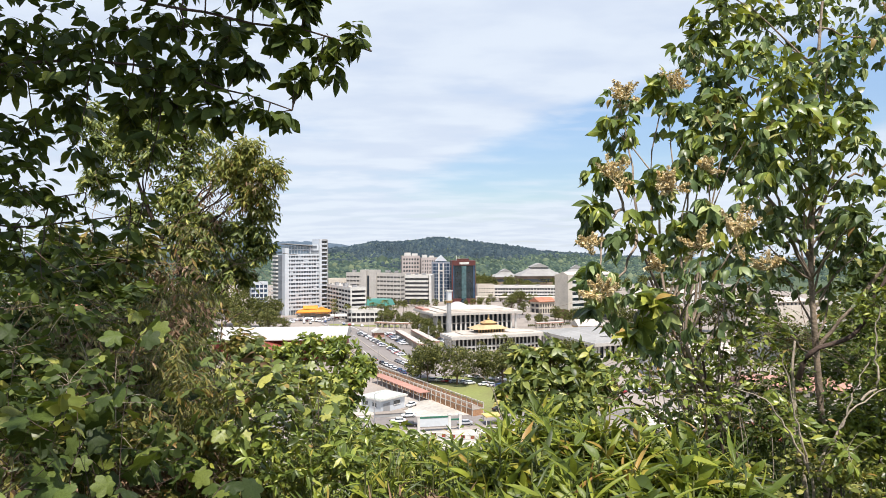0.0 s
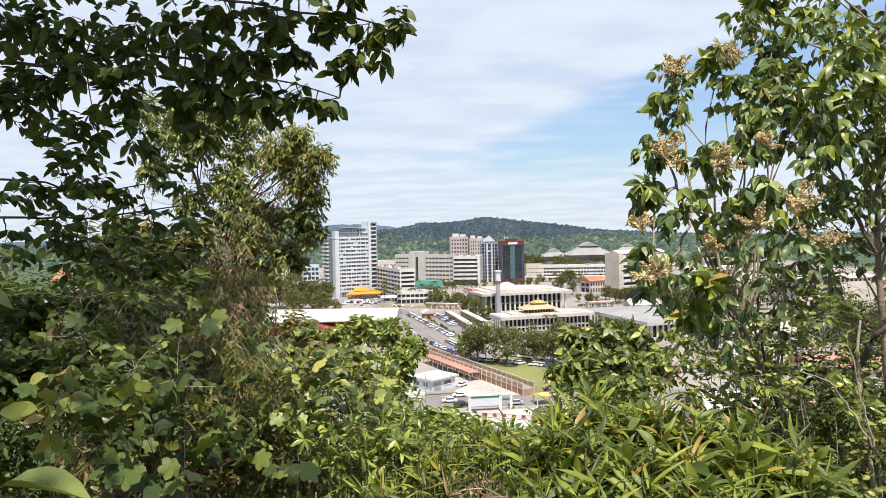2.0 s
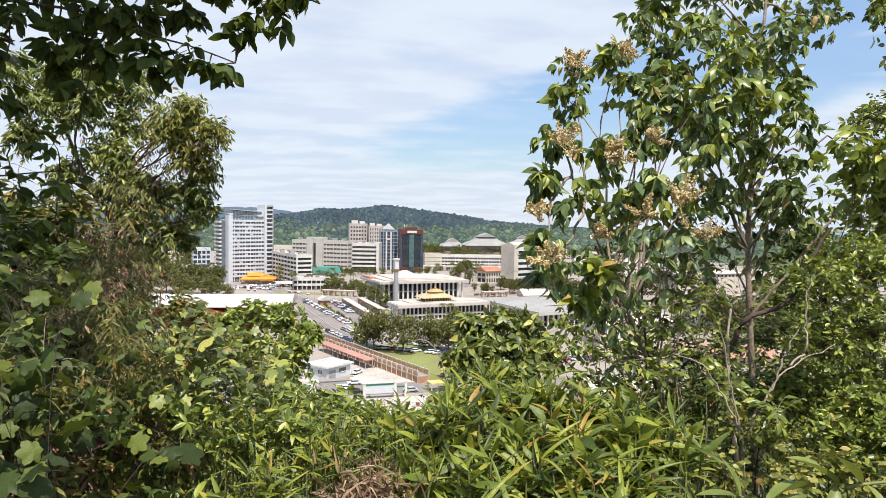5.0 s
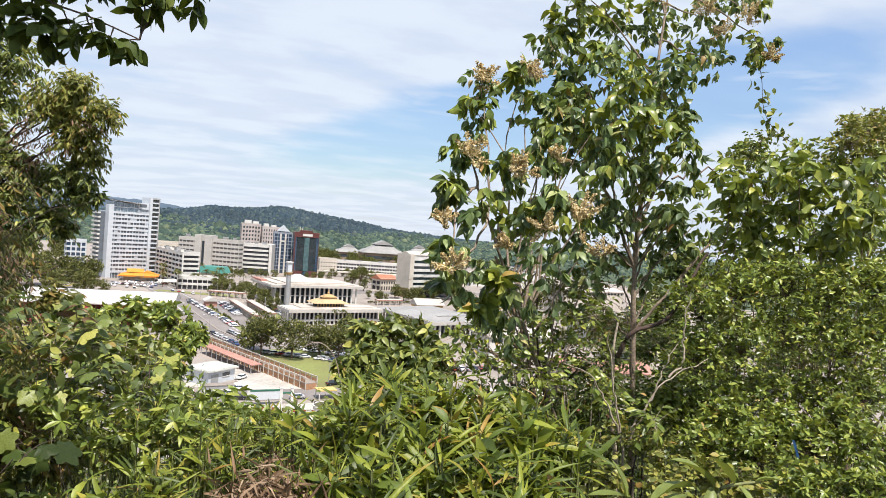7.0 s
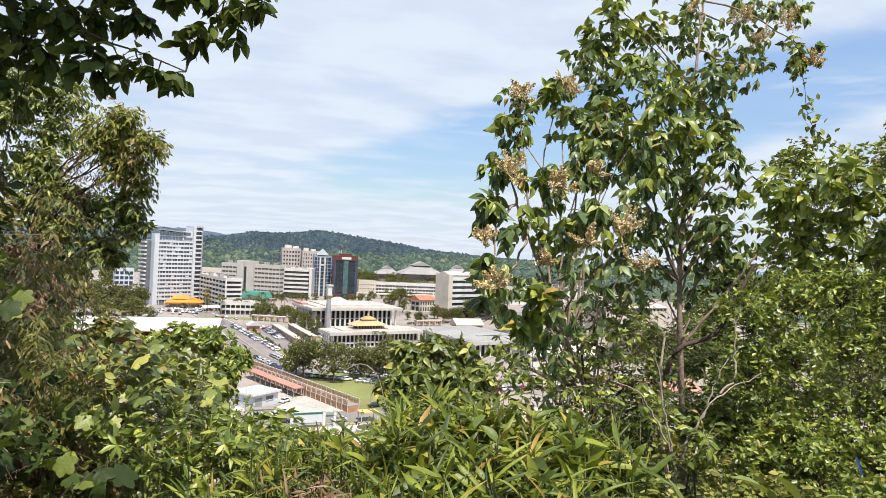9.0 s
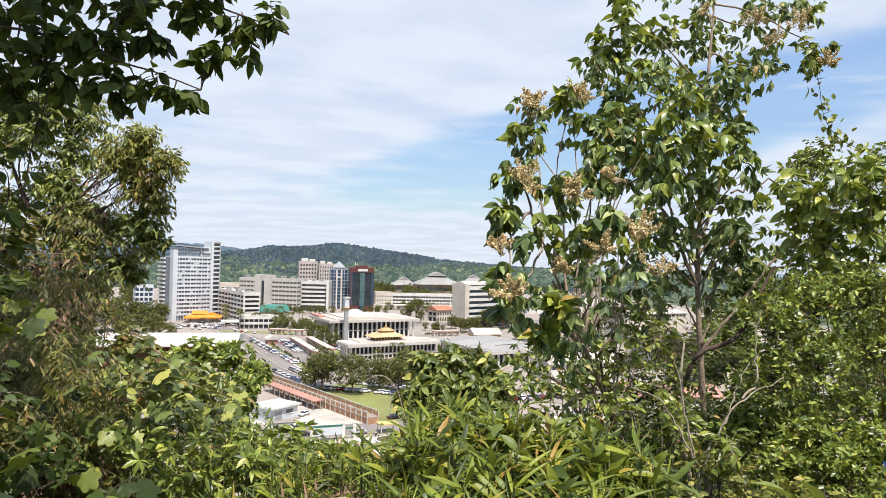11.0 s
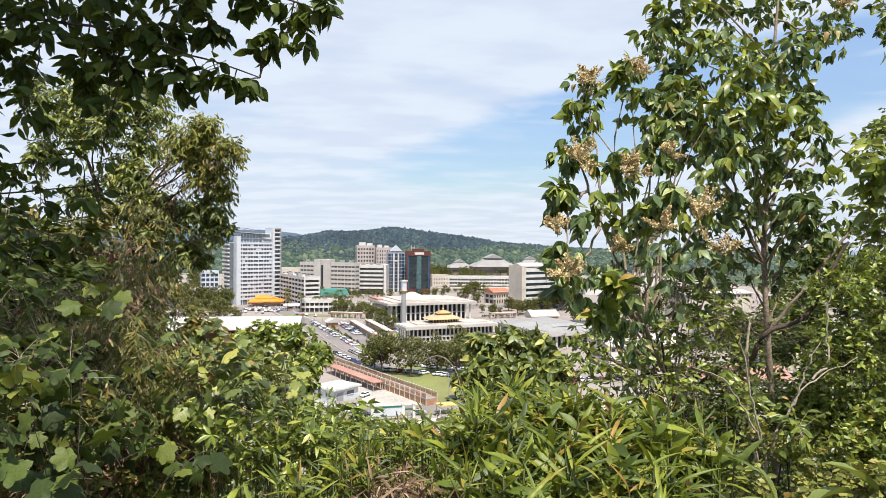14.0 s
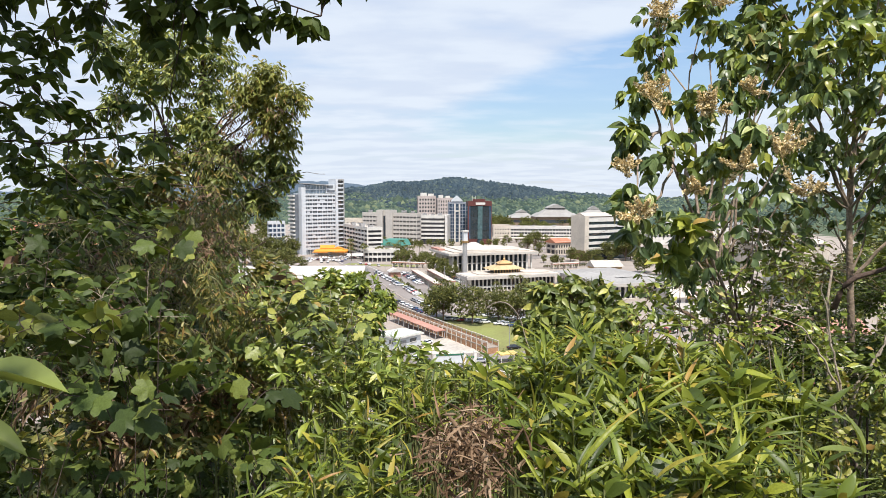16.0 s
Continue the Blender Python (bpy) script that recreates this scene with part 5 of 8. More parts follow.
def bough(wood, a, b, r0, r1, rng, sag=0.1, steps=9, sides=6):
    """A limb from a to b, crooked and tapering."""
    a, b = np.asarray(a, float), np.asarray(b, float)
    s = np.linspace(0, 1, steps)[:, None]
    L = np.linalg.norm(b - a)
    mid = (a + b) / 2 + np.array([0, 0, sag * L]) + rng.normal(0, 0.05 * L, 3)
    line = a * (1 - s) ** 2 + 2 * mid * s * (1 - s) + b * s**2
    line[1:-1] += rng.normal(0, 0.012 * L, (steps - 2, 3))
    wood.tube(line, np.linspace(r0, r1, steps), sides)
    return line


def limbs(wood, trunk, clumps, rng, r0=0.03, r1=0.008, sag=0.06, below=0.1):
    """Limbs from the trunk line out to each clump, leaving it somewhat below the clump."""
    trunk = np.asarray(trunk, float)
    for x, y, z, r in clumps:
        c = np.array([x, y, z])
        d = np.linalg.norm((trunk - c) * [1, 1, 0.6] + [0, 0, below * np.linalg.norm(trunk[-1] - trunk[0])], axis=1)
        a = trunk[int(np.argmin(d))]
        bough(wood, a, c, r0, r1, rng, sag, 7, 5)


def plant(name, label, category, base, kind="", group=""):
    return thing(name, label, category, Matrix.Translation(base), group, kind)


def finish(ob, soup, name, material, label="", smooth=False):
    """Turn gathered pieces, given in the world, into a part of the plant."""
    o = soup.part(name, material, ob, label, smooth)
    o.matrix_parent_inverse = ob.matrix_world.inverted()
    return o


def smooth_line(points, n=24):
    p = np.asarray(points, float)
    t = np.concatenate([[0], np.cumsum(np.linalg.norm(np.diff(p, axis=0), axis=1))])
    q = np.linspace(0, t[-1], n)
    out = np.stack([np.interp(q, t, p[:, k]) for k in range(3)], -1)
    for _ in range(3):
        out[1:-1] = (out[:-2] + 2 * out[1:-1] + out[2:]) / 4
    return out


# ---------------------------------------------------------------- flowering tree on the right
def flowering_tree():
    rng = np.random.default_rng(11)
    stem = [(3.3, 5.6, 47.56), (3.23, 5.6, 48.54), (3.17, 5.6, 49.29), (3.13, 5.6, 49.93), (3.17, 5.6, 50.51), (3.24, 5.7, 51.12), (3.39, 5.9, 51.83), (3.58, 6.1, 52.81)]
    left = [(2.95, 5.4, 47.76), (2.28, 5.1, 48.37), (1.87, 4.8, 49.09), (1.44, 4.5, 49.82), (1.21, 4.4, 50.28)]
    clumps_high = [
        (1.43, 5.3, 51.19, 0.16), (1.8, 5.4, 51.33, 0.2), (1.42, 5.3, 50.96, 0.14), (1.8, 5.2, 51.03, 0.18),
        (2.4, 5.9, 51.85, 0.22), (2.95, 6.1, 52.1, 0.24), (3.51, 6.2, 52.2, 0.29), (4.09, 6.3, 52.43, 0.35),
        (4.63, 6.3, 52.57, 0.3), (4.76, 6.2, 52.2, 0.2), (2.75, 5.5, 51.44, 0.25), (3.44, 5.8, 51.59, 0.3),
        (4.27, 6.2, 51.95, 0.26), (2.57, 6, 52.45, 0.24), (3.39, 6.2, 52.76, 0.37), (4.38, 6.3, 53.02, 0.33)]
    clumps_high += [(2.1, 5.4, 51.6, 0.17), (2.26, 5.4, 51.45, 0.17), (2.21, 5.4, 51.25, 0.17), (2.4, 5.4, 51.19, 0.17)]
    clumps_mid = [
        (2.18, 5, 50.89, 0.18), (1.89, 4.8, 50.7, 0.16), (2.15, 5.2, 51.15, 0.14), (1.95, 5.1, 50.97, 0.14),
        (1.11, 4.4, 50.53, 0.16), (1.46, 4.5, 50.43, 0.2), (0.96, 4.2, 50.21, 0.14), (1.79, 4.7, 50.56, 0.18),
        (2.28, 4.9, 50.85, 0.22), (2.79, 5, 50.9, 0.32), (3.45, 5.5, 51.03, 0.21), (2.25, 4.6, 50.51, 0.24),
        (1.6, 3.8, 50.15, 0.18), (1.45, 4, 50.05, 0.18), (1.19, 4.1, 50.07, 0.2), (0.87, 3.7, 49.83, 0.11),
        (2.81, 4.9, 50.54, 0.23), (3.5, 5.5, 50.43, 0.24)]
    clumps_low = [
        (1.28, 4.2, 49.56, 0.19), (0.91, 3.9, 49.65, 0.11), (1.69, 4.4, 49.72, 0.21), (2.12, 4.6, 49.86, 0.19),
        (3.26, 5.5, 50.12, 0.2), (2.81, 5.4, 50.14, 0.19), (3.74, 5.6, 50.21, 0.18), (3.42, 5.8, 49.72, 0.2), (3.08, 5.9, 49.75, 0.19),
        (3.49, 5.6, 50, 0.2), (1.54, 4.5, 49.3, 0.13), (2.15, 5, 49.33, 0.19), (2.7, 5.4, 49.45, 0.2)]
    clumps_core = [
        (2.64, 5.2, 51.3, 0.2), (3.14, 5.5, 51.32, 0.18), (3.61, 5.8, 51.26, 0.17), (2.55, 5, 50.93, 0.2), (3.05, 5.3, 50.87, 0.18), (3.28, 5.2, 50.78, 0.17), (2.61, 5.5, 50.8, 0.2),
        (2.54, 5.8, 50.67, 0.18), (2.68, 5, 50.56, 0.17), (2.03, 5.3, 50.19, 0.2), (2.2, 5.2, 50.01, 0.18), (2.66, 5.5, 50.09, 0.17), (3.07, 5.8, 50.28, 0.16), (1.74, 5, 49.85, 0.18),
        (2.16, 5.3, 49.72, 0.17), (2.43, 5.2, 49.74, 0.18), (1.68, 5.5, 49.58, 0.18), (3.34, 5.8, 50.19, 0.14), (3.13, 5, 50.22, 0.14), (3.12, 5.3, 51.53, 0.18), (2.47, 5.2, 51.48, 0.17), (3.53, 5.5, 51.73, 0.2)]
    joined = clumps_high + clumps_mid + clumps_low
    fill = []
    while len(fill) < 15:
        i, j = rng.integers(0, len(joined), 2)
        a, b = np.array(joined[i]), np.array(joined[j])
        if i != j and np.linalg.norm(a[:3] - b[:3]) < 0.95 and a[0] > 1.9:
            fill.append(tuple((a + b) / 2 * [1, 1, 1, 0.9] + [0, rng.uniform(-0.1, 0.4), 0, 0]))
    t = plant("flowering_tree", "slender tree with drooping leaves and pale orange blossom", "tree", stem[0])
    wood, crown = Soup(), Soup()
    main, second = smooth_line(stem, 40), smooth_line(left, 30)
    wood.tube(main, np.linspace(0.034, 0.008, 40) * (1 + 0.06 * rng.normal(0, 1, 40)), 10)
    wood.tube(second, np.linspace(0.019, 0.008, 30), 8)
    both = np.concatenate([main[8:], second[8:]])
    limbs(wood, both, joined + clumps_core, rng, 0.011, 0.004, 0.03)
    for a, b in (((3.13, 5.6, 49.93), (2.43, 5.2, 50.81)), ((3.13, 5.6, 49.98), (3.58, 5.7, 50.99)), ((3.13, 5.6, 49.77), (2.67, 5.3, 50.5)), ((3.19, 5.6, 49.13), (3.54, 5.5, 49.64)), ((3.54, 5.5, 49.64), (3.79, 5.4, 50.08))):
        bough(wood, a, b, 0.020, 0.009, rng, 0.02, 9, 7)
    finish(t, wood, "trunk", M["tan_bark"], "grey-brown trunk and limbs", True)
    star = Soup()
    sprays(star, None, clumps_high[4:12], rng, DROOP, 0.110, 7, 9, "whorl", 1.0, reach=1.15, lift=0.6, spread=0.7)
    sprays(star, None, clumps_mid, rng, DROOP, 0.102, 6, 9, "whorl", 1.1, reach=0.95, lift=0.6, spread=0.75)
    sprays(crown, None, clumps_high, rng, DROOP, 0.092, 10, 9, "whorl", 1.1, reach=1.05, lift=0.4, spread=0.7)
    sprays(crown, None, clumps_mid, rng, DROOP, 0.099, 8, 9, "whorl", 1.2, reach=0.95, lift=0.4, spread=0.75, own=(t, "droop", 260))
    sprays(crown, None, clumps_low, rng, DROOP, 0.101, 8, 8, "whorl", 1.0, reach=1.25, lift=0.3, spread=0.7)
    sprays(crown, None, clumps_core, rng, DROOP, 0.101, 7, 9, "whorl", 1.1, reach=1.1, lift=0.4, spread=0.75)
    sprays(star, None, clumps_core[:10], rng, DROOP, 0.110, 4, 9, "whorl", 0.9, reach=1.1, lift=0.7, spread=0.75)
    sprays(crown, None, fill, rng, DROOP, 0.101, 7, 8, "whorl", 1.1, reach=1.1, lift=0.3, spread=0.7)
    finish(t, crown, "crown", LEAF["droop"], "drooping mid-green leaves")
    sprays(star, None, [(1.18, 4.05, 49.49, 0.09), (1.29, 4, 49.66, 0.1)], rng, DROOP, 0.150, 4, 9, "whorl", 0.45, reach=0.6, lift=1.2, spread=1.2)
    sprays(star, None, [(2.6, 5, 51.27, 0.22), (2.59, 4.7, 50.86, 0.16), (2.31, 5.7, 51.84, 0.2), (2.72, 5.9, 52.17, 0.2), (2.41, 5.6, 52.06, 0.21), (2.21, 5.6, 51.81, 0.19), (2.5, 5.3, 51.53, 0.18), (1.35, 4.9, 50.95, 0.14), (1.71, 5.1, 51.22, 0.15), (2.36, 4.6, 50.97, 0.17), (2.75, 4.7, 50.83, 0.16), (2.41, 5.7, 51.98, 0.18)], rng, DROOP, 0.119, 5, 9, "whorl", 0.8, reach=1.1, lift=0.7)
    finish(t, star, "young_foliage", LEAF["bright"], "fresh light-green leaf whorls")
    # blossom heads
    for x, y, z, r in [(1.42, 5.3, 51.28, 0.1), (1.08, 4.3, 50.55, 0.11), (1.44, 4.4, 50.46, 0.1), (1.59, 3.7, 50.16, 0.1), (1.44, 3.8, 50.08, 0.07), (0.84, 3.6, 49.82, 0.07), (0.89, 4.1, 50.06, 0.06), (4.49, 6.2, 52.49, 0.15), (4.82, 6.2, 52.12, 0.09), (4.01, 6.2, 52.48, 0.11), (1.21, 3.9, 49.94, 0.05), (2.15, 4.5, 49.94, 0.08), (1.79, 5.3, 51.35, 0.08), (1.79, 4.6, 50.6, 0.06), (1.41, 5.2, 51.26, 0.1), (1.8, 5.3, 51.39, 0.09), (4.14, 6.1, 52.26, 0.09), (4.72, 6.1, 52.07, 0.07), (3.31, 6, 52.43, 0.08), (1.48, 4.4, 50.46, 0.07)]:
        fl = Soup()
        y, r = y - 0.14, r * 1.05
        root = np.array([x, y, z - r * 0.9])
        pts = []
        # loose panicle: side branches of uneven length, each a spike of tiny florets
        for k in range(11):
            d = unit(rng.normal(0, 0.55, 3) + [0, -0.1, 0.75])
            L = r * rng.uniform(0.9, 1.9)
            tip = root + d * L
            fl.tube(np.stack([root, root + d * L * 0.5 + rng.normal(0, r * 0.06, 3), tip]), [0.003, 0.0025, 0.0015], 3)
            q = rng.uniform(0.4, 1.0, (90, 1))
            pts.append(root + d * L * q + rng.normal(0, 1, (90, 3)) * r * 0.17 * (1.15 - q))
        pts = np.concatenate(pts)
        m = len(pts)
        put_leaves(fl, FLAKE, pts, rng.normal(0, 1, (m, 3)) + [0, 0, 0.5], rng.uniform(0.009, 0.02, m), rng, 1.0)
        finish(t, fl, "blossom", LEAF["flower"], "pale orange blossom head")


flowering_tree()


# hanging climber beside the tree top
def climber():
    rng = np.random.default_rng(12)
    line = smooth_line([(4.61, 6.2, 52.3), (4.83, 6.2, 51.91), (4.85, 6.2, 51.54), (5.05, 6.2, 51.29), (5.29, 6.2, 51.22)], 16)
    t = plant("climber", "thin vine with small leaves hanging from the tree", "vine", line[-1])
    wood, leaves = Soup(), Soup()
    wood.tube(line, np.full(16, 0.004), 4)
    P = line[rng.integers(1, 16, 70)] + rng.normal(0, 0.055, (70, 3))
    put_leaves(leaves, SMALL, P, rng.normal(0, 1, (70, 3)) + [0.3, 0, 0], rng.uniform(0.07, 0.115, 70), rng, 0.8)
    bough(wood, (3.46, 5.6, 50.62), (4.79, 6.4, 51.01), 0.010, 0.006, rng, -0.08, 12, 5)
    sprays(leaves, wood, [(4.93, 6.4, 51.14, 0.15), (4.80, 6.4, 51.06, 0.12), (5.06, 6.4, 51.24, 0.12), (4.62, 6.35, 50.98, 0.08)], rng, SMALL, 0.06, 12, 7, "rank", 0.5, 0.0015, reach=1.3)
    finish(t, wood, "stem", M["bark"])
    finish(t, leaves, "foliage", LEAF["tree"])


climber()


# ---------------------------------------------------------------- dark overhanging branch on the left
def overhang():
    rng = np.random.default_rng(21)
    trunk = [(-3.9, 1.6, 47.6), (-3.7, 1.7, 49.5), (-3.3, 1.9, 51.2), (-2.6, 2.2, 52.4)]
    t = plant("overhanging_tree", "tree with shade-darkened leaves reaching over the path", "tree", trunk[0])
    tips = [
        (-0.36, 2.85, 50.92, 0.06), (-0.43, 2.85, 50.90, 0.06), (-0.46, 2.85, 50.81, 0.05), (-0.52, 2.9, 50.95, 0.07), (-0.54, 2.9, 50.84, 0.07),
        (-0.60, 2.9, 50.77, 0.05), (-0.71, 2.88, 50.61, 0.04), (-0.77, 2.88, 50.61, 0.04), (-0.66, 2.92, 50.77, 0.04), (-0.84, 2.9, 50.63, 0.05),
        (-0.93, 2.95, 50.65, 0.06), (-0.70, 2.95, 50.97, 0.09), (-0.97, 3.0, 50.98, 0.12), (-0.90, 3.0, 50.88, 0.06),
        (-1.05, 2.95, 50.64, 0.08), (-1.10, 3.0, 50.82, 0.10), (-1.19, 3.0, 51.02, 0.16), (-1.24, 3.05, 50.68, 0.11), (-1.40, 3.0, 51.0, 0.18),
        (-1.34, 3.0, 50.82, 0.12), (-1.46, 3.05, 50.66, 0.11), (-1.62, 3.05, 50.84, 0.16), (-1.66, 3.1, 51.06, 0.19), (-1.80, 3.1, 50.72, 0.14),
        (-1.92, 3.1, 51.06, 0.2), (-1.96, 3.05, 50.84, 0.16), (-2.12, 3.1, 50.8, 0.15), (-2.16, 3.1, 51.06, 0.17)]
    wisps = [
        (-2.08, 3.05, 50.58, 0.12), (-1.92, 3.1, 50.57, 0.1), (-2.1, 3.1, 50.40, 0.12), (-1.66, 2.95, 50.50, 0.09), (-1.92, 3.0, 50.28, 0.1),
        (-2.2, 3.1, 50.28, 0.12), (-2.16, 3.2, 50.1, 0.12), (-2.1, 3.3, 49.95, 0.1), (-1.36, 3.05, 50.52, 0.07), (-2.45, 3.2, 50.29, 0.14), (-2.49, 3.2, 50.03, 0.14)]
    sparse = [(-1.75, 3.1, 50.2, 0.09), (-1.62, 3.0, 50.12, 0.08), (-1.82, 3.1, 50.02, 0.09), (-1.74, 3.3, 49.92, 0.08), (-2.25, 3.4, 49.9, 0.09), (-1.4, 3.0, 50.1, 0.07), (-1.97, 3.0, 50.36, 0.09), (-2.0, 3.3, 50.14, 0.09), (-2.15, 3.4, 50.2, 0.09), (-2.3, 3.3, 50.06, 0.09), (-1.9, 3.1, 49.88, 0.09), (-1.55, 3.2, 50.3, 0.08), (-1.5, 3.1, 49.95, 0.07)]
    # crown carried on out of view, placed to shade the left side
    above = [(-0.84, 2.9, 51.22, 0.15), (-1.18, 3, 51.3, 0.22), (-1.62, 3.1, 51.4, 0.25), (-1.99, 3.1, 51.41, 0.25), (-0.6, 2.88, 51.12, 0.1), (-2.38, 3.1, 51.06, 0.24), (-2.36, 3.1, 50.7, 0.19), (-1.4, 3, 51.68, 0.28), (-1.9, 3, 51.7, 0.28), (-1.0, 2.9, 51.58, 0.22), (-2.3, 3, 51.43, 0.28)]
    wood, crown = Soup(), Soup()
    main = smooth_line(trunk, 20)
    wood.tube(main, np.linspace(0.11, 0.05, 20), 10)
    arms = []
    for pts in ([(-2.6, 2.2, 52.4), (-2.03, 3, 51.31), (-1.36, 2.95, 51.14), (-0.85, 2.92, 51.02), (-0.52, 2.88, 50.96), (-0.31, 2.85, 50.87)],
                [(-3.3, 1.9, 51.2), (-2.37, 3.1, 50.87), (-1.94, 3.1, 50.91), (-1.36, 3, 50.87), (-0.94, 2.95, 50.72), (-0.66, 2.87, 50.62)],
                [(-3.5, 1.8, 50.4), (-2.33, 3.2, 50.32), (-2, 3.2, 50.24), (-1.8, 3.3, 50.3)],
                [(-3.5, 1.8, 50.2), (-2.33, 3.2, 50.13), (-2, 3.3, 50.13), (-1.62, 3.4, 50.19)]):
        line = smooth_line(pts, 30)
        line[1:-1] += rng.normal(0, 0.006, (28, 3))
        wood.tube(line, np.linspace(0.015, 0.003, 30), 6)
        arms.append(line[6:])
    # overhead clumps out of view, added to shade the branch and left bank
    roof = [(rng.uniform(-3.2, -0.7), rng.uniform(1.65, 2.35), rng.uniform(52.6, 53.3), 0.42) for _ in range(20)]
    roof += [(rng.uniform(-2.0, -0.5), rng.uniform(-0.7, 0.3), rng.uniform(52.7, 53.3), 0.42) for _ in range(6)]
    bough(wood, (-2.6, 2.2, 52.4), (-2.4, 0.6, 53.2), 0.05, 0.02, rng, 0.05)
    bough(wood, (-2.4, 0.6, 53.2), (-1.0, 0.6, 53.2), 0.02, 0.008, rng, 0.05)
    limbs(wood, np.concatenate([main[12:], [(-2.4, 0.6, 53.2), (-1.6, 0.6, 53.25)]]), roof, rng, 0.012, 0.004, 0.03, 0.0)
    sprays(crown, None, roof, rng, OVAL, 0.10, 24, 9, "rank", 0.4, lift=0.0)
    limbs(wood, np.concatenate(arms), tips + wisps + sparse + above, rng, 0.004, 0.0018, 0.02, 0.0)
    sprays(crown, wood, tips[:11], rng, OVAL, 0.086, 5, 4, "rank", 0.7, 0.0014, lift=-0.1, reach=1.5, own=(t, "dark", 130), face=(0, 0.15, 1))
    sprays(crown, wood, tips[11:], rng, OVAL, 0.086, 11, 7, "rank", 0.6, 0.0014, lift=-0.05, reach=1.3, own=(t, "dark", 130), face=(0, 0.15, 1))
    sprays(crown, wood, wisps, rng, OVAL, 0.08, 7, 6, "rank", 0.45, 0.0012, lift=0.0, reach=1.6, face=(0, 0.15, 1))
    sprays(crown, wood, sparse, rng, OVAL, 0.072, 6, 5, "rank", 0.45, 0.0012, lift=0.0, reach=1.6, face=(0, 0.15, 1))
    sprays(crown, None, above, rng, OVAL, 0.082, 20, 9, "rank", 0.5, lift=0.0)
    finish(t, wood, "trunk", M["dark_bark"], "dark trunk and thin twigs", True)
    # leaf tones hold the shade seen from beneath the branch
    finish(t, crown, "crown", LEAF["dark"], "glossy green leaves toned dark for shade")


overhang()


# ---------------------------------------------------------------- vine-clad tree on the left
def vine_tree():
    rng = np.random.default_rng(31)
    stem = [(-2.86, 7, 47.26), (-2.81, 7, 48.11), (-2.77, 7, 49.07), (-2.79, 7, 49.85), (-2.81, 7, 50.4), (-2.81, 7.1, 50.95), (-2.78, 7.1, 51.51)]
    fork = [(-2.79, 7, 49.85), (-3.01, 7, 50.16), (-3.13, 7, 50.4), (-3.31, 7, 50.88)]
    t = plant("vine_clad_tree", "tree draped in climbers with green and brown leaves", "tree", stem[0])
    crown_c = [
        (-3.42, 7.1, 51.41, 0.29), (-3.03, 7.1, 51.47, 0.34), (-2.66, 7.1, 51.29, 0.32), (-3.53, 7, 51.09, 0.27),
        (-3.16, 7, 50.97, 0.31), (-2.78, 7.1, 50.89, 0.32), (-3.71, 7, 50.76, 0.23), (-2.96, 7.1, 50.59, 0.24),
        (-2.28, 6.8, 50.15, 0.28), (-1.96, 6.6, 50.2, 0.23), (-1.84, 6.6, 50.03, 0.15), (-2.19, 6.8, 49.8, 0.26),
        (-2.08, 6.8, 49.74, 0.11), (-2.5, 6.8, 49.56, 0.2), (-3.33, 7.1, 50.4, 0.22), (-3.88, 7.2, 51.46, 0.25), (-2.7, 6.9, 50.54, 0.24), (-2.81, 6.9, 50.24, 0.21), (-2.54, 6.8, 50.27, 0.2), (-3.01, 7, 51.21, 0.3), (-2.57, 6.8, 49.97, 0.21)]
    warm_c = [
        (-1.95, 6.4, 50.89, 0.26), (-1.65, 6.3, 50.76, 0.16), (-2.18, 6.5, 50.82, 0.21), (-1.82, 6.4, 50.64, 0.24),
        (-2.29, 6.5, 50.56, 0.2), (-2.3, 6.6, 50.32, 0.19), (-1.79, 6.5, 50.42, 0.17), (-1.9, 6.4, 50.97, 0.15), (-2.05, 6.5, 50.72, 0.21), (-1.93, 6.5, 50.53, 0.19), (-2.17, 6.6, 50.48, 0.19), (-2.01, 6.5, 50.82, 0.19)]
    column = [
        (-2.64, 6.9, 50.03, 0.24), (-2.63, 6.8, 49.68, 0.28), (-2.72, 6.8, 49.33, 0.3), (-2.59, 6.7, 48.99, 0.32),
        (-2.68, 6.7, 48.65, 0.33), (-2.75, 6.6, 48.33, 0.34), (-2.65, 6.5, 48.02, 0.35), (-2.76, 6.5, 47.68, 0.35),
        (-2.5, 6.7, 49.28, 0.2), (-2.48, 6.6, 48.95, 0.19), (-3.07, 6.8, 49.1, 0.23), (-3.08, 6.7, 48.65, 0.27),
        (-2.5, 6.5, 48.58, 0.22), (-3.06, 6.9, 49.56, 0.21)]
    wood, crown, warm, drape, dead = Soup(), Soup(), Soup(), Soup(), Soup()
    main, second = smooth_line(stem, 30), smooth_line(fork, 16)
    wood.tube(main, np.linspace(0.11, 0.022, 30), 10)
    wood.tube(second, np.linspace(0.035, 0.014, 16), 8)
    limbs(wood, np.concatenate([main[10:], second]), crown_c + warm_c, rng, 0.011, 0.004, 0.02)
    sprays(crown, None, crown_c, rng, LANCE4, 0.078, 72, 11, "rank", 0.8, lift=0.1, reach=1.1)
    sprays(warm, None, [warm_c[k] for k in (0, 1, 2, 3, 6, 7, 8, 9, 11)], rng, LANCE4, 0.064, 52, 11, "rank", 1.1, lift=0.1, reach=1.15)
    sprays(drape, None, column, rng, LANCE4, 0.074, 54, 10, "rank", 1.0, lift=-0.2, reach=1.1)
    sprays(dead, None, column[1:8], rng, NARROW, 0.085, 22, 8, "rank", 1.3, lift=-0.4, reach=1.15)
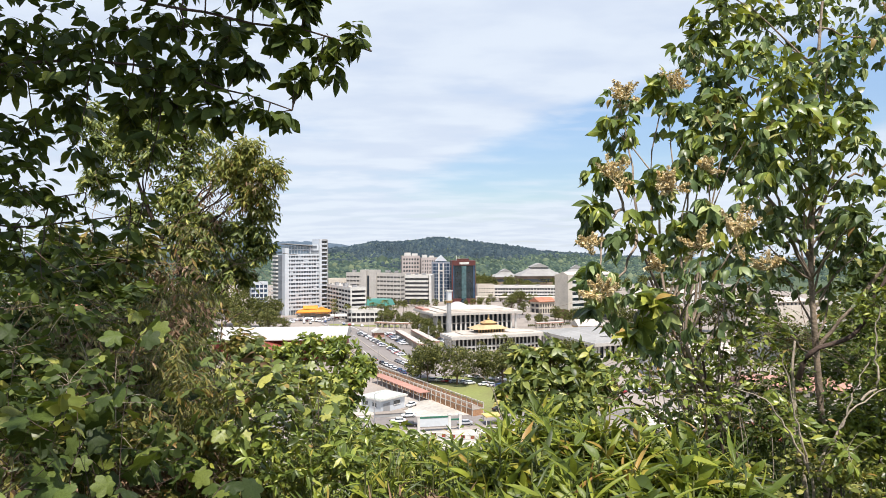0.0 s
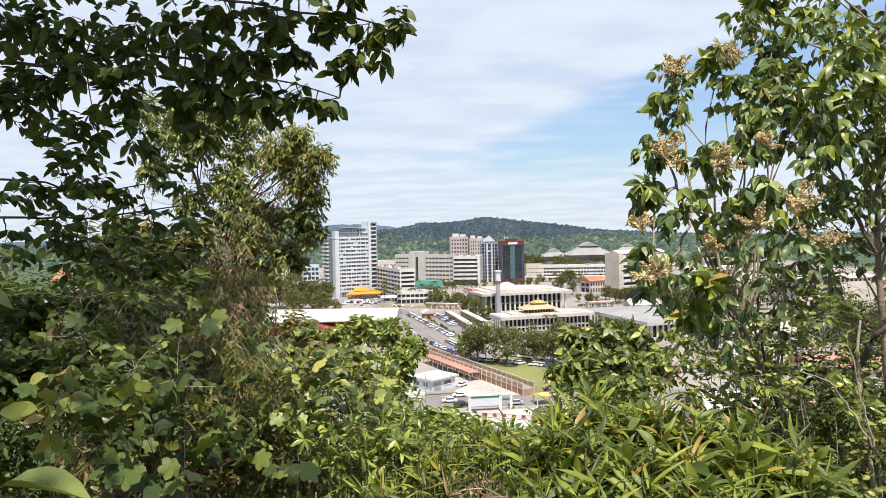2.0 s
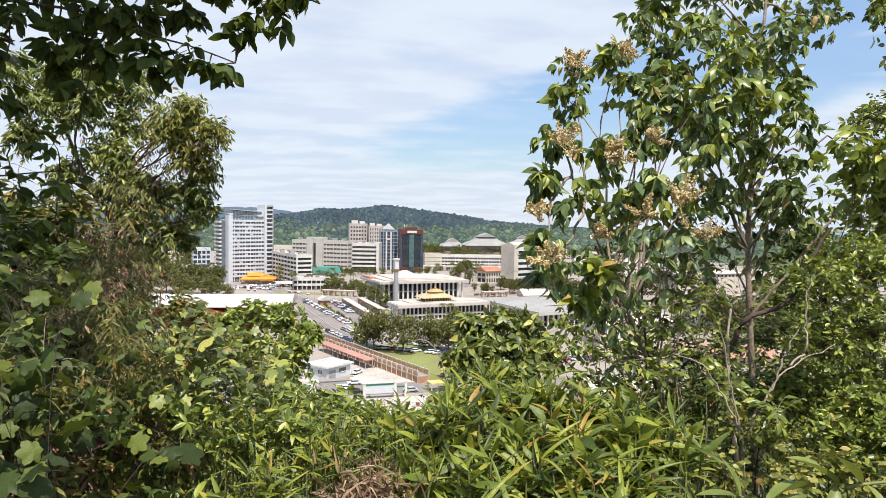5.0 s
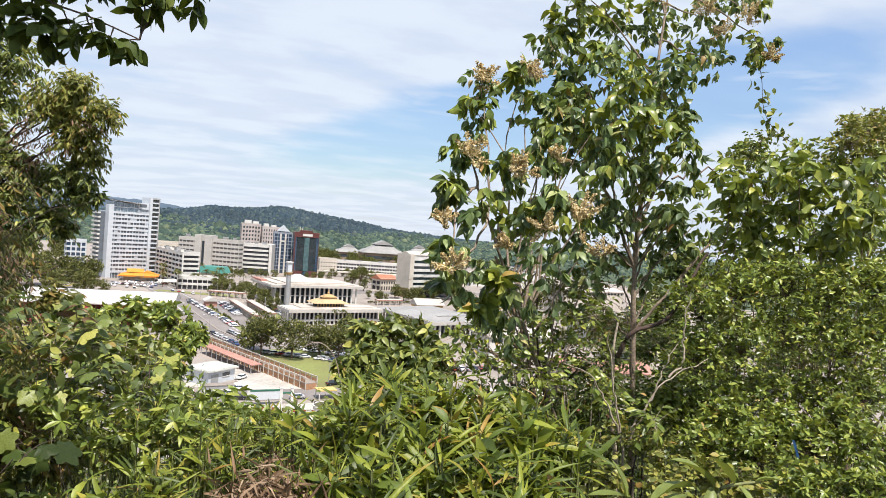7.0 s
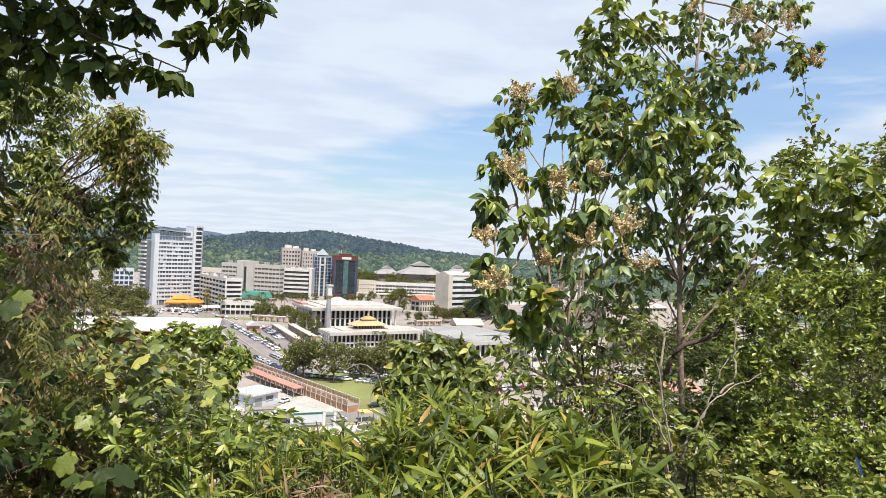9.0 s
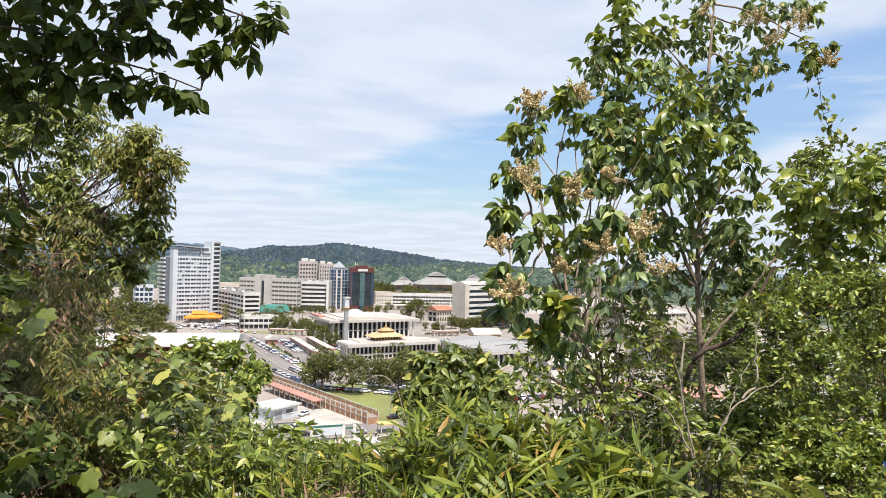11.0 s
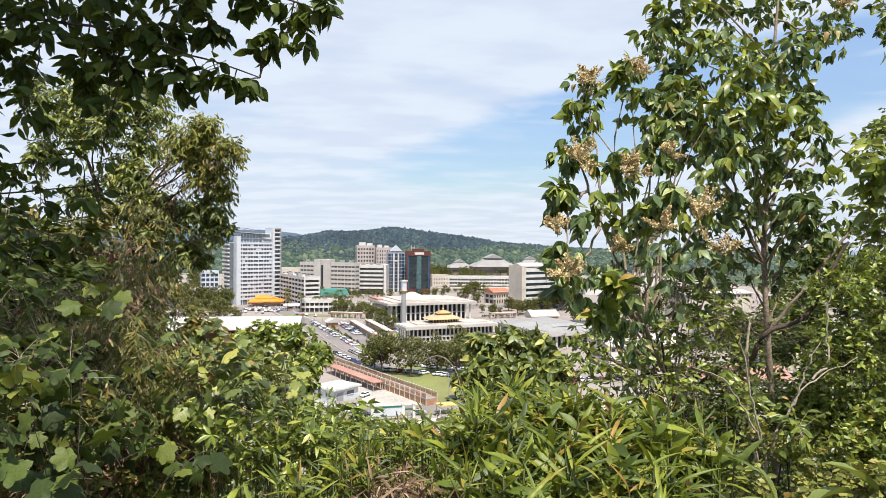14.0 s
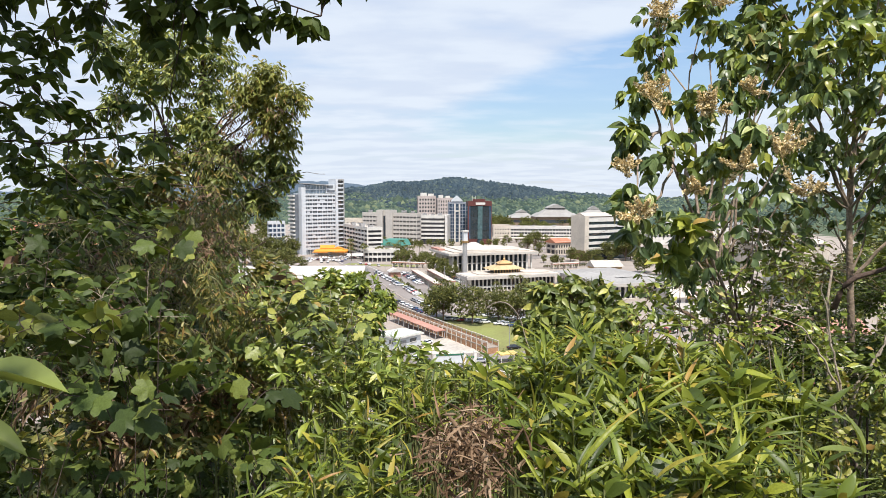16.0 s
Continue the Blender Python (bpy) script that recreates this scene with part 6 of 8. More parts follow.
    sprays(dead, None, [warm_c[k] for k in (3, 4, 5, 9, 10)], rng, NARROW, 0.065, 12, 8, "rank", 1.3, lift=-0.4, reach=1.15)
    for _ in range(40):
        x, y, z, r = column[rng.integers(0, len(column))]
        a = np.array([x, y, z]) + rng.normal(0, r * 0.8, 3) + [0, -0.1, 0.3]
        b = a + rng.normal(0, 0.15, 3) - [0, 0, rng.uniform(0.3, 0.9)]
        wood.tube(np.stack([a, (a + b) / 2 + rng.normal(0, 0.08, 3), b]), [0.006, 0.005, 0.004], 4)
    finish(t, wood, "trunk", M["dark_bark"], "dark trunk wrapped in creeper stems", True)
    finish(t, crown, "crown", LEAF["tree"], "narrow hanging green leaves")
    finish(t, warm, "yellow_foliage", LEAF["yellow"], "yellowing narrow leaves")
    # dark leaf tones paint in the shadow under the crown
    finish(t, drape, "creeper", LEAF["dark"], "creeper leaves in dark tones that deepen the shadow")
    finish(t, dead, "dead_foliage", LEAF["dry"], "dry brown hanging leaves")


vine_tree()


# ---------------------------------------------------------------- shrubs
def shrub(name, label, clumps, seed, leaf, kind, size, twigs, per, mode="rank", droop=0.35, material="stem", lift=0.4, reach=1.0, spread=0.9, group="", single=110, face=(0, -0.35, 0.85), stout=1.0):
    rng = np.random.default_rng(seed)
    c = np.array(clumps)
    fx, fy = float(c[:, 0].mean()), float(c[:, 1].mean())
    foot = np.array([fx, fy, float(ground_height(fx, fy)) - 0.05])
    t = plant(name, label, "shrub", foot, group=group)
    wood, leaves = Soup(), Soup()
    for x, y, z, r in clumps[::2]:
        g = float(ground_height(x, y))
        a = foot + (np.array([x, y, g]) - foot) * 0.7
        a[2] = float(ground_height(a[0], a[1])) - 0.05
        bough(wood, a, (x, y, z), (0.006 + 0.02 * size) * stout, 0.003 * stout, rng, 0.05 + 0.25 * (1 - stout), 9, 5)
    sprays(leaves, wood, clumps, rng, kind, size, twigs, per, mode, droop, 0.0015 + 0.006 * size, reach, lift, spread, own=(t, leaf, single), face=face)
    finish(t, wood, "stem", M[material], "", True)
    finish(t, leaves, "foliage", LEAF[leaf])
    return t


# shrubs and vines in dark leaf tones have their shade painted in
shrub("shrub", "shrub with broad leaves, shade put into their tones", [(-2.91, 4.6, 49.86, 0.26), (-2.78, 5, 49.77, 0.3), (-2.43, 5, 49.59, 0.26), (-2.66, 4.2, 49.51, 0.28), (-2.35, 4.3, 49.39, 0.28), (-2.1, 4.4, 49.23, 0.23), (-2.18, 3.4, 49.31, 0.22), (-3.06, 4, 49.53, 0.24), (-2.64, 3.4, 49.23, 0.21)], 41, "dark", OVATE, 0.100, 46, 9, reach=1.15)
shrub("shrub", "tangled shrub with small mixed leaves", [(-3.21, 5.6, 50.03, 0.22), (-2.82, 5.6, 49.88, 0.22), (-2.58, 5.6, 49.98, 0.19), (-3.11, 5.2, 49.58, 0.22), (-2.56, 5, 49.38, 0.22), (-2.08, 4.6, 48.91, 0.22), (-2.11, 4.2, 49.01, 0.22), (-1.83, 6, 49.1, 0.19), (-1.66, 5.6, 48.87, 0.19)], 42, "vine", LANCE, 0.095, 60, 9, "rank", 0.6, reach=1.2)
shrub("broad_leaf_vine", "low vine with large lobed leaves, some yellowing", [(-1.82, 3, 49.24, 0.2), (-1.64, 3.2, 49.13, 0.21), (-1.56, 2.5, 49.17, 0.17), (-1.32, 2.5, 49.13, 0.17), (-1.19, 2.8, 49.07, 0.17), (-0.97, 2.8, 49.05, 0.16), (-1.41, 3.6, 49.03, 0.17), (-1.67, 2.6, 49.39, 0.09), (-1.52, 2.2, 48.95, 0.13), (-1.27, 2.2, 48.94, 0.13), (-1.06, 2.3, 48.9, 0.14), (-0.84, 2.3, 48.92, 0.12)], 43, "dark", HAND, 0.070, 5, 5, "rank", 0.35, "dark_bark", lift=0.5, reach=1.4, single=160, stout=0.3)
shrub("shrub", "tangle of thin creepers, green, yellow and brown", [(-1.97, 3.3, 49.28, 0.2), (-1.46, 2.9, 49.14, 0.17), (-1.6, 2.6, 49.1, 0.16), (-1.17, 3, 49.08, 0.18), (-1.99, 4.4, 49.19, 0.23), (-1.07, 3.4, 48.99, 0.15), (-1.52, 2.4, 48.93, 0.14), (-1.23, 2.5, 48.89, 0.15), (-1.08, 2.8, 48.85, 0.14), (-2.47, 3.8, 49.36, 0.2), (-0.94, 3.2, 48.84, 0.14)], 47, "vine", LANCE4, 0.058, 44, 9, "rank", 0.7, reach=1.3)
shrub("shrub", "dead brown creeper hanging in the thicket", [(-2.11, 4.2, 49.22, 0.22), (-1.96, 5, 48.95, 0.22), (-2.47, 4.2, 49.37, 0.22), (-1.36, 3.2, 48.84, 0.14), (-2.21, 5.2, 49.31, 0.21), (-1.57, 5, 48.9, 0.17), (-1.46, 2.6, 48.92, 0.13), (-1.96, 3, 48.98, 0.14), (-1.41, 3, 48.96, 0.13), (-1.11, 3.2, 48.9, 0.13)], 48, "dry", NARROW, 0.10, 30, 8, "rank", 1.1, reach=1.3, single=40)
shrub("shrub", "green shrub with oval leaves on the slope edge", [(-1.19, 3.8, 48.97, 0.2), (-1.15, 4.4, 48.96, 0.21), (-0.83, 3.4, 48.99, 0.18), (-0.88, 2.9, 49.04, 0.15), (-0.81, 4.2, 48.86, 0.2), (-0.59, 2.8, 49.05, 0.14), (-0.54, 3.8, 48.84, 0.18), (-0.4, 2.7, 49.04, 0.12), (-0.26, 3.2, 48.94, 0.14)], 44, "bright", LANCE, 0.060, 28, 9, "whorl", 0.3, lift=0.9, reach=1.4)
shrub("shrub", "straggling shrub with yellowing narrow leaves", [(-0.92, 3.4, 49.02, 0.16), (-0.58, 3, 49.03, 0.14), (-0.4, 3.2, 48.94, 0.14), (-1, 4.4, 48.88, 0.17), (-0.22, 3, 48.96, 0.11)], 49, "yellow", LANCE4, 0.05, 16, 8, "rank", 0.5, reach=1.35, single=60)
shrub("broad_leaf_vine", "sunlit vine with large pointed lobed leaves", [
    (-0.99, 3, 49.32, 0.12), (-0.81, 2.8, 49.4, 0.14), (-0.83, 3.2, 49.3, 0.12), (-0.71, 3, 49.27, 0.14), (-0.79, 2.8, 49.26, 0.12), (-0.67, 3.2, 49.3, 0.14), (-0.94, 3, 49.2, 0.12), (-0.97, 2.8, 49.42, 0.14), (-1.13, 3.2, 49.2, 0.12),
    (-0.66, 3, 49.18, 0.14), (-0.54, 2.8, 49.28, 0.12), (-0.82, 3.2, 49.08, 0.14), (-0.89, 3, 49.08, 0.12), (-0.56, 2.8, 49.14, 0.14)], 141, "tree", HAND, 0.07, 2, 3, "rank", 0.5, "dark_bark", lift=0.5, reach=1.5, single=60, face=(0, -0.45, 0.8), stout=0.3)
# darker copy of the sunlit vine; broken shade is in its tones
shrub("broad_leaf_vine", "large lobed leaves of a vine in broken shade", [
    (-1.03, 2.2, 49.7, 0.06), (-1.59, 2.4, 49.4, 0.12), (-1.23, 2.2, 49.48, 0.1), (-1.21, 2, 49.44, 0.1), (-1.26, 2.4, 49.28, 0.12), (-1.26, 2.2, 49.22, 0.1), (-0.92, 1.9, 49.26, 0.12), (-1.29, 2, 49.26, 0.1), (-1.71, 2.4, 49.12, 0.12),
    (-0.94, 2.2, 49.2, 0.1), (-0.72, 2.0, 49.26, 0.12), (-1.58, 2.4, 49.55, 0.1), (-1.31, 2, 49.38, 0.1), (-1.11, 2.4, 49.22, 0.12), (-1.9, 2.6, 49.3, 0.12), (-1.05, 2.6, 49.18, 0.12)], 142, "dark", HAND, 0.085, 2, 3, "rank", 0.45, "dark_bark", lift=0.6, reach=1.4, single=70, face=(0, -0.4, 0.8), stout=0.3)
shrub("broad_leaf_vine", "yellowing round vine leaves", [(-1.34, 1.95, 49.5, 0.07), (-1.45, 2, 49.44, 0.07), (-1.2, 2.05, 49.47, 0.06)], 143, "yellow", BROAD, 0.09, 4, 3, "rank", 0.6, "dark_bark", reach=1.3, single=20, face=(0, -0.6, 0.75), stout=0.3)
shrub("shrub", "fine creepers hung with small pale leaflets", [
    (-1.15, 2.9, 49.4, 0.12), (-1.1, 3.1, 49.25, 0.12), (-0.9, 3.3, 49.3, 0.12), (-1.18, 3.1, 49.12, 0.12), (-1.3, 3.2, 49.5, 0.14), (-1.45, 3.4, 49.35, 0.15), (-1.6, 3.5, 49.6, 0.15), (-1.35, 3.4, 49.75, 0.12)], 144, "vine", NARROW, 0.05, 22, 12, "rank", 1.2, reach=1.5, single=30)
shrub("broad_leaf_vine", "lobed vine leaves catching light in the thicket", [
    (-1.39, 2.9, 49.73, 0.06), (-1.28, 2.9, 49.7, 0.05), (-1.89, 2.9, 49.28, 0.12), (-1.73, 2.9, 49.31, 0.1), (-1.62, 2.9, 49.18, 0.1), (-2.1, 3.0, 49.5, 0.1), (-1.8, 3.0, 49.55, 0.1), (-1.55, 3.0, 49.6, 0.08), (-2.05, 3.0, 49.7, 0.1), (-1.45, 3.0, 49.3, 0.1)], 146, "tree", HAND, 0.08, 1, 4, "rank", 0.45, "dark_bark", lift=0.5, reach=1.5, single=24, face=(0, -0.5, 0.8), stout=0.3)
shrub("broad_leaf_vine", "yellowing broad vine leaves in the thicket", [(-2.03, 2.9, 49.38, 0.06), (-1.95, 2.9, 49.35, 0.06), (-1.02, 2.9, 48.95, 0.06), (-1.7, 2.9, 48.8, 0.07)], 147, "yellow", BROAD, 0.09, 3, 3, "rank", 0.5, "dark_bark", reach=1.3, single=12, face=(0, -0.6, 0.75), stout=0.3)
shrub("broad_leaf_vine", "withered red-brown vine leaves", [(-1.56, 2.9, 49.42, 0.06), (-0.83, 2.9, 49.5, 0.05), (-1.22, 2.9, 48.9, 0.05), (-2.0, 2.9, 49.62, 0.05)], 148, "dry", OVATE, 0.075, 2, 3, "rank", 0.5, "dark_bark", reach=1.3, single=8, face=(0, -0.6, 0.75), stout=0.3)
shrub("shrub", "shrub with small oval leaves on thin stems", [
    (-0.99, 3.1, 49.3, 0.14), (-0.8, 3.0, 49.36, 0.14), (-0.7, 3.1, 49.26, 0.14), (-0.6, 3.0, 49.2, 0.13), (-0.9, 3.1, 49.12, 0.14)], 149, "tree", OVAL, 0.058, 12, 7, "rank", 0.5, "pale_bark", reach=1.4, single=8, stout=0.5)
# darker copy of the oval-leaved shrub, for the side in shade
shrub("shrub", "small oval-leaved shrub in darker tones standing for shade", [
    (-1.3, 2.6, 49.4, 0.13), (-1.55, 2.7, 49.45, 0.14), (-1.75, 2.8, 49.3, 0.15), (-1.2, 2.6, 49.2, 0.13), (-1.5, 2.7, 49.15, 0.14), (-1.9, 2.9, 49.55, 0.15), (-1.7, 3.0, 49.7, 0.13)], 150, "dark", OVAL, 0.06, 14, 7, "rank", 0.5, "pale_bark", reach=1.4, single=6, stout=0.5)
shrub("shrub", "low leafy shrubs hiding the foot of the slope", [
    (-1.5, 3.9, 48.8, 0.26), (-1.15, 3.7, 48.75, 0.26), (-0.8, 3.6, 48.72, 0.26), (-0.45, 3.5, 48.72, 0.25), (-0.1, 3.4, 48.76, 0.24), (0.25, 3.4, 48.74, 0.22), (-1.9, 4.0, 48.85, 0.26), (0.6, 3.5, 48.6, 0.22)], 145, "tree", OVATE4, 0.062, 40, 9, "rank", 0.4, reach=1.2, single=20)
shrub("shrub", "upright shrub with lobed leaves", [(-1.41, 5.2, 48.91, 0.22), (-1.18, 5.4, 48.91, 0.22), (-0.95, 5.4, 48.82, 0.2), (-1.65, 5, 48.95, 0.17), (-0.82, 5.2, 48.5, 0.2), (-1.61, 5.6, 49.06, 0.13)], 45, "tree", HAND, 0.085, 18, 6, "rank", 0.35, lift=0.6, reach=1.15)
shrub("shrub", "bright leafy shrub with whorled leaves", [(-0.47, 6.5, 47.96, 0.22), (-0.17, 6.8, 47.78, 0.22), (-0.87, 7, 47.89, 0.24), (0.15, 6.5, 47.85, 0.2), (-1.09, 6.5, 48.07, 0.22), (-0.54, 5.5, 48.09, 0.24), (-0.1, 5, 48.17, 0.22), (0.27, 5.5, 48.04, 0.21)], 46, "bright", OVATE, 0.15, 22, 9, "whorl", 0.3, lift=0.7)

# tree crowns standing lower on the slope
def slope_tree(label, clumps, seed, leaf, size, twigs, per, foot, kind=OVATE4, droop=0.45):
    rng = np.random.default_rng(seed)
    g = float(ground_height(foot[0], foot[1])) - 0.1
    t = plant("slope_tree", label, "tree", (foot[0], foot[1], g))
    wood, crown = Soup(), Soup()
    top = np.array(clumps)[:, 2].max()
    stem = smooth_line([(foot[0], foot[1], g), (foot[0] + 0.1, foot[1], (g + top) / 2), (foot[0] + 0.2, foot[1] + 0.1, top - 0.4)], 24)
    wood.tube(stem, np.linspace(0.14, 0.03, 24), 8)
    limbs(wood, stem[10:], clumps, rng, 0.04, 0.015, 0.02)
    sprays(crown, wood, clumps, rng, kind, size, twigs, per, "whorl", droop, 0.008, lift=0.6, spread=1.1, own=(t, leaf, 90))
    finish(t, wood, "trunk", M["bark"], "", True)
    finish(t, crown, "crown", LEAF[leaf])


slope_tree("bushy tree with whorls of bright leaves below the path", [(-4.16, 17, 47.15, 0.5), (-3.43, 17, 47.3, 0.59), (-2.54, 16.5, 47.24, 0.54), (-1.98, 16, 47.16, 0.3), (-3.75, 16.5, 46.6, 0.63), (-2.81, 16, 46.63, 0.63), (-2.3, 15.5, 46.27, 0.48), (-4.32, 16.5, 46.53, 0.48), (-2.84, 17, 47.52, 0.26), (-2.99, 15.5, 46.07, 0.53), (-2.19, 15.5, 46.87, 0.4)], 51, "bright", 0.20, 46, 9, (-3.0, 17.0))
slope_tree("bushy tree with large drooping leaves below the path", [(1.76, 14.5, 47.51, 0.37), (2.39, 14.5, 47.57, 0.45), (3.14, 14.5, 47.51, 0.45), (1.94, 14, 47.05, 0.46), (2.66, 14, 46.99, 0.51), (3.33, 14, 47.05, 0.41), (2.16, 13.5, 46.64, 0.42), (2.86, 13.5, 46.64, 0.42), (1.46, 14, 46.93, 0.29)], 52, "tree", 0.26, 26, 9, (2.6, 14.6), DROOP, 0.75)
slope_tree("leafy tree behind the flowering tree", [(2.81, 10, 48.33, 0.34), (3.33, 10, 48.5, 0.34), (2.59, 9.5, 47.92, 0.36), (3.16, 9.5, 48, 0.38), (3.93, 10, 48.15, 0.34), (3.46, 9, 47.8, 0.36), (2.68, 9, 47.64, 0.36), (2.87, 8, 47.7, 0.34)], 53, "bright", 0.13, 15, 9, (3.6, 10.0))

# strap-leaved fern bank in the foreground
def fern_bank(label, clumps, seed, size, twigs, per, wide=1.0):
    rng = np.random.default_rng(seed)
    c = np.array(clumps)
    fx, fy = float(c[:, 0].mean()), float(c[:, 1].mean())
    t = plant("fern_bank", label, "fern", (fx, fy, float(ground_height(fx, fy))))
    wood, leaves = Soup(), Soup()
    sets = {0: ([], [], []), 1: ([], [], []), 2: ([], [], [])}
    for x, y, z, r in clumps:
        for _ in range(twigs):
            p = np.array([x, y, z]) + rng.normal(0, r * 0.55, 3) * [1, 1, 0.8]
            g = np.array([p[0], p[1], float(ground_height(p[0], p[1])) - 0.05])
            wood.tube(np.stack([g + rng.normal(0, 0.05, 3) * [1, 1, 0], (g + p) / 2 + rng.normal(0, 0.03, 3), p]), [0.005, 0.004, 0.003], 4)
            a0 = rng.random() * 6.28
            which = rng.choice(3, p=(0.42, 0.34, 0.24))
            P, D, S = sets[which]
            n = per if which != 1 else per - 2
            for k in range(n):
                a = a0 + 6.283 * k / n + rng.normal(0, 0.3)
                P.append(p - [0, 0, rng.uniform(0, 0.08)])
                D.append([math.cos(a), math.sin(a), rng.uniform(-0.15, 1.9)])
                S.append(size * rng.uniform(0.4, 1.25) * (1.0, 0.6, 0.85)[which])
    for which, kind in ((0, STRAP), (1, OVATE), (2, NARROW)):
        P, D, S = sets[which]
        put_leaves(leaves, kind, P, D, S, rng, 0.5, wide if which == 0 else 1.0, own=(t, "strap", (120, 50, 30)[which]))
    finish(t, wood, "stem", M["stem"])
    finish(t, leaves, "foliage", LEAF["strap"], "glossy strap-shaped leaves")
    return t


fern_bank("bank of strap-leaved fern, bright green in the sun", [(0.27, 2.7, 49.25, 0.09), (0.38, 2.5, 49.3, 0.09), (0.53, 2.4, 49.29, 0.1), (0.67, 2.4, 49.29, 0.1), (0.84, 2.4, 49.25, 0.1), (0.98, 2.4, 49.23, 0.1), (0.14, 2.4, 49.23, 0.1), (0.26, 2.1, 49.31, 0.09), (0.41, 2, 49.3, 0.09), (0.56, 2, 49.3, 0.09), (0.72, 2, 49.29, 0.09), (0.87, 2, 49.27, 0.08), (0.35, 2.6, 49.24, 0.09), (0.55, 2.5, 49.24, 0.09)], 61, 0.125, 24, 9, 0.55)
fern_bank("low strap-leaved fern at the edge of the path", [(0.1, 1.8, 49.29, 0.08), (0.24, 1.75, 49.28, 0.08), (0.4, 1.8, 49.28, 0.08), (0.55, 1.8, 49.27, 0.08), (0.7, 1.8, 49.24, 0.08), (0.15, 1.5, 49.26, 0.07), (0.29, 1.5, 49.26, 0.07), (0.43, 1.5, 49.26, 0.07), (0.56, 1.5, 49.24, 0.07), (0.13, 2.1, 49.29, 0.07), (0.75, 1.6, 49.22, 0.07)], 62, 0.115, 18, 9, 0.55)
fern_bank("fern and fine-leaved herbs by the dry patch", [(-0.37, 2, 49.18, 0.09), (-0.27, 2.4, 49.12, 0.09), (-0.47, 1.8, 49.19, 0.09), (-0.29, 1.6, 49.2, 0.08), (-0.2, 2.6, 49.1, 0.09), (-0.45, 1.6, 49.17, 0.08), (-0.54, 2.8, 49.08, 0.11), (-0.01, 2.8, 49.13, 0.1)], 63, 0.085, 24, 9, 0.55)


def dry_patch():
    rng = np.random.default_rng(64)
    x, y, z = (-0.06, 1.7, 49.25)
    t = plant("dead_fern", "brown withered fern fronds on the bank", "fern", (x, y, z - 0.2))
    s = Soup()
    n = 620
    P = np.array([x, y, z]) + rng.normal(0, 1, (n, 3)) * [0.062, 0.09, 0.035]
    put_leaves(s, blade((0.03, 0.10, 0.13, 0.12, 0.09, 0.05, 0.0), 0.9, 1.5), P, rng.normal(0, 1, (n, 3)) + [0, 0, 0.2], rng.uniform(0.018, 0.044, n), rng, 1.5, 0.9, own=(t, "dry", 90))
    finish(t, s, "foliage", LEAF["dry"])
    for (px, py, pz) in ((0.14, 2.6, 49.21), (0.09, 2.2, 49.24), (0.09, 2.2, 49.22)):
        q = Soup()
        put_leaves(q, BROAD, [(px, py, pz)], [(0.4, -0.5, 0.1)], [0.055], rng, 0.2)
        o = plant("fallen_leaf", "single brown fallen leaf on the ferns", "leaf", (px, py, pz))
        finish(o, q, "blade", LEAF["dry"])


dry_patch()


# ---------------------------------------------------------------- right-hand bushes
shrub("leafy_bush", "dense sunlit bush with small oval leaves", [
    (2.97, 4.30, 49.47, 0.22), (3.30, 4.30, 49.61, 0.23), (3.69, 4.30, 49.68, 0.23), (4.02, 4.20, 49.62, 0.22), (4.40, 4.20, 49.72, 0.22),
    (2.89, 4.20, 49.11, 0.22), (3.25, 4.20, 49.24, 0.24), (3.69, 4.20, 49.30, 0.24), (4.10, 4.15, 49.24, 0.23), (4.46, 4.15, 49.38, 0.21),
    (3.05, 4.2, 48.78, 0.22), (3.48, 4.2, 48.87, 0.22), (3.93, 4.2, 48.83, 0.22), (4.19, 4, 48.93, 0.21),
    (2.69, 3.8, 48.59, 0.18), (2.96, 3.6, 48.62, 0.19), (3.39, 3.6, 48.65, 0.19), (3.62, 3.4, 48.72, 0.18), (2.95, 3.2, 48.57, 0.17), (3.21, 3, 48.61, 0.16), (2.91, 4.4, 48.68, 0.17), (2.97, 3.9, 48.71, 0.19), (3.29, 3.8, 48.74, 0.18), (3.65, 3.7, 48.79, 0.18)], 71, "bright", OVATE4, 0.052, 96, 9, "whorl", 0.15, "dark_bark", lift=0.9, reach=1.3, spread=0.85, single=280)
shrub("leafy_bush", "thin shrub with pale stems between the trunks", [(3.07, 5.8, 48.82, 0.2), (3.49, 5.8, 48.94, 0.2), (2.77, 5.4, 48.59, 0.2), (3.52, 5.6, 49.3, 0.19), (2.63, 5.6, 48.8, 0.19), (3.06, 5.2, 48.44, 0.2), (3.32, 5.2, 48.7, 0.2), (2.47, 6, 48.65, 0.19), (3.61, 5.6, 49.69, 0.19), (3.47, 5.4, 49.07, 0.2)], 72, "dark", OVATE4, 0.060, 36, 8, "rank", 0.35, "pale_bark", reach=1.25)
shrub("leafy_bush", "fine-twigged brownish shrub between the trunks", [(2.11, 5.8, 49.22, 0.22), (2.43, 5.8, 49.45, 0.22), (2.82, 5.9, 49.56, 0.22), (3.1, 5.9, 49.13, 0.23), (2.59, 5.8, 48.91, 0.23), (2.2, 5.8, 48.8, 0.22), (2.97, 6, 49.84, 0.21), (2.37, 5.6, 48.53, 0.21), (2.99, 5.6, 48.59, 0.22), (2.88, 6.2, 49.14, 0.24), (1.98, 5.8, 49.53, 0.17)], 75, "vine", OVATE4, 0.05, 36, 8, "rank", 0.4, "pale_bark", reach=1.4, single=60)
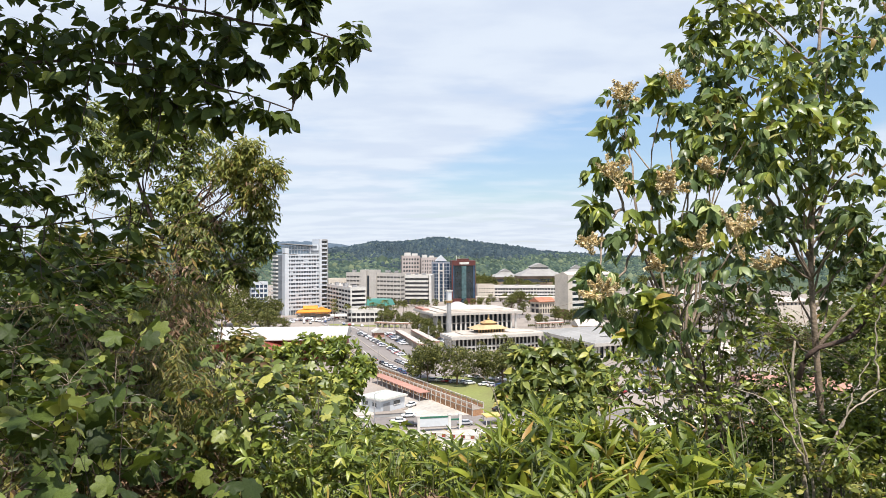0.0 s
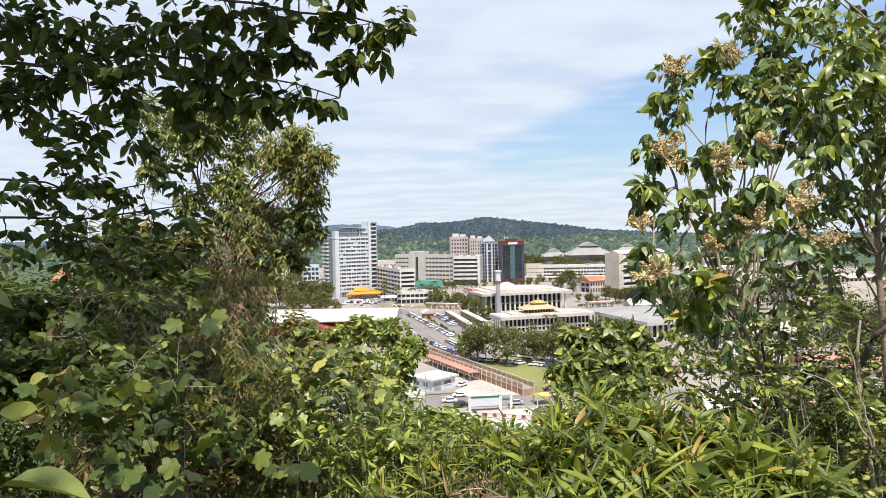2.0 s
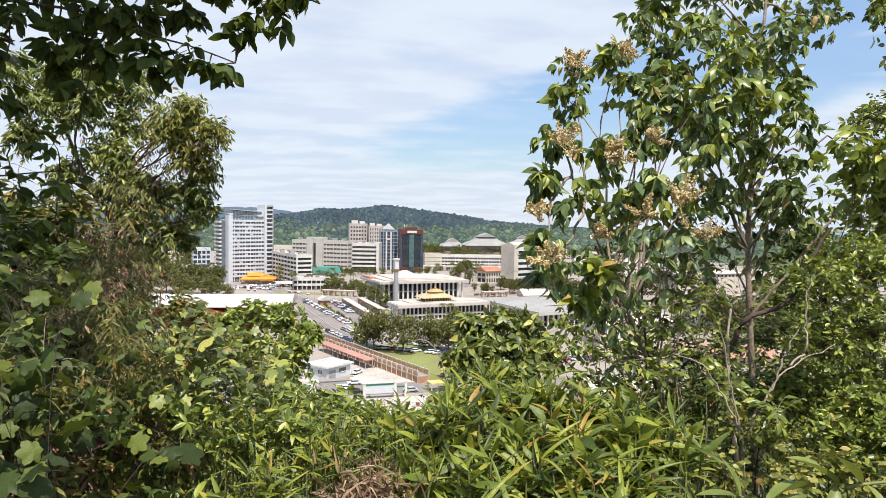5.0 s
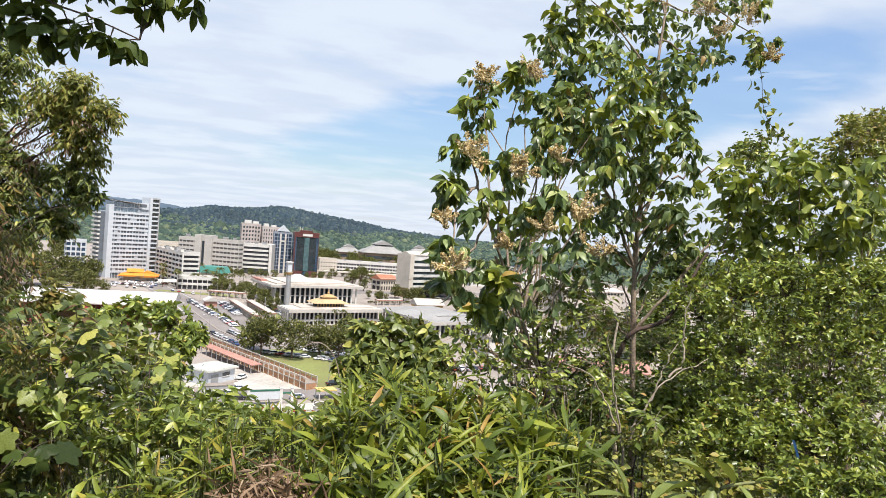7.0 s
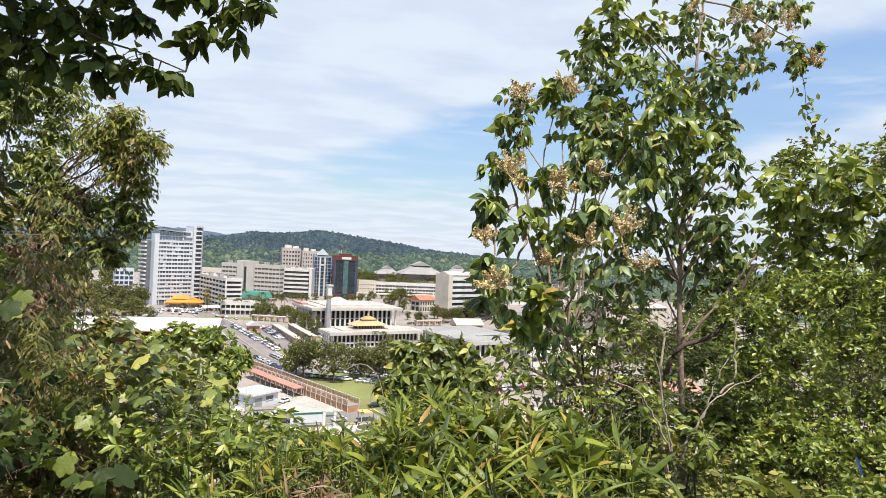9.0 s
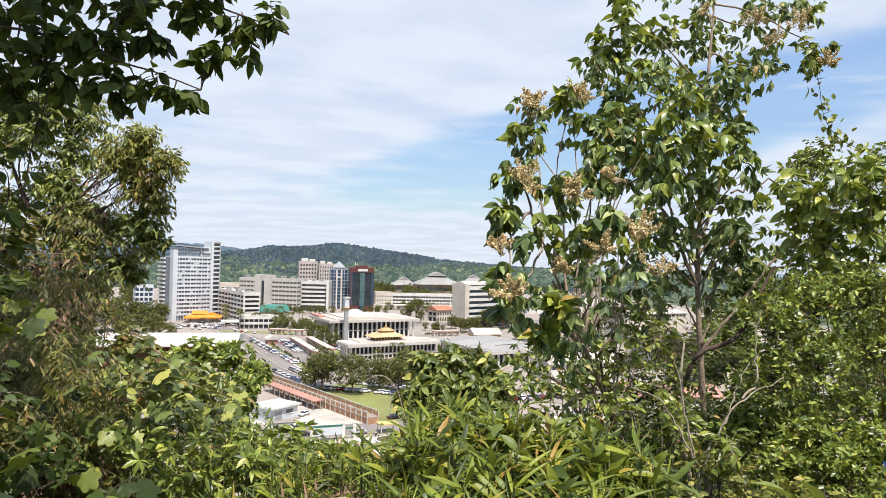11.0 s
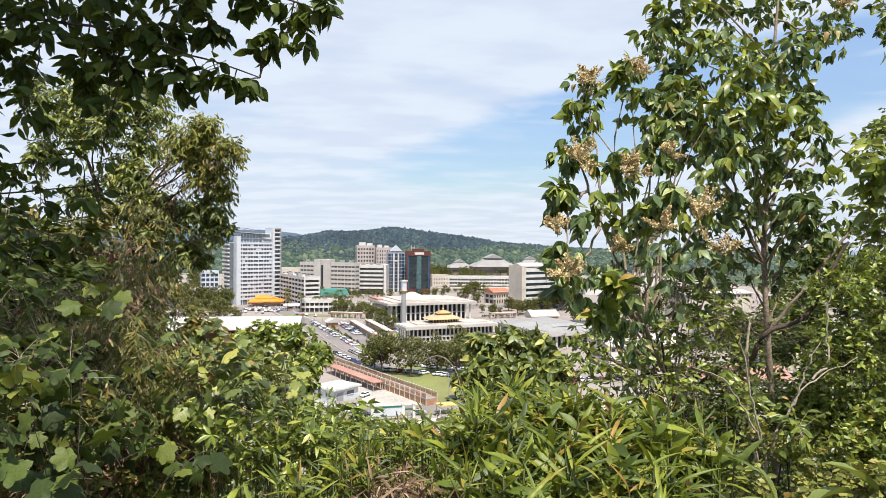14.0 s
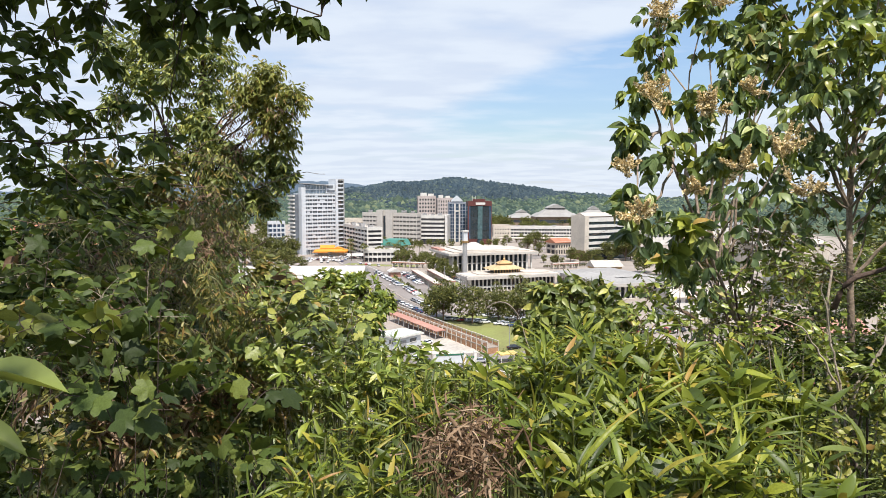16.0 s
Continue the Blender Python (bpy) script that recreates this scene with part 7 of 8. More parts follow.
shrub("leafy_bush", "airy sunlit shrub with small leaves among the stems", [(1.54, 4.9, 49.18, 0.19), (1.88, 4.9, 49.31, 0.19), (2.18, 4.9, 49.14, 0.19), (2.48, 5, 49.34, 0.19), (1.68, 4.7, 48.97, 0.19), (1.96, 4.6, 48.91, 0.18), (2.37, 4.7, 49.01, 0.19), (3.56, 6.2, 48.96, 0.25), (3.94, 6.3, 49.22, 0.25), (2.28, 4.3, 48.8, 0.17), (3.6, 6, 48.53, 0.24), (3.91, 6, 48.74, 0.24), (2.31, 5.2, 49.49, 0.16), (2.34, 3.8, 48.81, 0.15)], 76, "bright", OVATE4, 0.075, 13, 8, "rank", 0.4, "pale_bark", reach=1.5, single=120)
shrub("shrub", "low mixed herbs under the bush, green and yellowing", [(2.34, 4.2, 48.61, 0.17), (2.36, 3.8, 48.63, 0.15), (1.71, 3.2, 48.72, 0.13), (1.92, 3, 48.74, 0.12), (2.15, 3, 48.76, 0.12), (1.7, 3.6, 48.71, 0.12), (2.43, 3, 48.69, 0.12)], 77, "yellow", PLAIN, 0.05, 26, 9, "rank", 0.3, reach=1.4, single=60)
shrub("big_leaf_tree", "tree with large drooping light-green leaves", [
    (3.35, 4.6, 50.5, 0.15), (3.53, 4.5, 50.49, 0.18), (3.81, 4.4, 50.55, 0.17), (4.03, 4.3, 50.47, 0.2), (4.11, 4.6, 50.33, 0.17), (3.76, 4.5, 50.19, 0.2), (4.47, 4.4, 50.35, 0.17), (4.22, 4.3, 50.13, 0.2), (3.48, 4.6, 50.17, 0.17), (4.66, 4.5, 50.62, 0.2),
    (3.92, 4.9, 49.95, 0.17), (4.36, 4.6, 49.95, 0.19), (4.77, 4.6, 50.2, 0.18)], 73, "bright", DROOP, 0.125, 9, 9, "whorl", 0.75, "bark", 0.6, 1.25, 0.85, face=(0, -0.7, 0.7))
shrub("hill_tree", "tall tree beyond the bush with orange-tinged crown", [
    (7.05, 7.2, 51.5, 0.26), (7.51, 7.4, 51.72, 0.3), (7.96, 7.6, 51.7, 0.34), (8.6, 7.8, 51.75, 0.32), (8.65, 8.6, 52.0, 0.27), (9.31, 8.6, 52.0, 0.33), (7.5, 7.3, 51.3, 0.3)], 74, "yellow", OVATE4, 0.078, 60, 10, "whorl", 0.4, "bark", reach=1.4)
shrub("hill_tree", "dark leafy tree crown filling the slope behind the bush", [
    (5.68, 7.4, 51.2, 0.22), (5.76, 7.6, 51.05, 0.24), (6.12, 7.2, 51.05, 0.28), (6.64, 7.4, 51.15, 0.3), (7.18, 7.6, 51.26, 0.32), (7.34, 7.2, 51.15, 0.28), (7.19, 7.4, 50.93, 0.3), (6.67, 7.6, 50.8, 0.34), (5.81, 7.2, 50.63, 0.28), (5.49, 7.4, 50.38, 0.28),
    (6.01, 7.6, 50.12, 0.34), (6.19, 7.2, 50.23, 0.3), (6.9, 7.4, 50.27, 0.34), (7.72, 7.6, 50.54, 0.36), (7.66, 7.2, 50.17, 0.34), (7.28, 7.4, 49.99, 0.36), (6.75, 7.6, 49.88, 0.36), (5.8, 7.2, 49.78, 0.32), (5.45, 7.4, 49.97, 0.3), (5.62, 7.6, 49.6, 0.34),
    (7.66, 7.2, 49.57, 0.34), (7.13, 7.4, 49.53, 0.36), (8.5, 7.8, 51.1, 0.4), (8.6, 7.8, 50.4, 0.42), (9.2, 8.2, 51.3, 0.4), (5.2, 7.5, 49.5, 0.3), (6.3, 7.5, 49.4, 0.36), (8.3, 7.6, 49.7, 0.4)], 78, "bright", OVATE4, 0.10, 26, 9, "whorl", 0.4, "bark", 0.5, 1.35, single=60, face=(0, -0.8, 0.6))


def broad_leaf_plant():
    rng = np.random.default_rng(81)
    x, y, z = (1.19, 1.75, 49.18)
    t = plant("broad_leaf_plant", "ginger-like plant with long glossy blades", "plant", (x, y, float(ground_height(x, y))))
    w = Soup()
    spine = smooth_line([(x + 0.25, y - 0.05, z - 0.15), (1.2, 1.72, 49.26), (1.37, 1.7, 49.28)], 12)
    w.tube(spine, np.linspace(0.008, 0.004, 12), 6)
    w.tube(smooth_line([(x, y, float(ground_height(x, y))), (x + 0.2, y, z - 0.3), (x + 0.25, y - 0.05, z - 0.15)], 10), np.full(10, 0.009), 6)
    finish(t, w, "stalk", M["stem"])
    for a, b, L in (((1.23, 1.72, 49.26), (1.07, 1.68, 49.42), 0.15), ((1.29, 1.71, 49.27), (1.17, 1.66, 49.41), 0.14), ((1.35, 1.7, 49.28), (1.42, 1.66, 49.33), 0.12), ((1.3, 1.71, 49.27), (1.31, 1.6, 49.23), 0.14), ((1.22, 1.72, 49.26), (1.14, 1.62, 49.19), 0.14), ((1.16, 1.72, 49.26), (0.94, 1.66, 49.32), 0.15), ((1.14, 1.72, 49.24), (0.94, 1.6, 49.25), 0.15), ((1.01, 1.8, 49.2), (0.82, 1.75, 49.26), 0.15), ((0.99, 1.8, 49.18), (0.98, 1.8, 49.33), 0.14)):
        s = Soup()
        d = np.array(b) - np.array(a)
        put_leaves(s, BROAD, [a], [d], [np.linalg.norm(d) * 0.88], rng, 0.25, 0.45)
        finish(t, s, "leaf", LEAF["tree"])


broad_leaf_plant()


def near_leaves():
    rng = np.random.default_rng(82)
    x, y, z = (-0.76, 0.95, 49.6)
    t = plant("near_sapling", "sapling with large bright leaves close by", "plant", (x - 0.1, y, float(ground_height(x - 0.1, y))))
    w = Soup()
    w.tube(smooth_line([(x - 0.1, y, float(ground_height(x - 0.1, y))), (x - 0.08, y, z - 0.4), (x, y, z)], 12), np.linspace(0.008, 0.004, 12), 6)
    finish(t, w, "stem", M["stem"])
    for a, b in (((-0.76, 0.95, 49.64), (-0.6, 0.92, 49.65)), ((-0.75, 0.95, 49.58), (-0.66, 0.92, 49.55)), ((-0.88, 1, 49.98), (-0.77, 1, 49.91))):
        s = Soup()
        d = np.array(b) - np.array(a)
        put_leaves(s, blade((0.02, 0.20, 0.27, 0.26, 0.17, 0.0), 0.35, 0.08), [a], [d], [np.linalg.norm(d)], rng, 0.1, 0.55)
        finish(t, s, "leaf", LEAF["tree"])
    # heart-shaped climber leaf on the fern bank
    p = (0.4, 2, 49.41)
    h = plant("heart_leaf", "single round pale-green climber leaf", "leaf", p)
    s = Soup()
    put_leaves(s, blade((0.25, 0.46, 0.46, 0.34, 0.0), 0.2, 0.1), [p], [(0.5, -0.25, 0.75)], [0.052], rng, 0.1)
    finish(h, s, "blade", LEAF["bright"])


near_leaves()


# name, bark, radii and line of the leaning stems among the trunks
PALE_STEMS = [
    ("trunk", "pale_bark", 0.026, 0.008, [(2.60, 4.6, 47.3), (2.55, 4.6, 48.27), (2.49, 4.6, 48.53), (2.44, 4.6, 48.74), (2.48, 4.6, 48.96), (2.44, 4.65, 49.2), (2.52, 4.7, 49.35)]),
    ("limb", "dark_bark", 0.020, 0.010, [(2.49, 4.6, 49.10), (2.49, 4.5, 49.31), (2.68, 4.5, 49.35), (2.88, 4.5, 49.46), (2.96, 4.5, 49.68), (3.13, 4.5, 49.95)]),
    ("stem", "bark", 0.016, 0.009, [(2.05, 4.9, 47.5), (1.98, 4.9, 48.57), (1.93, 4.9, 48.88), (1.79, 4.9, 49.24), (1.65, 4.9, 49.54), (1.54, 4.9, 49.8)]),
    ("stem", "dark_bark", 0.014, 0.008, [(2.2, 4.9, 47.5), (2.11, 4.9, 48.44), (2.04, 4.9, 48.75), (1.94, 4.9, 49.06), (1.95, 5.0, 49.6)]),
]


# a scrap of blue sheet caught in the bush, and a pale arching stem over the ferns
def scrap_and_stem():
    rng = np.random.default_rng(83)
    a, b = (3.13, 3.5, 48.81), (3.19, 3.45, 48.62)
    t = plant("plastic_sheet", "torn strip of blue plastic sheet in the bush", "litter", b)
    s = Soup()
    put_leaves(s, blade((0.10, 0.13, 0.11, 0.14, 0.09), 0.5, 0.15), [a], [np.array(b) - np.array(a)], [0.14], rng, 0.1, 0.7)
    finish(t, s, "strip", surface("blue_plastic", (0.015, 0.05, 0.13), 0.35, 0.15, 8.0, 60.0, 0.3))
    w = Soup()
    line = smooth_line([(0.52, 5, 48.58), (0.43, 5, 48.75), (0.38, 5, 48.95), (0.29, 5, 49.06), (0.19, 5, 49.07), (0.12, 5, 49.01)], 24)
    w.tube(line, np.linspace(0.006, 0.003, 24), 6)
    q = plant("bare_sapling", "leafless pale sapling with crooked stems", "sapling", (2.28, 4.05, 48.54))
    wq = Soup()
    bx, by, bz = (2.28, 4.05, 48.54)
    wq.tube(smooth_line([(bx + 0.1, by, float(ground_height(bx, by)) - 0.1), (bx + 0.02, by, bz - 0.5), (bx, by, bz)], 10), np.linspace(0.012, 0.009, 10), 6)
    for pts in ([(2.28, 4.05, 48.54), (2.2, 4.05, 48.86), (2.15, 4.05, 49.09), (2.1, 4.05, 49.35)], [(2.31, 4.05, 48.58), (2.44, 4.05, 48.94), (2.58, 4.05, 49.07), (2.88, 4.05, 49.21)], [(2.32, 4.05, 48.7), (2.5, 4.05, 48.98), (2.53, 4.05, 49.13), (2.64, 4.05, 49.33)], [(2.25, 4.05, 48.66), (2.1, 4.05, 48.93), (2, 4.05, 49.08), (1.79, 4.05, 49.15)], [(2.58, 4.05, 49.07), (2.7, 4.05, 49.18), (2.66, 4.05, 49.45), (2.7, 4.05, 49.65)]):
        line2 = smooth_line(pts, 18)
        line2[1:-1] += rng.normal(0, 0.006, (16, 3))
        wq.tube(line2, np.linspace(0.008, 0.003, 18), 6)
    finish(q, wq, "stem", M["pale_bark"], "", True)
    v = plant("bare_sapling", "pale leaning trunk with a dark forked limb", "sapling", (2.62, 4.6, float(ground_height(2.62, 4.6))))
    for name, mat, r0, r1, pts in PALE_STEMS:
        wv = Soup()
        line3 = smooth_line(pts, 20)
        line3[1:-1] += rng.normal(0, 0.005, (18, 3))
        wv.tube(line3, np.linspace(r0, r1, 20), 7)
        finish(v, wv, name, M[mat], "", True)
    p = plant("bare_shrub", "pale leafless shrub stem arching over the ferns", "shrub", tuple(line[0]))
    finish(p, w, "stem", M["pale_bark"], "", True)


scrap_and_stem()


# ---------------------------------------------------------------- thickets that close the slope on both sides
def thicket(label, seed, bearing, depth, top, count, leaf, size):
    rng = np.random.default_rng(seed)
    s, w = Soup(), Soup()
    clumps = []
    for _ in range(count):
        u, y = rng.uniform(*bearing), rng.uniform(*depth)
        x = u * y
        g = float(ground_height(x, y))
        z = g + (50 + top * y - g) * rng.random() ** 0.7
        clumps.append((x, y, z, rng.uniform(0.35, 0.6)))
        if len(clumps) % 3 == 1:
            bough(w, (x + rng.normal(0, 0.5), y, g - 0.1), (x, y, z), 0.014, 0.004, rng, 0.08, 7, 5)
    sprays(s, None, clumps, rng, FOLD, size, 28, 9, "rank", 0.4, 0.003)
    c = np.array(clumps)
    t = plant("thicket", label, "shrub", (float(c[:, 0].mean()), float(c[:, 1].mean()), float(ground_height(c[:, 0].mean(), c[:, 1].mean()))))
    tagged(finish(t, w, "stem", M["dark_bark"], "thin stems", True), kind="stuff")
    finish(t, s, "foliage", LEAF[leaf])


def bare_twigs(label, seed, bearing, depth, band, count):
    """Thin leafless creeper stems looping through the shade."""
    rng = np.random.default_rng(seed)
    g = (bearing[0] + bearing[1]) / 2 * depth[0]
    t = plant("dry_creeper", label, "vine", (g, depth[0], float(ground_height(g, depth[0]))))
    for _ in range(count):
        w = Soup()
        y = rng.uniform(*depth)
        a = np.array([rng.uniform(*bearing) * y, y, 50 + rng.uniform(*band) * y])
        L = rng.uniform(0.4, 1.1)
        d = unit(rng.normal(0, 1, 3) * [1, 0.5, 0.45])
        q = np.linspace(0, 1, 9)[:, None]
        w.tube(a + d * L * q + np.array([0, 0, -0.25 * L]) * q**2 + np.cumsum(rng.normal(0, 0.015, (9, 3)), 0), np.linspace(0.0024, 0.001, 9), 4)
        finish(t, w, "stem", M["bark"], "", True)


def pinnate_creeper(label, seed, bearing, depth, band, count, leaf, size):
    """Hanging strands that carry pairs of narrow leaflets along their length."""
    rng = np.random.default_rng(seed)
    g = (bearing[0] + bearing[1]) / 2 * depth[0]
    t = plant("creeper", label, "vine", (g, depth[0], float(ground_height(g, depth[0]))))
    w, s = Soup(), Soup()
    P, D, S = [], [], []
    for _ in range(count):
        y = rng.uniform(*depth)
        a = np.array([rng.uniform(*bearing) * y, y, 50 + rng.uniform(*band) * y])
        for _k in range(rng.integers(2, 5)):
            d = unit(rng.normal(0, 1, 3) * [1, 0.8, 0.35] + [0, -0.25, 0.05])
            L = size * rng.uniform(4.5, 8.0)
            q = np.linspace(0, 1, 8)[:, None]
            line = a + d * L * q + np.array([0, 0, -0.8 * L]) * q**2
            w.tube(line, np.linspace(0.0016, 0.0008, 8), 3)
            side = unit(np.cross(d, [0, 0, 1.0]))
            for j in range(1, 8):
                for sg in (-1, 1):
                    P.append(line[j])
                    D.append(side * sg * 0.7 + d * 0.35 + [0, 0, -rng.uniform(0.5, 1.4)])
                    S.append(size * rng.uniform(0.75, 1.2))
    put_leaves(s, LANCE4, np.array(P), np.array(D), np.array(S), rng, 0.9, 0.9)
    finish(t, w, "stem", M["bark"], "", True)
    finish(t, s, "foliage", LEAF[leaf], "paired narrow leaflets")


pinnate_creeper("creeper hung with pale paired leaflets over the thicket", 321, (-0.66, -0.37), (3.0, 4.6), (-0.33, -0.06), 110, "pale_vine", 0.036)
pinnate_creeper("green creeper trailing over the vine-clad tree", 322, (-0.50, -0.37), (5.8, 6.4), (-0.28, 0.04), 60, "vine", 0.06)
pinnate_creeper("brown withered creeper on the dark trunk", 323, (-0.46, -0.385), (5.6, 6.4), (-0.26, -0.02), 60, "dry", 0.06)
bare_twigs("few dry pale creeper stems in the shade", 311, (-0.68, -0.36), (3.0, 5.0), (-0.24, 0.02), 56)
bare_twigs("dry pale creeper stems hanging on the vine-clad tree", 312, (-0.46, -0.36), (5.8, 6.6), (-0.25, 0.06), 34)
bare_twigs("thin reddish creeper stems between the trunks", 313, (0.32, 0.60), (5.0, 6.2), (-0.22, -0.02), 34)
# thickets in dark leaf tones have the deep shade of their gaps painted in
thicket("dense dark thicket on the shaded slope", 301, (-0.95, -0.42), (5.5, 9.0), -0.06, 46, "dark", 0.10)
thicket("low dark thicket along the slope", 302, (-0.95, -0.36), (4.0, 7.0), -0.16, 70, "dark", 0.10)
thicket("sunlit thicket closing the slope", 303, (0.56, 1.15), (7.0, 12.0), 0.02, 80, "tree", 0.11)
thicket("mixed thicket behind the trunks, darkened for shade", 304, (0.42, 0.80), (8.0, 13.0), -0.13, 42, "dark", 0.11)
thicket("low leafy thicket under the flowering tree, toned as shade", 306, (0.10, 0.66), (4.4, 7.5), -0.27, 64, "dark", 0.075)
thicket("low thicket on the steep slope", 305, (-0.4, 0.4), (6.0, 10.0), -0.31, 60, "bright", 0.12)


# ---------------------------------------------------------------- undergrowth on the slope
def undergrowth():
    rng = np.random.default_rng(91)
    s = Soup()
    n = 46000
    y = 1.4 + 75 * rng.random(n) ** 1.9
    x = (rng.random(n) * 2 - 1) * (4 + y * 0.95)
    keep = ~((np.abs(x) < 0.8) & (y < 1.8))
    x, y = x[keep], y[keep]
    h = 0.15 + 0.35 * rng.random(len(x)) * np.clip(y / 6, 0.3, 3.2)
    z = ground_height(x, y) + h
    P = np.stack([x, y, z], -1)
    put_leaves(s, FOLD, P, rng.normal(0, 1, P.shape) + [0, -0.4, 0.5], 0.10 + 0.035 * np.sqrt(y) * rng.uniform(0.7, 1.5, len(x)), rng, 0.6, 1.1)
    # dark leaf tone puts the shade between plants into the colour
    ob = s.part("undergrowth", LEAF["dark"], None, "dense green undergrowth covering the slope, darkened for shade")
    tagged(ob, category="undergrowth", kind="stuff")


undergrowth()


# ---------------------------------------------------------------- town trees
SHAPES, FAR_CROWN, FAR_WOOD = {}, Soup(), Soup()


def town_tree(seed, h, r, label, leaf="city", n=1500, trunk=0.35, flat=0.75):
    rng = np.random.default_rng(seed)
    t = thing("tree", label, "tree", None, "town trees")
    wood, crown = Soup(), Soup()
    wood.tube(smooth_line([(0, 0, -0.2), (0.2, 0.1, h * 0.3), (0, 0.2, h * 0.62)], 10), np.linspace(trunk, trunk * 0.4, 10), 7)
    lobes = []
    for k in range(9):
        a = 6.28 * k / 9 + rng.normal(0, 0.3)
        q = r * rng.uniform(0.25, 0.68)
        lobes.append((q * math.cos(a), q * math.sin(a), h * rng.uniform(0.3, 0.82), r * rng.uniform(0.32, 0.5)))
    lobes.append((0, 0, h * 0.82, r * 0.5))
    for x, y, z, s in lobes:
        bough(wood, (0, 0.1, h * 0.18), (x, y, z), trunk * 0.4, 0.05, rng, 0.05, 6, 5)
    c = np.array(lobes)[rng.integers(0, len(lobes), n)]
    d = unit(rng.normal(0, 1, (n, 3)))
    P = c[:, :3] + d * c[:, 3:4] * rng.uniform(0.55, 1.05, (n, 1)) * [1, 1, flat]
    put_leaves(crown, FLAKE, P, d + rng.normal(0, 0.5, (n, 3)), rng.uniform(0.045, 0.08, n) * (r + 4), rng, 0.45)
    wood.part("trunk", M["bark"], t, "", True)
    crown.part("crown", LEAF[leaf], t)
    thin = Soup()
    m = n // 4
    put_leaves(thin, FLAKE, P[:m], d[:m], rng.uniform(0.09, 0.15, m) * (r + 4), rng, 0.7)
    SHAPES[t.name] = (np.concatenate(thin.verts), np.concatenate(thin.tris), wood.verts[0], wood.tris[0])
    return t


def palm(seed, h):
    rng = np.random.default_rng(seed)
    t = thing("palm_tree", "tall palm with a mop of fronds", "palm", None, "town palms")
    wood, crown = Soup(), Soup()
    wood.tube(smooth_line([(0, 0, -0.1), (0.1, 0, h * 0.5), (0.25, 0.1, h)], 10), np.linspace(0.22, 0.13, 10), 7)
    for k in range(16):
        a = 6.28 * k / 16 + rng.normal(0, 0.2)
        L, up = rng.uniform(2.2, 3.2), rng.uniform(-0.2, 1.0)
        q = np.linspace(0, 1, 8)
        line = np.stack([0.25 + L * q * math.cos(a), 0.1 + L * q * math.sin(a), h + L * (up * q - 0.9 * q**2)], -1)
        for sgn in (-1, 1):
            side = np.array([-math.sin(a), math.cos(a), -0.5]) * sgn
            put_leaves(crown, NARROW, line[1:], np.tile(side, (7, 1)) + (line[1:] - line[:-1]) * 2, np.full(7, 0.9), rng, 0.2, 1.6)
    wood.part("trunk", M["bark"], t, "", True)
    crown.part("crown", LEAF["city"], t)
    return t


_rt = random.Random(8)
TREES = [town_tree(101, 14, 7.0, "broad spreading street tree", n=2200), town_tree(102, 9, 4.2, "rounded green street tree", n=1200), town_tree(103, 6, 3.0, "small round street tree", n=800), town_tree(104, 17, 9.5, "large spreading rain tree by the avenue", n=3200), town_tree(105, 10, 1.5, "tall columnar cypress by the hall", n=800, trunk=0.15, flat=1.6)]
PALMS = [palm(111, 9), palm(112, 12)]
_used = set()


def stand(pool, k, x, y, s=1.0, z=None):
    src = pool[k]
    if pool is TREES and (y > 565 or abs(x) > 185 or y < 125):
        cv, cf, wv, wf = SHAPES[src.name]
        g, a = float(ground_height(x, y)), _rt.uniform(0, 6.28)
        turn = np.array([[math.cos(a), math.sin(a), 0], [-math.sin(a), math.cos(a), 0], [0, 0, 1]]) * s
        FAR_CROWN.add(cv @ turn + [x, y, g], cf)
        FAR_WOOD.add(wv @ turn + [x, y, g], wf)
        return
    m = pose(x, y, float(ground_height(x, y)) if z is None else z, 0, 0, _rt.uniform(0, 360))
    key = src.name
    if key not in _used:
        _used.add(key)
        src.matrix_world = m @ Matrix.Diagonal((s, s, s, 1))
    else:
        c = copy_thing(src, m)
        c.scale = (s, s, s)


for x, y, k, s in ((-6, 249, 3, 0.92), (5, 245, 0, 1.05), (15, 248, 3, 0.78), (22, 244, 0, 0.9), (-9, 258, 0, 0.78), (30, 236, 0, 0.9), (26, 262, 0, 1.0), (40, 250, 0, 0.9), (52, 270, 0, 1.0), (38, 222, 1, 1.0)):
    stand(TREES, k, x, y, s)
for x, y, k, s in ((-128, 428, 3, 1.25), (-112, 422, 3, 1.2), (-146, 440, 3, 1.3), (-168, 450, 3, 1.3), (-108, 404, 0, 1.1), (-124, 400, 0, 1.2), (-150, 410, 0, 1.3), (-186, 430, 3, 1.3), (-96, 396, 1, 1.2), (-210, 440, 3, 1.2), (-236, 450, 3, 1.2)):
    stand(TREES, k, x, y, s)
for _i in range(60):
    x, y = _rt.uniform(-46, -16), _rt.uniform(438, 500)
    stand(*((PALMS, _i % 2, x, y, _rt.uniform(0.6, 0.8)) if _i % 3 == 0 else (TREES, _rt.choice((1, 2, 2)), x, y, _rt.uniform(0.5, 0.85))))
for x, y in ((62, 512), (56, 540), (80, 470), (84, 456), (90, 452), (96, 462), (108, 466), (120, 474), (128, 470)):
    stand(TREES, _rt.choice((0, 1)), x, y, _rt.uniform(0.9, 1.25))
for _i in range(60):
    x = _rt.uniform(-60, 150)
    stand(TREES, _rt.choice((1, 2, 2)), x, _rt.uniform(575, 612) if x < 40 else _rt.uniform(640, 690), _rt.uniform(0.6, 0.95))
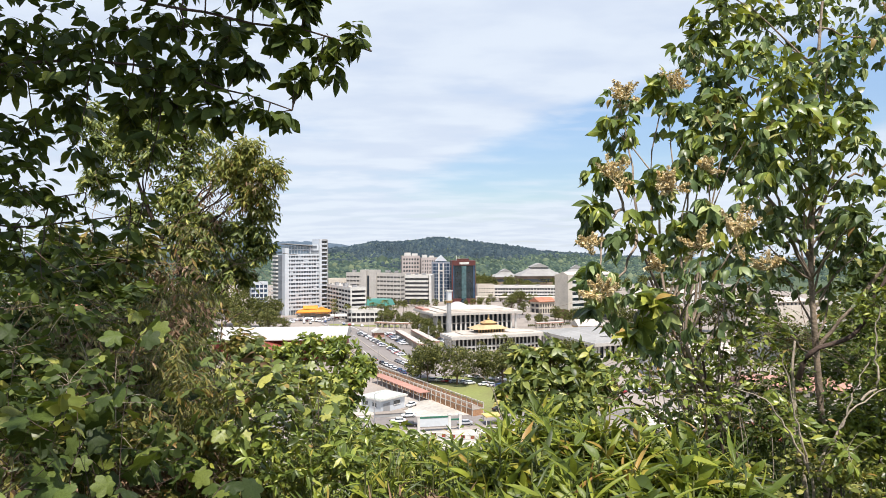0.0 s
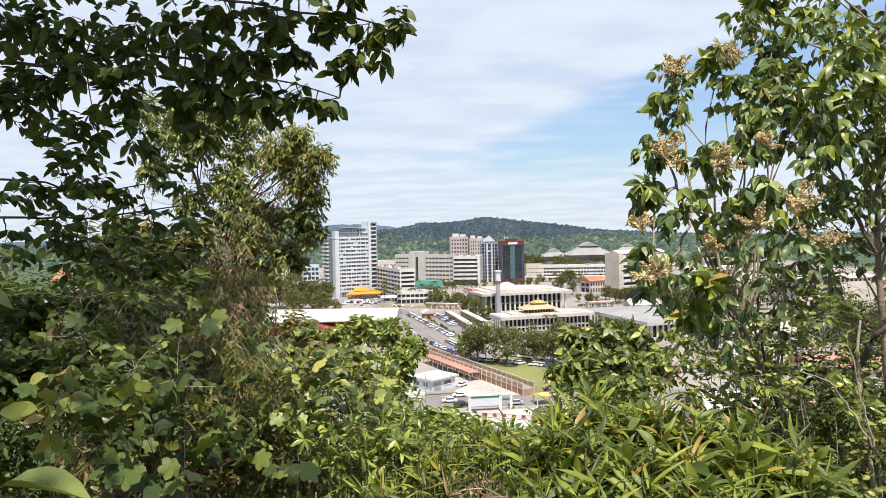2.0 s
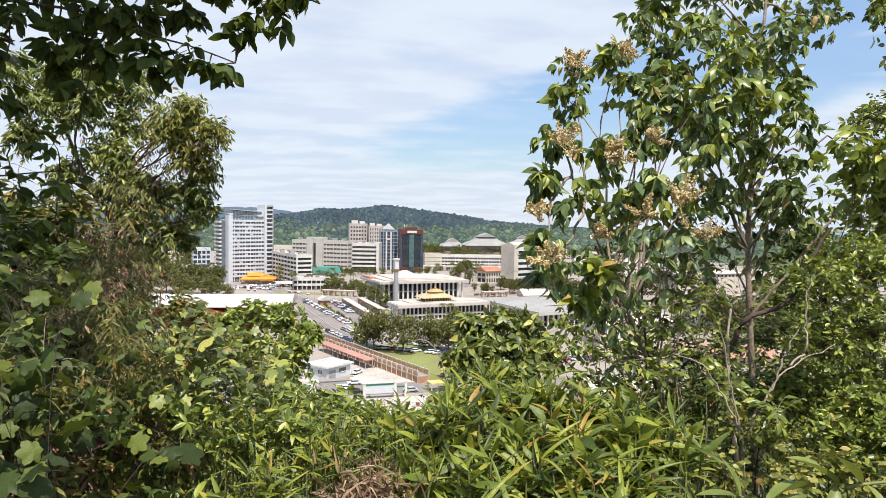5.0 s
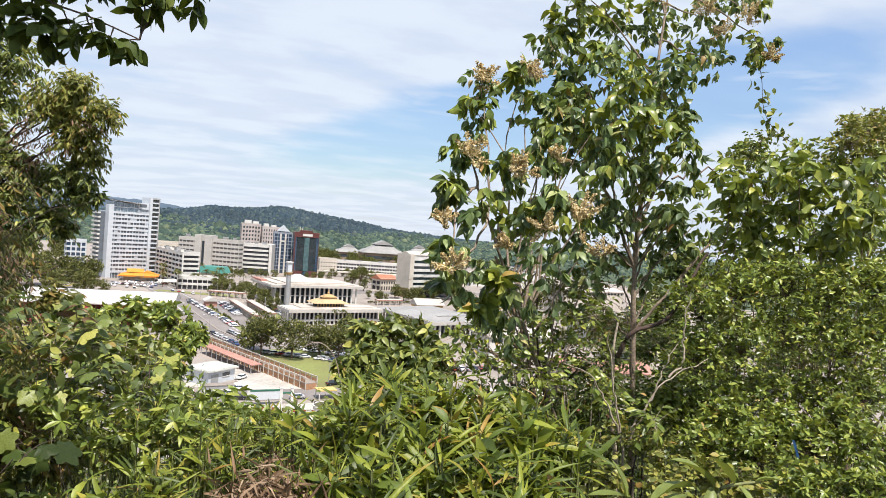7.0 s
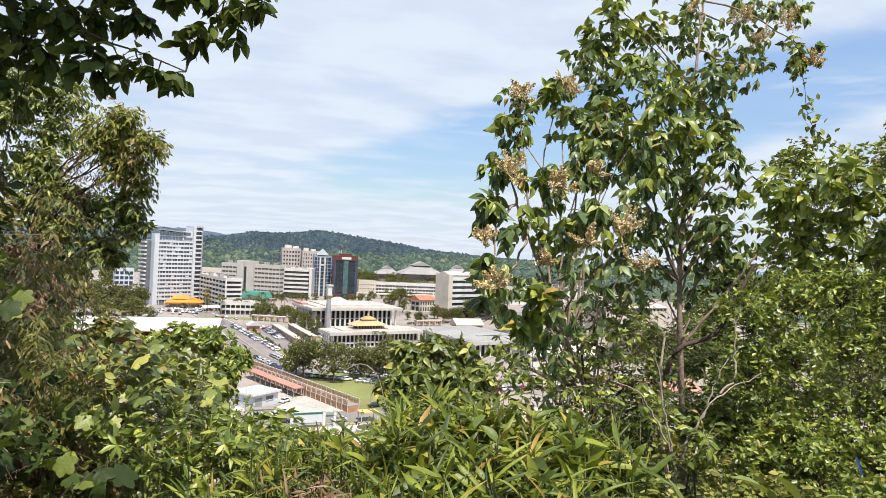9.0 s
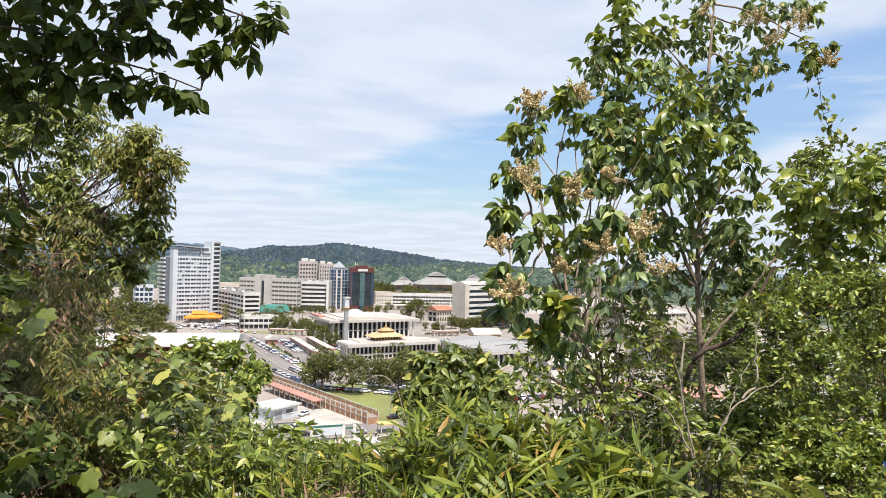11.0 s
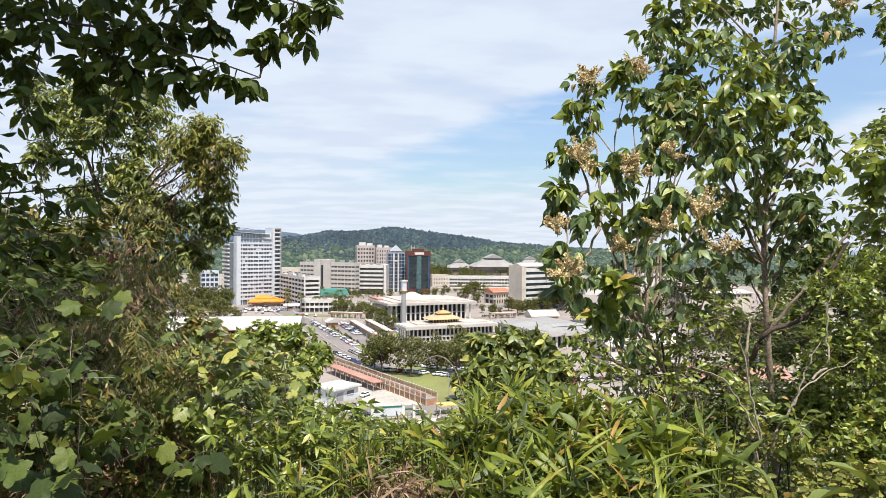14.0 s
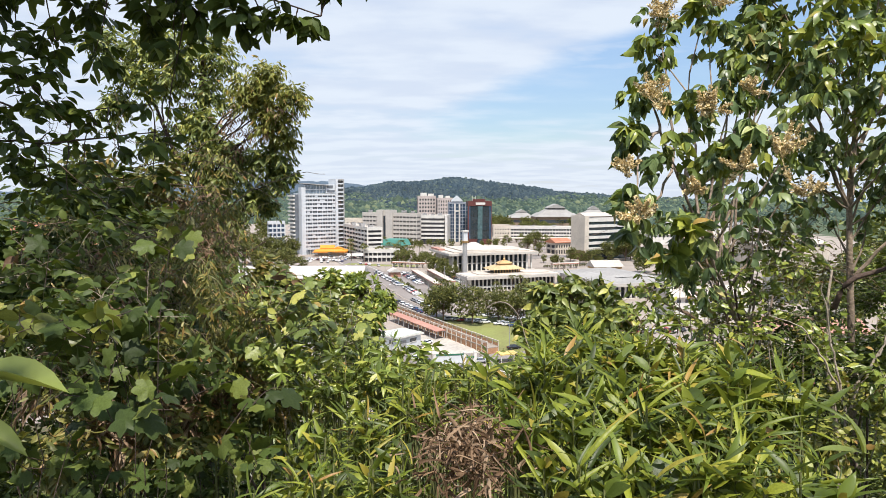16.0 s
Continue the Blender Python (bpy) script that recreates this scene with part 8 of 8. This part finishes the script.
for _i in range(90):
    stand(TREES, _rt.choice((0, 0, 3)), _rt.uniform(20, 330), _rt.uniform(740, 1000), _rt.uniform(0.7, 1.1))
for _i in range(60):
    stand(TREES, _rt.choice((0, 1, 3)), _rt.uniform(110, 330), _rt.uniform(180, 560), _rt.uniform(0.8, 1.2))
for _i in range(60):
    stand(TREES, _rt.choice((0, 1, 3)), _rt.uniform(-420, -190), _rt.uniform(330, 760), _rt.uniform(0.8, 1.2))
for _i in range(34):
    stand(TREES, _rt.choice((1, 2)), _rt.uniform(-60, -44) + _rt.uniform(-3, 3), _rt.uniform(495, 530), _rt.uniform(0.4, 0.65))
for _i in range(26):
    stand(PALMS, _i % 2, _rt.uniform(-84, -34), _rt.uniform(455, 520), _rt.uniform(0.8, 1.15))
stand(TREES, 0, *(64.43, 555.9), 1.25)
stand(TREES, 1, *(75.84, 566.2), 1.2)
for x, y in ((-6, 378), (-10, 392), (-2, 382), (-12, 384), (26, 318), (33, 322), (18, 312), (-16, 402), (30, 318)):
    stand(PALMS if x > 12 else TREES, _rt.choice((0, 1)), x, y, 0.75)
for _i in range(16):
    _q = _i / 15
    stand(TREES, 2, -39 + 24 * _q + _rt.uniform(-0.6, 0.6), 381 - 79 * _q, _rt.uniform(0.22, 0.4))
for _i in range(40):
    _q = _i / 39
    stand(TREES, 2, 56 + 50 * _q, 431 + 16 * _q + _rt.uniform(-0.5, 0.5), _rt.uniform(0.25, 0.34))
for _i in range(14):
    stand(TREES, _rt.choice((1, 2)), _rt.uniform(58, 100), _rt.uniform(448, 474), _rt.uniform(0.5, 0.9))
for _i in range(14):
    stand(TREES, 2, _rt.uniform(-15, -2), _rt.uniform(350, 396), _rt.uniform(0.3, 0.55))
for x, y in ((-2.4, 391), (-9.5, 396), (-7.2, 408)):
    stand(TREES, 4, x, y, 1.0)


# trees at the foot of the hill, tops seen over the slope
for _i in range(55):
    x = _rt.uniform(-90, 120)
    y = _rt.uniform(45, 118)
    stand(TREES, _rt.choice((0, 1, 1)), x, y, _rt.uniform(0.6, 0.95))


tagged(FAR_CROWN.part("far_trees", LEAF["city"], None, "belts of green trees among the distant buildings"), category="trees", kind="stuff")
tagged(FAR_WOOD.part("far_tree_trunks", M["bark"], None, "brown trunks of the distant tree belts", True), category="trees", kind="stuff")


# ---------------------------------------------------------------- woods on the hills
def dome(rng, n):
    """Tree crowns seen from afar: n uneven five-sided domes of unit size."""
    ang = np.arange(5) * 2 * np.pi / 5
    top = np.array([[0, 0, 1.0]])
    mid = np.stack([0.66 * np.cos(ang), 0.66 * np.sin(ang), np.full(5, 0.68)], -1)
    low = np.stack([np.cos(ang + 0.6), np.sin(ang + 0.6), np.full(5, 0.0)], -1)
    v = np.concatenate([top, mid, low])[None] + rng.normal(0, 0.11, (n, 11, 3))
    f = []
    for k in range(5):
        j = (k + 1) % 5
        f += [(0, 1 + k, 1 + j), (1 + k, 6 + k, 1 + j), (1 + j, 6 + k, 6 + j)]
    return v, np.array(f)


def crowns(soup, x, y, z, r, rng):
    n = len(x)
    v, f = dome(rng, n)
    a = rng.uniform(0, 6.28, n)
    c, s = np.cos(a)[:, None], np.sin(a)[:, None]
    px = (v[:, :, 0] * c - v[:, :, 1] * s) * r[:, None] + x[:, None]
    py = (v[:, :, 0] * s + v[:, :, 1] * c) * r[:, None] + y[:, None]
    pz = v[:, :, 2] * (r * rng.uniform(0.9, 1.5, n))[:, None] + z[:, None]
    tris = f[None] + (np.arange(n) * 11)[:, None, None]
    soup.add(np.stack([px, py, pz], -1).reshape(-1, 3), tris.reshape(-1, 3))


def hill_woods():
    rng = np.random.default_rng(120)
    n = 84000
    u = np.where(rng.random(n) < 0.8, rng.uniform(-0.42, 0.34, n), rng.uniform(-0.80, 0.72, n))
    y = np.where(rng.random(n) < 0.68, rng.uniform(1150, 2320, n), rng.uniform(1000, 1550, n))
    x = u * y
    z = ground_height(x, y)
    keep = (z > 3) | (rng.random(n) < 0.5)
    x, y, z = x[keep], y[keep], z[keep]
    # lighter secondary growth at the foot and in patches, haze-blued old forest above
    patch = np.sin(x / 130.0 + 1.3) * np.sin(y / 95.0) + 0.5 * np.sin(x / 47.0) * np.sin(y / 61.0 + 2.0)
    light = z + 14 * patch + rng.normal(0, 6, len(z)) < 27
    for name, leaf, label, which in (("hill_woods", "forest", "dense rainforest covering the distant ridge, toned blue for haze", ~light), ("hill_groves", "grove", "lighter groves along the foot of the ridge, faintly haze-blue", light)):
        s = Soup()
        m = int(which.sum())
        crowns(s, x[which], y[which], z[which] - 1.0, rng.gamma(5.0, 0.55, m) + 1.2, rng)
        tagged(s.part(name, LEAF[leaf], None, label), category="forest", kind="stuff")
    # a further range across the water, its haze painted as blue
    gu, gy = np.meshgrid(np.linspace(-0.9, 0.0, 240), np.linspace(3300, 4300, 9), indexing="ij")
    gz = np.interp(gu, FAR_U, FAR_Z) * np.exp(-((gy - 3800) / 330.0) ** 2) + rng.normal(0, 1.6, gu.shape) - 2
    v = np.stack([gu * gy, gy, gz], -1).reshape(-1, 3)
    i, j = np.meshgrid(np.arange(239), np.arange(8), indexing="ij")
    p = (i * 9 + j).ravel()
    s = Soup()
    s.add(v, np.stack([np.stack([p, p + 9, p + 10], -1), np.stack([p, p + 10, p + 1], -1)], 1).reshape(-1, 3))
    tagged(s.part("backdrop", M["far_range"], None, "wooded range beyond the bay, coloured with blue haze", True), category="hills", kind="structure")


hill_woods()
